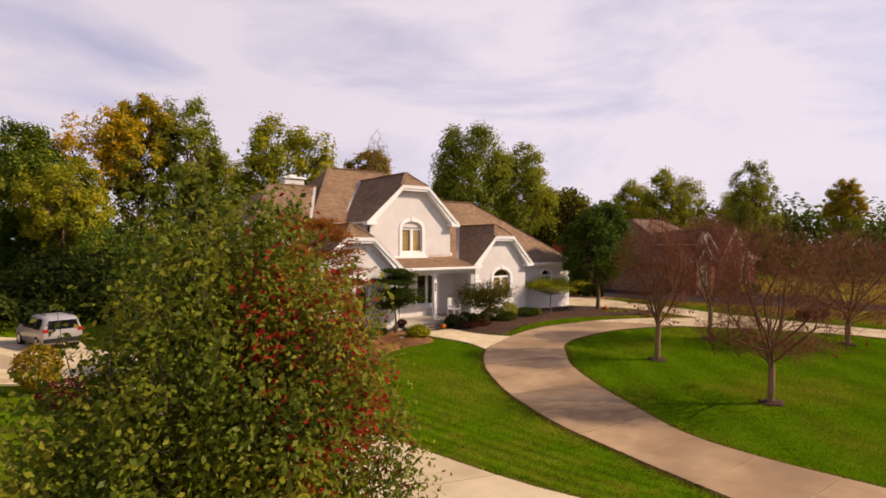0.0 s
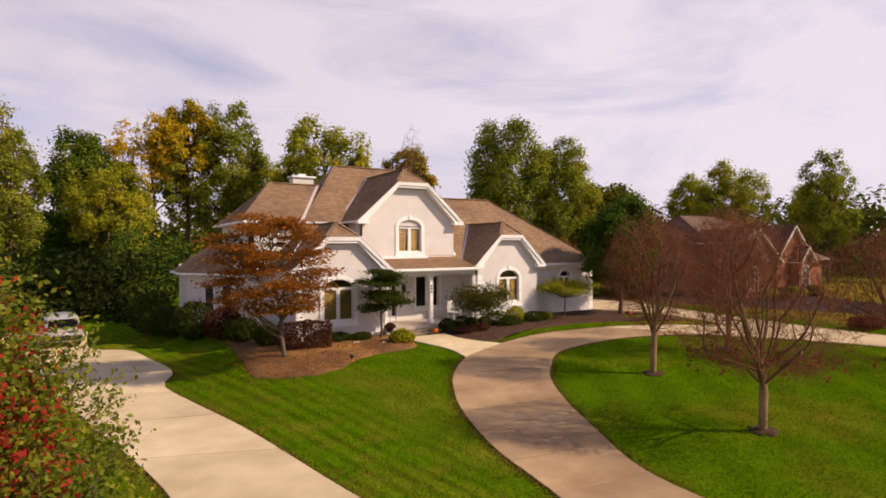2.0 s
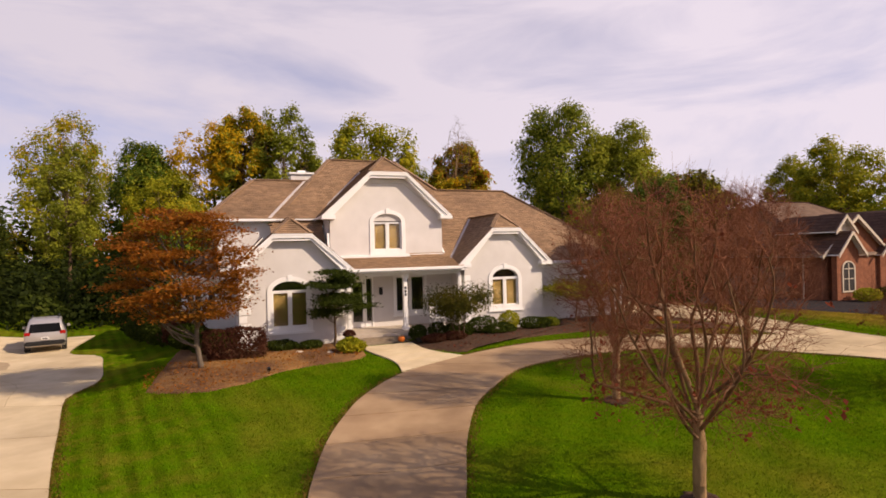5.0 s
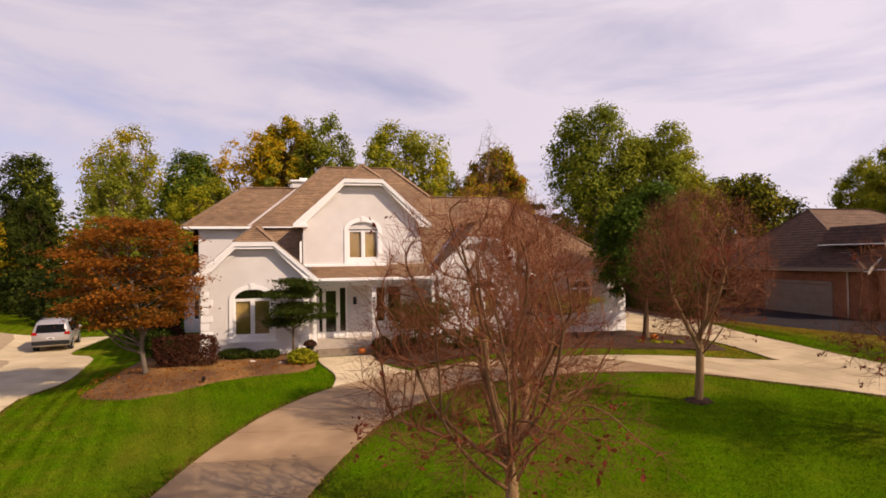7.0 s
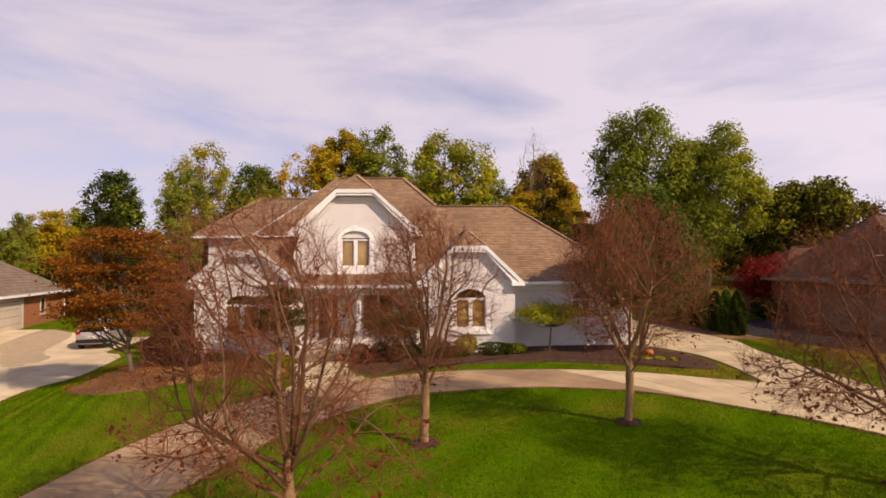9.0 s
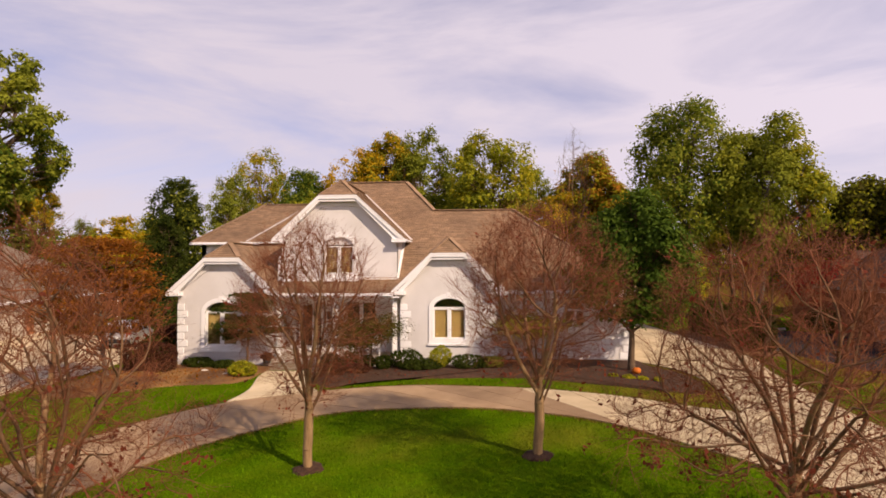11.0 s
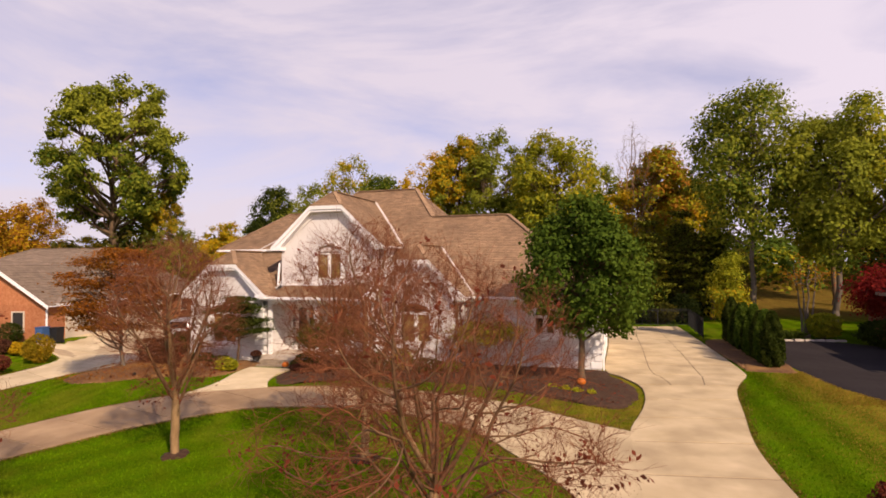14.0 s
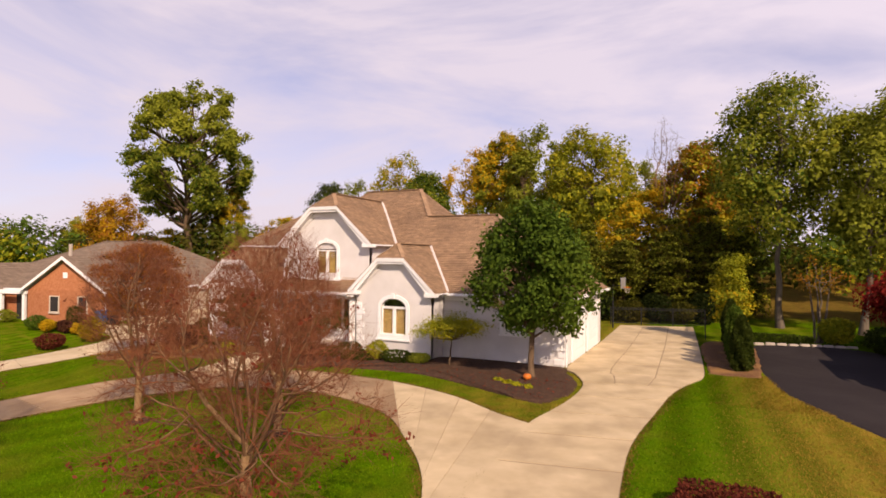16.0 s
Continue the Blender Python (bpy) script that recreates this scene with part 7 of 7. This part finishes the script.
# ---- car ----
def car():
    c = thing("car", "silver sport utility vehicle parked on the drive", "car", at=(-16.0, 9.9, rise(-16.0, 9.9) + 0.06), turn=13)
    SILVER = make_mat("silver car paint", (0.44, 0.42, 0.42), (0.48, 0.46, 0.46), 3.0, 0.3, metal=0.45)
    TYRE = make_mat("rubber", (0.02, 0.02, 0.02), (0.03, 0.03, 0.03), 8.0, 0.9)
    RIM = make_mat("alloy", (0.5, 0.5, 0.5), (0.55, 0.55, 0.55), 5.0, 0.35, metal=0.9)
    TAIL = make_mat("red lamp lens", (0.30, 0.01, 0.01), (0.36, 0.015, 0.012), 5.0, 0.2)
    CARGLASS = make_mat("tinted glass", (0.012, 0.013, 0.015), (0.016, 0.017, 0.02), 2.0, 0.25, spec=0.12)
    # cross-sections along the length, y from tail (-) to nose (+): y, half width, sill, belt, roof half width, roof height
    secs = [(-2.28, 0.82, 0.42, 0.94, 0.66, 1.0), (-2.22, 0.88, 0.34, 1.02, 0.68, 1.42), (-2.05, 0.91, 0.30, 1.04, 0.68, 1.65), (-1.2, 0.92, 0.28, 1.03, 0.70, 1.70), (-0.2, 0.92, 0.28, 1.00, 0.70, 1.70),
            (0.45, 0.92, 0.28, 0.98, 0.66, 1.58), (1.15, 0.91, 0.28, 0.96, 0.72, 1.04), (1.9, 0.88, 0.32, 0.86, 0.70, 0.92), (2.22, 0.78, 0.40, 0.70, 0.6, 0.74)]
    bm = bmesh.new()
    rows = []
    for y, w, zs, zb, rw, zr in secs:
        pts = [(-w * 0.93, zs), (-w, (zs + zb) / 2), (-w * 0.985, zb), (-rw, zr - 0.04), (-rw * 0.8, zr), (rw * 0.8, zr), (rw, zr - 0.04), (w * 0.985, zb), (w, (zs + zb) / 2), (w * 0.93, zs)]
        rows.append([bm.verts.new((p[0], y, p[1])) for p in pts])
    for a, b in zip(rows, rows[1:]):
        for i in range(len(a)):
            j = (i + 1) % len(a)
            bm.faces.new((a[i], a[j], b[j], b[i]))
    bm.faces.new(rows[0])
    bm.faces.new(rows[-1][::-1])
    bmesh.ops.recalc_face_normals(bm, faces=bm.faces[:])
    for f in bm.faces:
        f.smooth = True
    part("body", bm, SILVER, c)
    # glass: rear screen, side windows, windscreen
    bm = bmesh.new()
    v = [bm.verts.new(p) for p in ((-0.70, -2.285, 1.06), (0.70, -2.285, 1.06), (0.62, -2.215, 1.50), (-0.62, -2.215, 1.50))]
    bm.faces.new(v)
    bmesh.ops.solidify(bm, geom=bm.faces[:], thickness=-0.02)
    part("rear_window", bm, CARGLASS, c, "dark rear window")
    for s in (-1, 1):
        for y0, y1 in ((-1.85, -1.05), (-0.98, -0.12), (-0.05, 0.75)):
            bm = bmesh.new()
            yt1 = min(y1, 0.42)
            v = [bm.verts.new(p) for p in ((s * 0.925, y0, 1.06), (s * 0.925, y1, 1.04), (s * 0.745, yt1, 1.55), (s * 0.745, y0 + 0.05, 1.58))]
            bm.faces.new(v)
            bmesh.ops.solidify(bm, geom=bm.faces[:], thickness=0.02)
            part("side_window", bm, CARGLASS, c, "dark side window")
        part("tail_light", boxes(*[(min(s * 0.62, s * 0.88), max(s * 0.62, s * 0.88), -2.30, -2.16, 0.92, 1.10)], bevel=0.02), TAIL, c, "red tail light")
        part("mirror", boxes((min(s * 0.93, s * 1.10), max(s * 0.93, s * 1.10), 0.55, 0.68, 1.02, 1.16), bevel=0.02), SILVER, c)
        bm = bmesh.new()
        beam(bm, (s * 0.6, -1.8, 1.76), (s * 0.6, 0.2, 1.76), 0.04, 0.04)
        part("roof_rail", bm, BLACK_METAL, c)
        for y in (-1.36, 1.36):
            wheel = new("wheel")
            wheel.parent = c
            wheel.matrix_basis = pose(s * 0.80, y, 0.34, 0, 90, 0)
            bm = bmesh.new()
            cylinder(bm, 0, 0, -0.12, 0.12, 0.34, 0.34, 24)
            part("tyre", bm, TYRE, wheel)
            bm = bmesh.new()
            cylinder(bm, 0, 0, -0.125, 0.125, 0.22, 0.22, 18)
            part("rim", bm, RIM, wheel)
    part("bumper", boxes((-0.86, 0.86, -2.36, -2.18, 0.40, 0.62), bevel=0.04), BLACK_METAL, c, "dark lower bumper")
    part("plate", boxes((-0.17, 0.17, -2.375, -2.362, 0.70, 0.82), bevel=0.004), TRIM, c, "white number plate")
    part("plate_bar", boxes((-0.12, 0.12, -2.382, -2.376, 0.735, 0.785)), BLACK_METAL, c)
    part("windscreen", boxes((-0.6, 0.6, 0.78, 0.80, 1.1, 1.35)), CARGLASS, c)
    return c


car()


# ---- small things ----
ORANGE = make_mat("pumpkin skin", (0.50, 0.12, 0.015), (0.62, 0.17, 0.02), 5.0, 0.5)


def pumpkin(x, y, r, dz=0.07):
    t = thing("pumpkin", "orange pumpkin with a brown stalk on the ground", "pumpkin", at=(x, y, rise(x, y) + dz), turn=x * 50)
    bm = bmesh.new()
    n, m = 28, 10
    rows = []
    for j in range(m + 1):
        b = math.pi * j / m
        row = []
        for i in range(n):
            a = 2 * math.pi * i / n
            k = 1 - 0.09 * abs(math.cos(a * 4)) ** 3
            rr = r * math.sin(b) * k
            row.append(bm.verts.new((rr * math.cos(a), rr * math.sin(a), r * 0.8 - r * 0.78 * math.cos(b) * (1 - 0.12 * (abs(math.cos(b)) > 0.95)))))
        rows.append(row)
    for p, q in zip(rows, rows[1:]):
        for i in range(n):
            j = (i + 1) % n
            bm.faces.new((p[i], p[j], q[j], q[i]))
    bmesh.ops.remove_doubles(bm, verts=bm.verts[:], dist=0.0005)
    for f in bm.faces:
        f.smooth = True
    part("flesh", bm, ORANGE, t)
    bm = bmesh.new()
    cylinder(bm, 0, 0, r * 1.48, r * 1.9, r * 0.14, r * 0.10, 8)
    part("stalk", bm, BARK, t)


def pot(x, y, z, r, mat):
    t = thing("flower_pot", "dark pot with flowering mums beside the steps", "flower pot", at=(x, y, z))
    bm = bmesh.new()
    cylinder(bm, 0, 0, 0, r * 1.2, r * 0.7, r, 18)
    part("pot", bm, DARK, t)
    rng = np.random.default_rng(int(x * 100) % 999)
    d = rng.normal(size=(500, 3))
    d /= np.linalg.norm(d, axis=1, keepdims=True)
    d[:, 2] = np.abs(d[:, 2])
    part_mesh("bloom", leaf_mesh("bloom", d * r * 1.35 * np.array([1, 1, 0.8]) + np.array([0, 0, r * 1.15]), 0.05 * np.ones(500), rng), mat, t, "dense small blooms")


pumpkin(14.05, -3.6, 0.18)
pumpkin(0.5, -3.0, 0.17, 0.08)
pot(-1.65, -2.25, -0.15, 0.2, LEAF_PURPLE)
pot(1.25, -3.3, rise(1.25, -3.3) + 0.06, 0.2, LEAF_DARK)


def chair(x, y, z, turn):
    t = thing("porch_chair", "white slatted armchair on the porch", "chair", at=(x, y, z), turn=turn)
    part("seat", boxes((-0.28, 0.28, -0.26, 0.26, 0.40, 0.44), bevel=0.01), TRIM, t)
    for i in range(5):
        part("back_slat", boxes((-0.26 + i * 0.115, -0.19 + i * 0.115, 0.24, 0.265, 0.45, 0.98)), TRIM, t)
    part("top_rail", boxes((-0.28, 0.28, 0.235, 0.275, 0.98, 1.05), bevel=0.01), TRIM, t)
    for sx in (-1, 1):
        part("armrest", boxes((sx * 0.29 - 0.04, sx * 0.29 + 0.04, -0.26, 0.27, 0.62, 0.65), bevel=0.008), TRIM, t)
        for sy in (-0.24, 0.22):
            part("leg", boxes((sx * 0.27 - 0.025, sx * 0.27 + 0.025, sy - 0.025, sy + 0.025, 0.0, 0.62 if sy < 0 else 0.4)), TRIM, t)


chair(2.9, -1.0, 0.0, 12)


def lantern(x, y, z):
    t = thing("wall_lantern", "black wall lantern beside the door", "lantern", at=(x, y, z))
    part("backplate", boxes((-0.06, 0.06, -0.02, 0.0, -0.12, 0.12)), BLACK_METAL, t)
    part("cage", boxes((-0.08, 0.08, -0.2, -0.05, -0.18, 0.14), bevel=0.02), BLACK_METAL, t)
    part("cap", boxes((-0.1, 0.1, -0.22, -0.03, 0.14, 0.19), bevel=0.02), BLACK_METAL, t)


lantern(0.45, 0.40, 1.75)


def hoop():
    t = thing("basketball_hoop", "basketball hoop with clouded backboard beside the drive", "basketball hoop", at=(14.3, 16.9, rise(14.3, 16.9)), turn=82)
    bm = bmesh.new()
    cylinder(bm, 0, 0, -0.1, 3.2, 0.06, 0.05, 12)
    part("pole", bm, BLACK_METAL, t)
    bm = bmesh.new()
    beam(bm, (0, 0, 3.0), (0, -0.7, 3.2), 0.08, 0.08)
    part("arm", bm, BLACK_METAL, t)
    part("backboard", boxes((-0.6, 0.6, -0.76, -0.72, 2.9, 3.7), bevel=0.01), make_mat("clouded acrylic", (0.22, 0.21, 0.20), (0.28, 0.27, 0.26), 3.0, 0.4), t, "grey acrylic backboard")
    bm = bmesh.new()
    n = 20
    for i in range(n):
        a, b = 2 * math.pi * i / n, 2 * math.pi * (i + 1) / n
        beam(bm, (0.23 * math.cos(a), -1.02 + 0.23 * math.sin(a), 3.0), (0.23 * math.cos(b), -1.02 + 0.23 * math.sin(b), 3.0), 0.025, 0.025)
    part("rim", bm, ORANGE, t, "orange rim")
    bm = bmesh.new()
    for i in range(12):
        a = 2 * math.pi * i / 12
        beam(bm, (0.22 * math.cos(a), -1.02 + 0.22 * math.sin(a), 3.0), (0.12 * math.cos(a + 0.5), -1.02 + 0.12 * math.sin(a + 0.5), 2.6), 0.012, 0.012)
    part("net", bm, STONE, t)


hoop()


def fence(pts, h=1.3):
    """A black metal picket fence along plan points."""
    t = thing("metal_fence", "black metal picket fence round the end of the drive", "fence")
    for (ax, ay), (bx, by) in zip(pts, pts[1:]):
        a, b = Vector((ax, ay, rise(ax, ay))), Vector((bx, by, rise(bx, by)))
        L = (b - a).length
        n = max(1, round(L / 2.0))
        for i in range(n + 1):
            p = a.lerp(b, i / n)
            bm = bmesh.new()
            beam(bm, p + Vector((0, 0, -0.1)), p + Vector((0, 0, h + 0.08)), 0.07, 0.07, (1, 0, 0))
            part("post", bm, BLACK_METAL, t)
        for z in (0.15, h - 0.12, h):
            bm = bmesh.new()
            beam(bm, a + Vector((0, 0, z)), b + Vector((0, 0, z)), 0.03, 0.04)
            part("rail", bm, BLACK_METAL, t)
        k = int(L / 0.12)
        bm = bmesh.new()
        for i in range(1, k):
            p = a.lerp(b, i / k)
            beam(bm, p + Vector((0, 0, 0.1)), p + Vector((0, 0, h)), 0.016, 0.016, (1, 0, 0))
        tagged(part("picket", bm, BLACK_METAL, t), kind="stuff")


fence([(13.8, 19.2), (20.4, 20.6), (20.5, 13.2)])


def kerb_stones():
    rnd = random.Random(9)
    for i in range(9):
        x = 23.4 + i * 0.6
        y = 12.6 + i * 0.13
        t = thing("edging_stone", "pale stone edging at the end of the asphalt", "stone", group="stones at the asphalt's end", at=(x, y, rise(x, y)), turn=12 + rnd.uniform(-6, 6))
        part("block", boxes((-0.26, 0.26, -0.12, 0.12, -0.05, 0.14 + rnd.uniform(-0.02, 0.03)), bevel=0.03), STONE, t)


kerb_stones()


def bin_(x, y, mat, label):
    t = thing("wheelie_bin", label, "bin", at=(x, y, rise(x, y)), turn=10)
    bm = bmesh.new()
    prism(bm, [(-0.22, 0.08), (0.22, 0.08), (0.29, 1.0), (-0.29, 1.0)], "y", -0.3, 0.3)
    part("body", bm, mat, t)
    part("lid", boxes((-0.31, 0.31, -0.34, 0.33, 1.0, 1.07), bevel=0.02), mat, t)
    for s in (-1, 1):
        bm = bmesh.new()
        beam(bm, (s * 0.2, 0.26, 0.11), (s * 0.27, 0.26, 0.11), 0.2, 0.2)
        part("wheel", bm, BLACK_METAL, t)


bin_(-20.9, 1.6, make_mat("blue plastic", (0.03, 0.08, 0.20), (0.04, 0.10, 0.24), 4.0, 0.5), "blue wheeled bin beside the brick garage")
bin_(-20.4, 2.2, BLACK_METAL, "black wheeled bin beside the brick garage")
for i, (x, y, r) in enumerate(((-3.9, -3.4, 0.21), (-2.75, -3.9, 0.16))):
    t = thing("boulder", "rough pale boulder in the mulch bed", "boulder", group="boulders", at=(x, y, rise(x, y) + 0.05), turn=i * 70)
    bm = bmesh.new()
    bmesh.ops.create_icosphere(bm, subdivisions=3, radius=r)
    for v in bm.verts:
        v.co *= 1 + 0.25 * noise.noise(v.co * 4 / r * 0.3 + Vector((i * 3, 0, 0)))
        v.co.z *= 0.65
    part("stone", bm, STONE, t)


def garden_spotlight(x, y):
    """A small black spotlight on a stake, turned towards the house."""
    t = thing("garden_spotlight", "small black garden spotlight on a stake in the bed", "lamp", at=(x, y, rise(x, y) + 0.04))
    bm = bmesh.new()
    cylinder(bm, 0, 0, -0.05, 0.12, 0.014, 0.014, 8)
    part("stake", bm, BLACK_METAL, t)
    bm = bmesh.new()
    beam(bm, (0, -0.07, 0.13), (0, 0.05, 0.19), 0.12, 0.12)
    bmesh.ops.bevel(bm, geom=bm.edges[:], offset=0.02, segments=2, affect="EDGES")
    part("lamp_head", bm, BLACK_METAL, t)
    bm = bmesh.new()
    beam(bm, (0, 0.05, 0.19), (0, 0.056, 0.193), 0.09, 0.09)
    part("lens", bm, GLASS, t)


garden_spotlight(-5.25, -6.1)


# ---- grass ----
def inside(P, poly):
    """Which of the plan points lie in the polygon."""
    x, y = P[:, 0], P[:, 1]
    hit = np.zeros(len(P), dtype=bool)
    q = np.array(poly)
    for i in range(len(q)):
        (x0, y0), (x1, y1) = q[i - 1], q[i]
        if y0 == y1:
            continue
        hit ^= ((y0 > y) != (y1 > y)) & (x < (x1 - x0) * (y - y0) / (y1 - y0) + x0)
    return hit


rise_all = np.vectorize(rise)


def blades(name, label, P, size, material, seed):
    """Short upright blades at plan points, leaning every way."""
    rng = np.random.default_rng(seed)
    n = len(P)
    z = rise_all(P[:, 0], P[:, 1])
    s = size * rng.uniform(0.6, 1.3, size=n)
    lean = rng.normal(size=(n, 2)) * 0.5
    # the mower has laid the blades to and fro, lane by lane
    x, y = P[:, 0], P[:, 1]
    west = x < -2.5
    east = x > 17.5
    lane = np.where(west, (x * 0.98 + y * 0.19) * 8.8, np.where(east, (x * 0.97 - y * 0.24) * 5.2, (x * 0.79 - y * 0.62) * 5.0))
    lay = np.clip(np.sin(lane + 0.9 * np.sin(y * 0.45 + x * 0.2)) * 1.8, -1, 1) * (0.30 + 0.18 * np.sin(x * 0.31 + y * 0.23))
    lean[:, 0] += lay * np.where(west, -0.19, np.where(east, 0.24, 0.62))
    lean[:, 1] += lay * np.where(west, 0.98, np.where(east, 0.97, 0.79))
    a = rng.uniform(0, 2 * math.pi, n)
    w = np.stack([np.cos(a), np.sin(a), np.zeros(n)], axis=1) * (s * 0.28)[:, None]
    foot = np.stack([P[:, 0], P[:, 1], z - 0.005], axis=1)
    tip = foot + np.stack([lean[:, 0] * s, lean[:, 1] * s, s], axis=1)
    v = np.stack([foot - w, foot + w, tip + w * 0.35, tip - w * 0.35], axis=1).reshape(-1, 3)
    ob = part_mesh(name, np_mesh(name, v, np.arange(n * 4).reshape(n, 4)), material, None)
    tagged(ob, label, "grass", kind="stuff")


def strip_poly(left, right):
    L, R = smooth_line(left), smooth_line(right)
    return [(p.x, p.y) for p in L] + [(p.x, p.y) for p in R[::-1]]


def grass():
    rng = np.random.default_rng(77)
    n = 330000
    P = np.stack([rng.uniform(-17, 26, n), -29 + 25.5 * rng.random(n) ** 1.1], axis=1)
    keep = np.ones(n, dtype=bool)
    for poly in (strip_poly(CIRC_OUT, CIRC_IN), strip_poly(RIGHT_L, RIGHT_R), strip_poly(LEFT_L, LEFT_R)):
        keep &= ~inside(P, poly)
    for poly in ([(-9.1, -6.2), (-8.4, -7.0), (-7.2, -7.4), (-6.0, -6.9), (-4.8, -5.9), (-3.6, -5.45), (-1.7, -5.1), (-1.4, -3.4), (-8.9, -3.0)],
                 [(1.0, -4.6), (2.2, -5.9), (3.8, -4.8), (6.0, -4.4), (9.0, -4.3), (11.4, -5.0), (13.4, -5.9), (15.4, -6.6), (16.1, -5.0), (16.0, -3.0), (1.0, -3.0)],
                 [(29.5, -14.0), (27.0, -9.0), (25.4, -6.0), (23.5, -1.4), (30.0, -1.4)],
                 [(-0.9, -7.8), (-0.75, -6.3), (-1.25, -4.2), (-1.35, -3.1), (0.95, -3.1), (0.95, -4.4), (1.35, -5.6), (2.0, -6.55)]):
        keep &= ~inside(P, poly)
    edge_fade = np.clip((P[:, 1] + 29) / 5, 0, 1) * np.clip((P[:, 0] + 17) / 3, 0, 1)
    P = P[keep & (rng.random(n) < edge_fade)]
    far = np.stack([rng.uniform(18.5, 26, 40000), rng.uniform(-4, 2.2, 40000)], axis=1)
    for poly in (strip_poly(RIGHT_L, RIGHT_R), [(25.4, -6.0), (23.5, -1.4), (22.95, 3.0), (30.0, 3.0), (30.0, -6.0)], [(20.75, 1.6), (21.3, 1.5), (22.6, 1.6), (22.9, 3.0), (20.65, 4.0)]):
        far = far[~inside(far, poly)]
    P = np.concatenate([P, far])
    dry = (P[:, 0] > 19.0) & (rng.random(len(P)) < np.clip((P[:, 0] - 20.6) / 2.6, 0.02, 0.92))
    blades("grass", "mown green grass blades on the lawns", P[~dry], 0.046, GRASS, 78)
    blades("golden_grass", "golden dry grass beside the asphalt", P[dry], 0.04, GRASS_GOLD, 80)
    edge = []
    for line, per, out in ((CIRC_OUT, 150, 1), (CIRC_IN, 110, -1), (LEFT_R, 150, -1), (LEFT_L[:7], 130, 1), (RIGHT_R, 110, -1), (RIGHT_L[:4], 60, 1)):
        L = smooth_line(line)
        for a, b in zip(L, L[1:]):
            d = b - a
            if max(a.y, b.y) > -1.0 or a.y < -26:
                continue
            k = max(1, int(d.length * per))
            side = Vector((-d.y, d.x, 0)).normalized() * out
            f, g = rng.random(k), np.abs(rng.normal(size=k)) * 0.13 - 0.02
            edge.append(np.stack([a.x + d.x * f + side.x * g, a.y + d.y * f + side.y * g], axis=1))
    blades("dry_grass", "dry brown grass along the edges of the drives", np.concatenate(edge), 0.055, GRASS_DRY, 79)


grass()


def leaf_litter():
    """Fallen leaves: thick on the mulch beds."""
    rng = np.random.default_rng(91)
    beds = [([(-9.2, -6.3), (-8.5, -7.3), (-7.3, -7.8), (-6.0, -7.1), (-4.5, -6.3), (-3.2, -5.6), (-1.8, -5.1), (-1.7, -3.0), (-9.5, -3.0)], 2200, 0.19),
            ([(1.2, -4.5), (2.2, -5.7), (3.8, -4.7), (6.0, -4.3), (9.0, -4.2), (11.4, -4.9), (13.4, -5.8), (15.4, -6.4), (15.9, -5.0), (15.8, -3.0), (1.2, -3.0)], 900, 0.15)]
    for k, (poly, n, up) in enumerate(beds):
        q = np.array(poly)
        P = np.stack([rng.uniform(q[:, 0].min(), q[:, 0].max(), n), rng.uniform(q[:, 1].min(), q[:, 1].max(), n)], axis=1)
        P = P[inside(P, poly)]
        C = np.stack([P[:, 0], P[:, 1], rise_all(P[:, 0], P[:, 1]) + up - 0.03 * rng.random(len(P))], axis=1)
        tagged(part_mesh("leaf_litter", leaf_mesh("leaf_litter", C, 0.055 * rng.uniform(0.6, 1.3, len(C)), rng, 0.8), (LEAF_ORANGE, LEAF_DRY)[k], None),
               "dry brown and orange fallen leaves on the ground", "fallen leaves", kind="stuff")


leaf_litter()
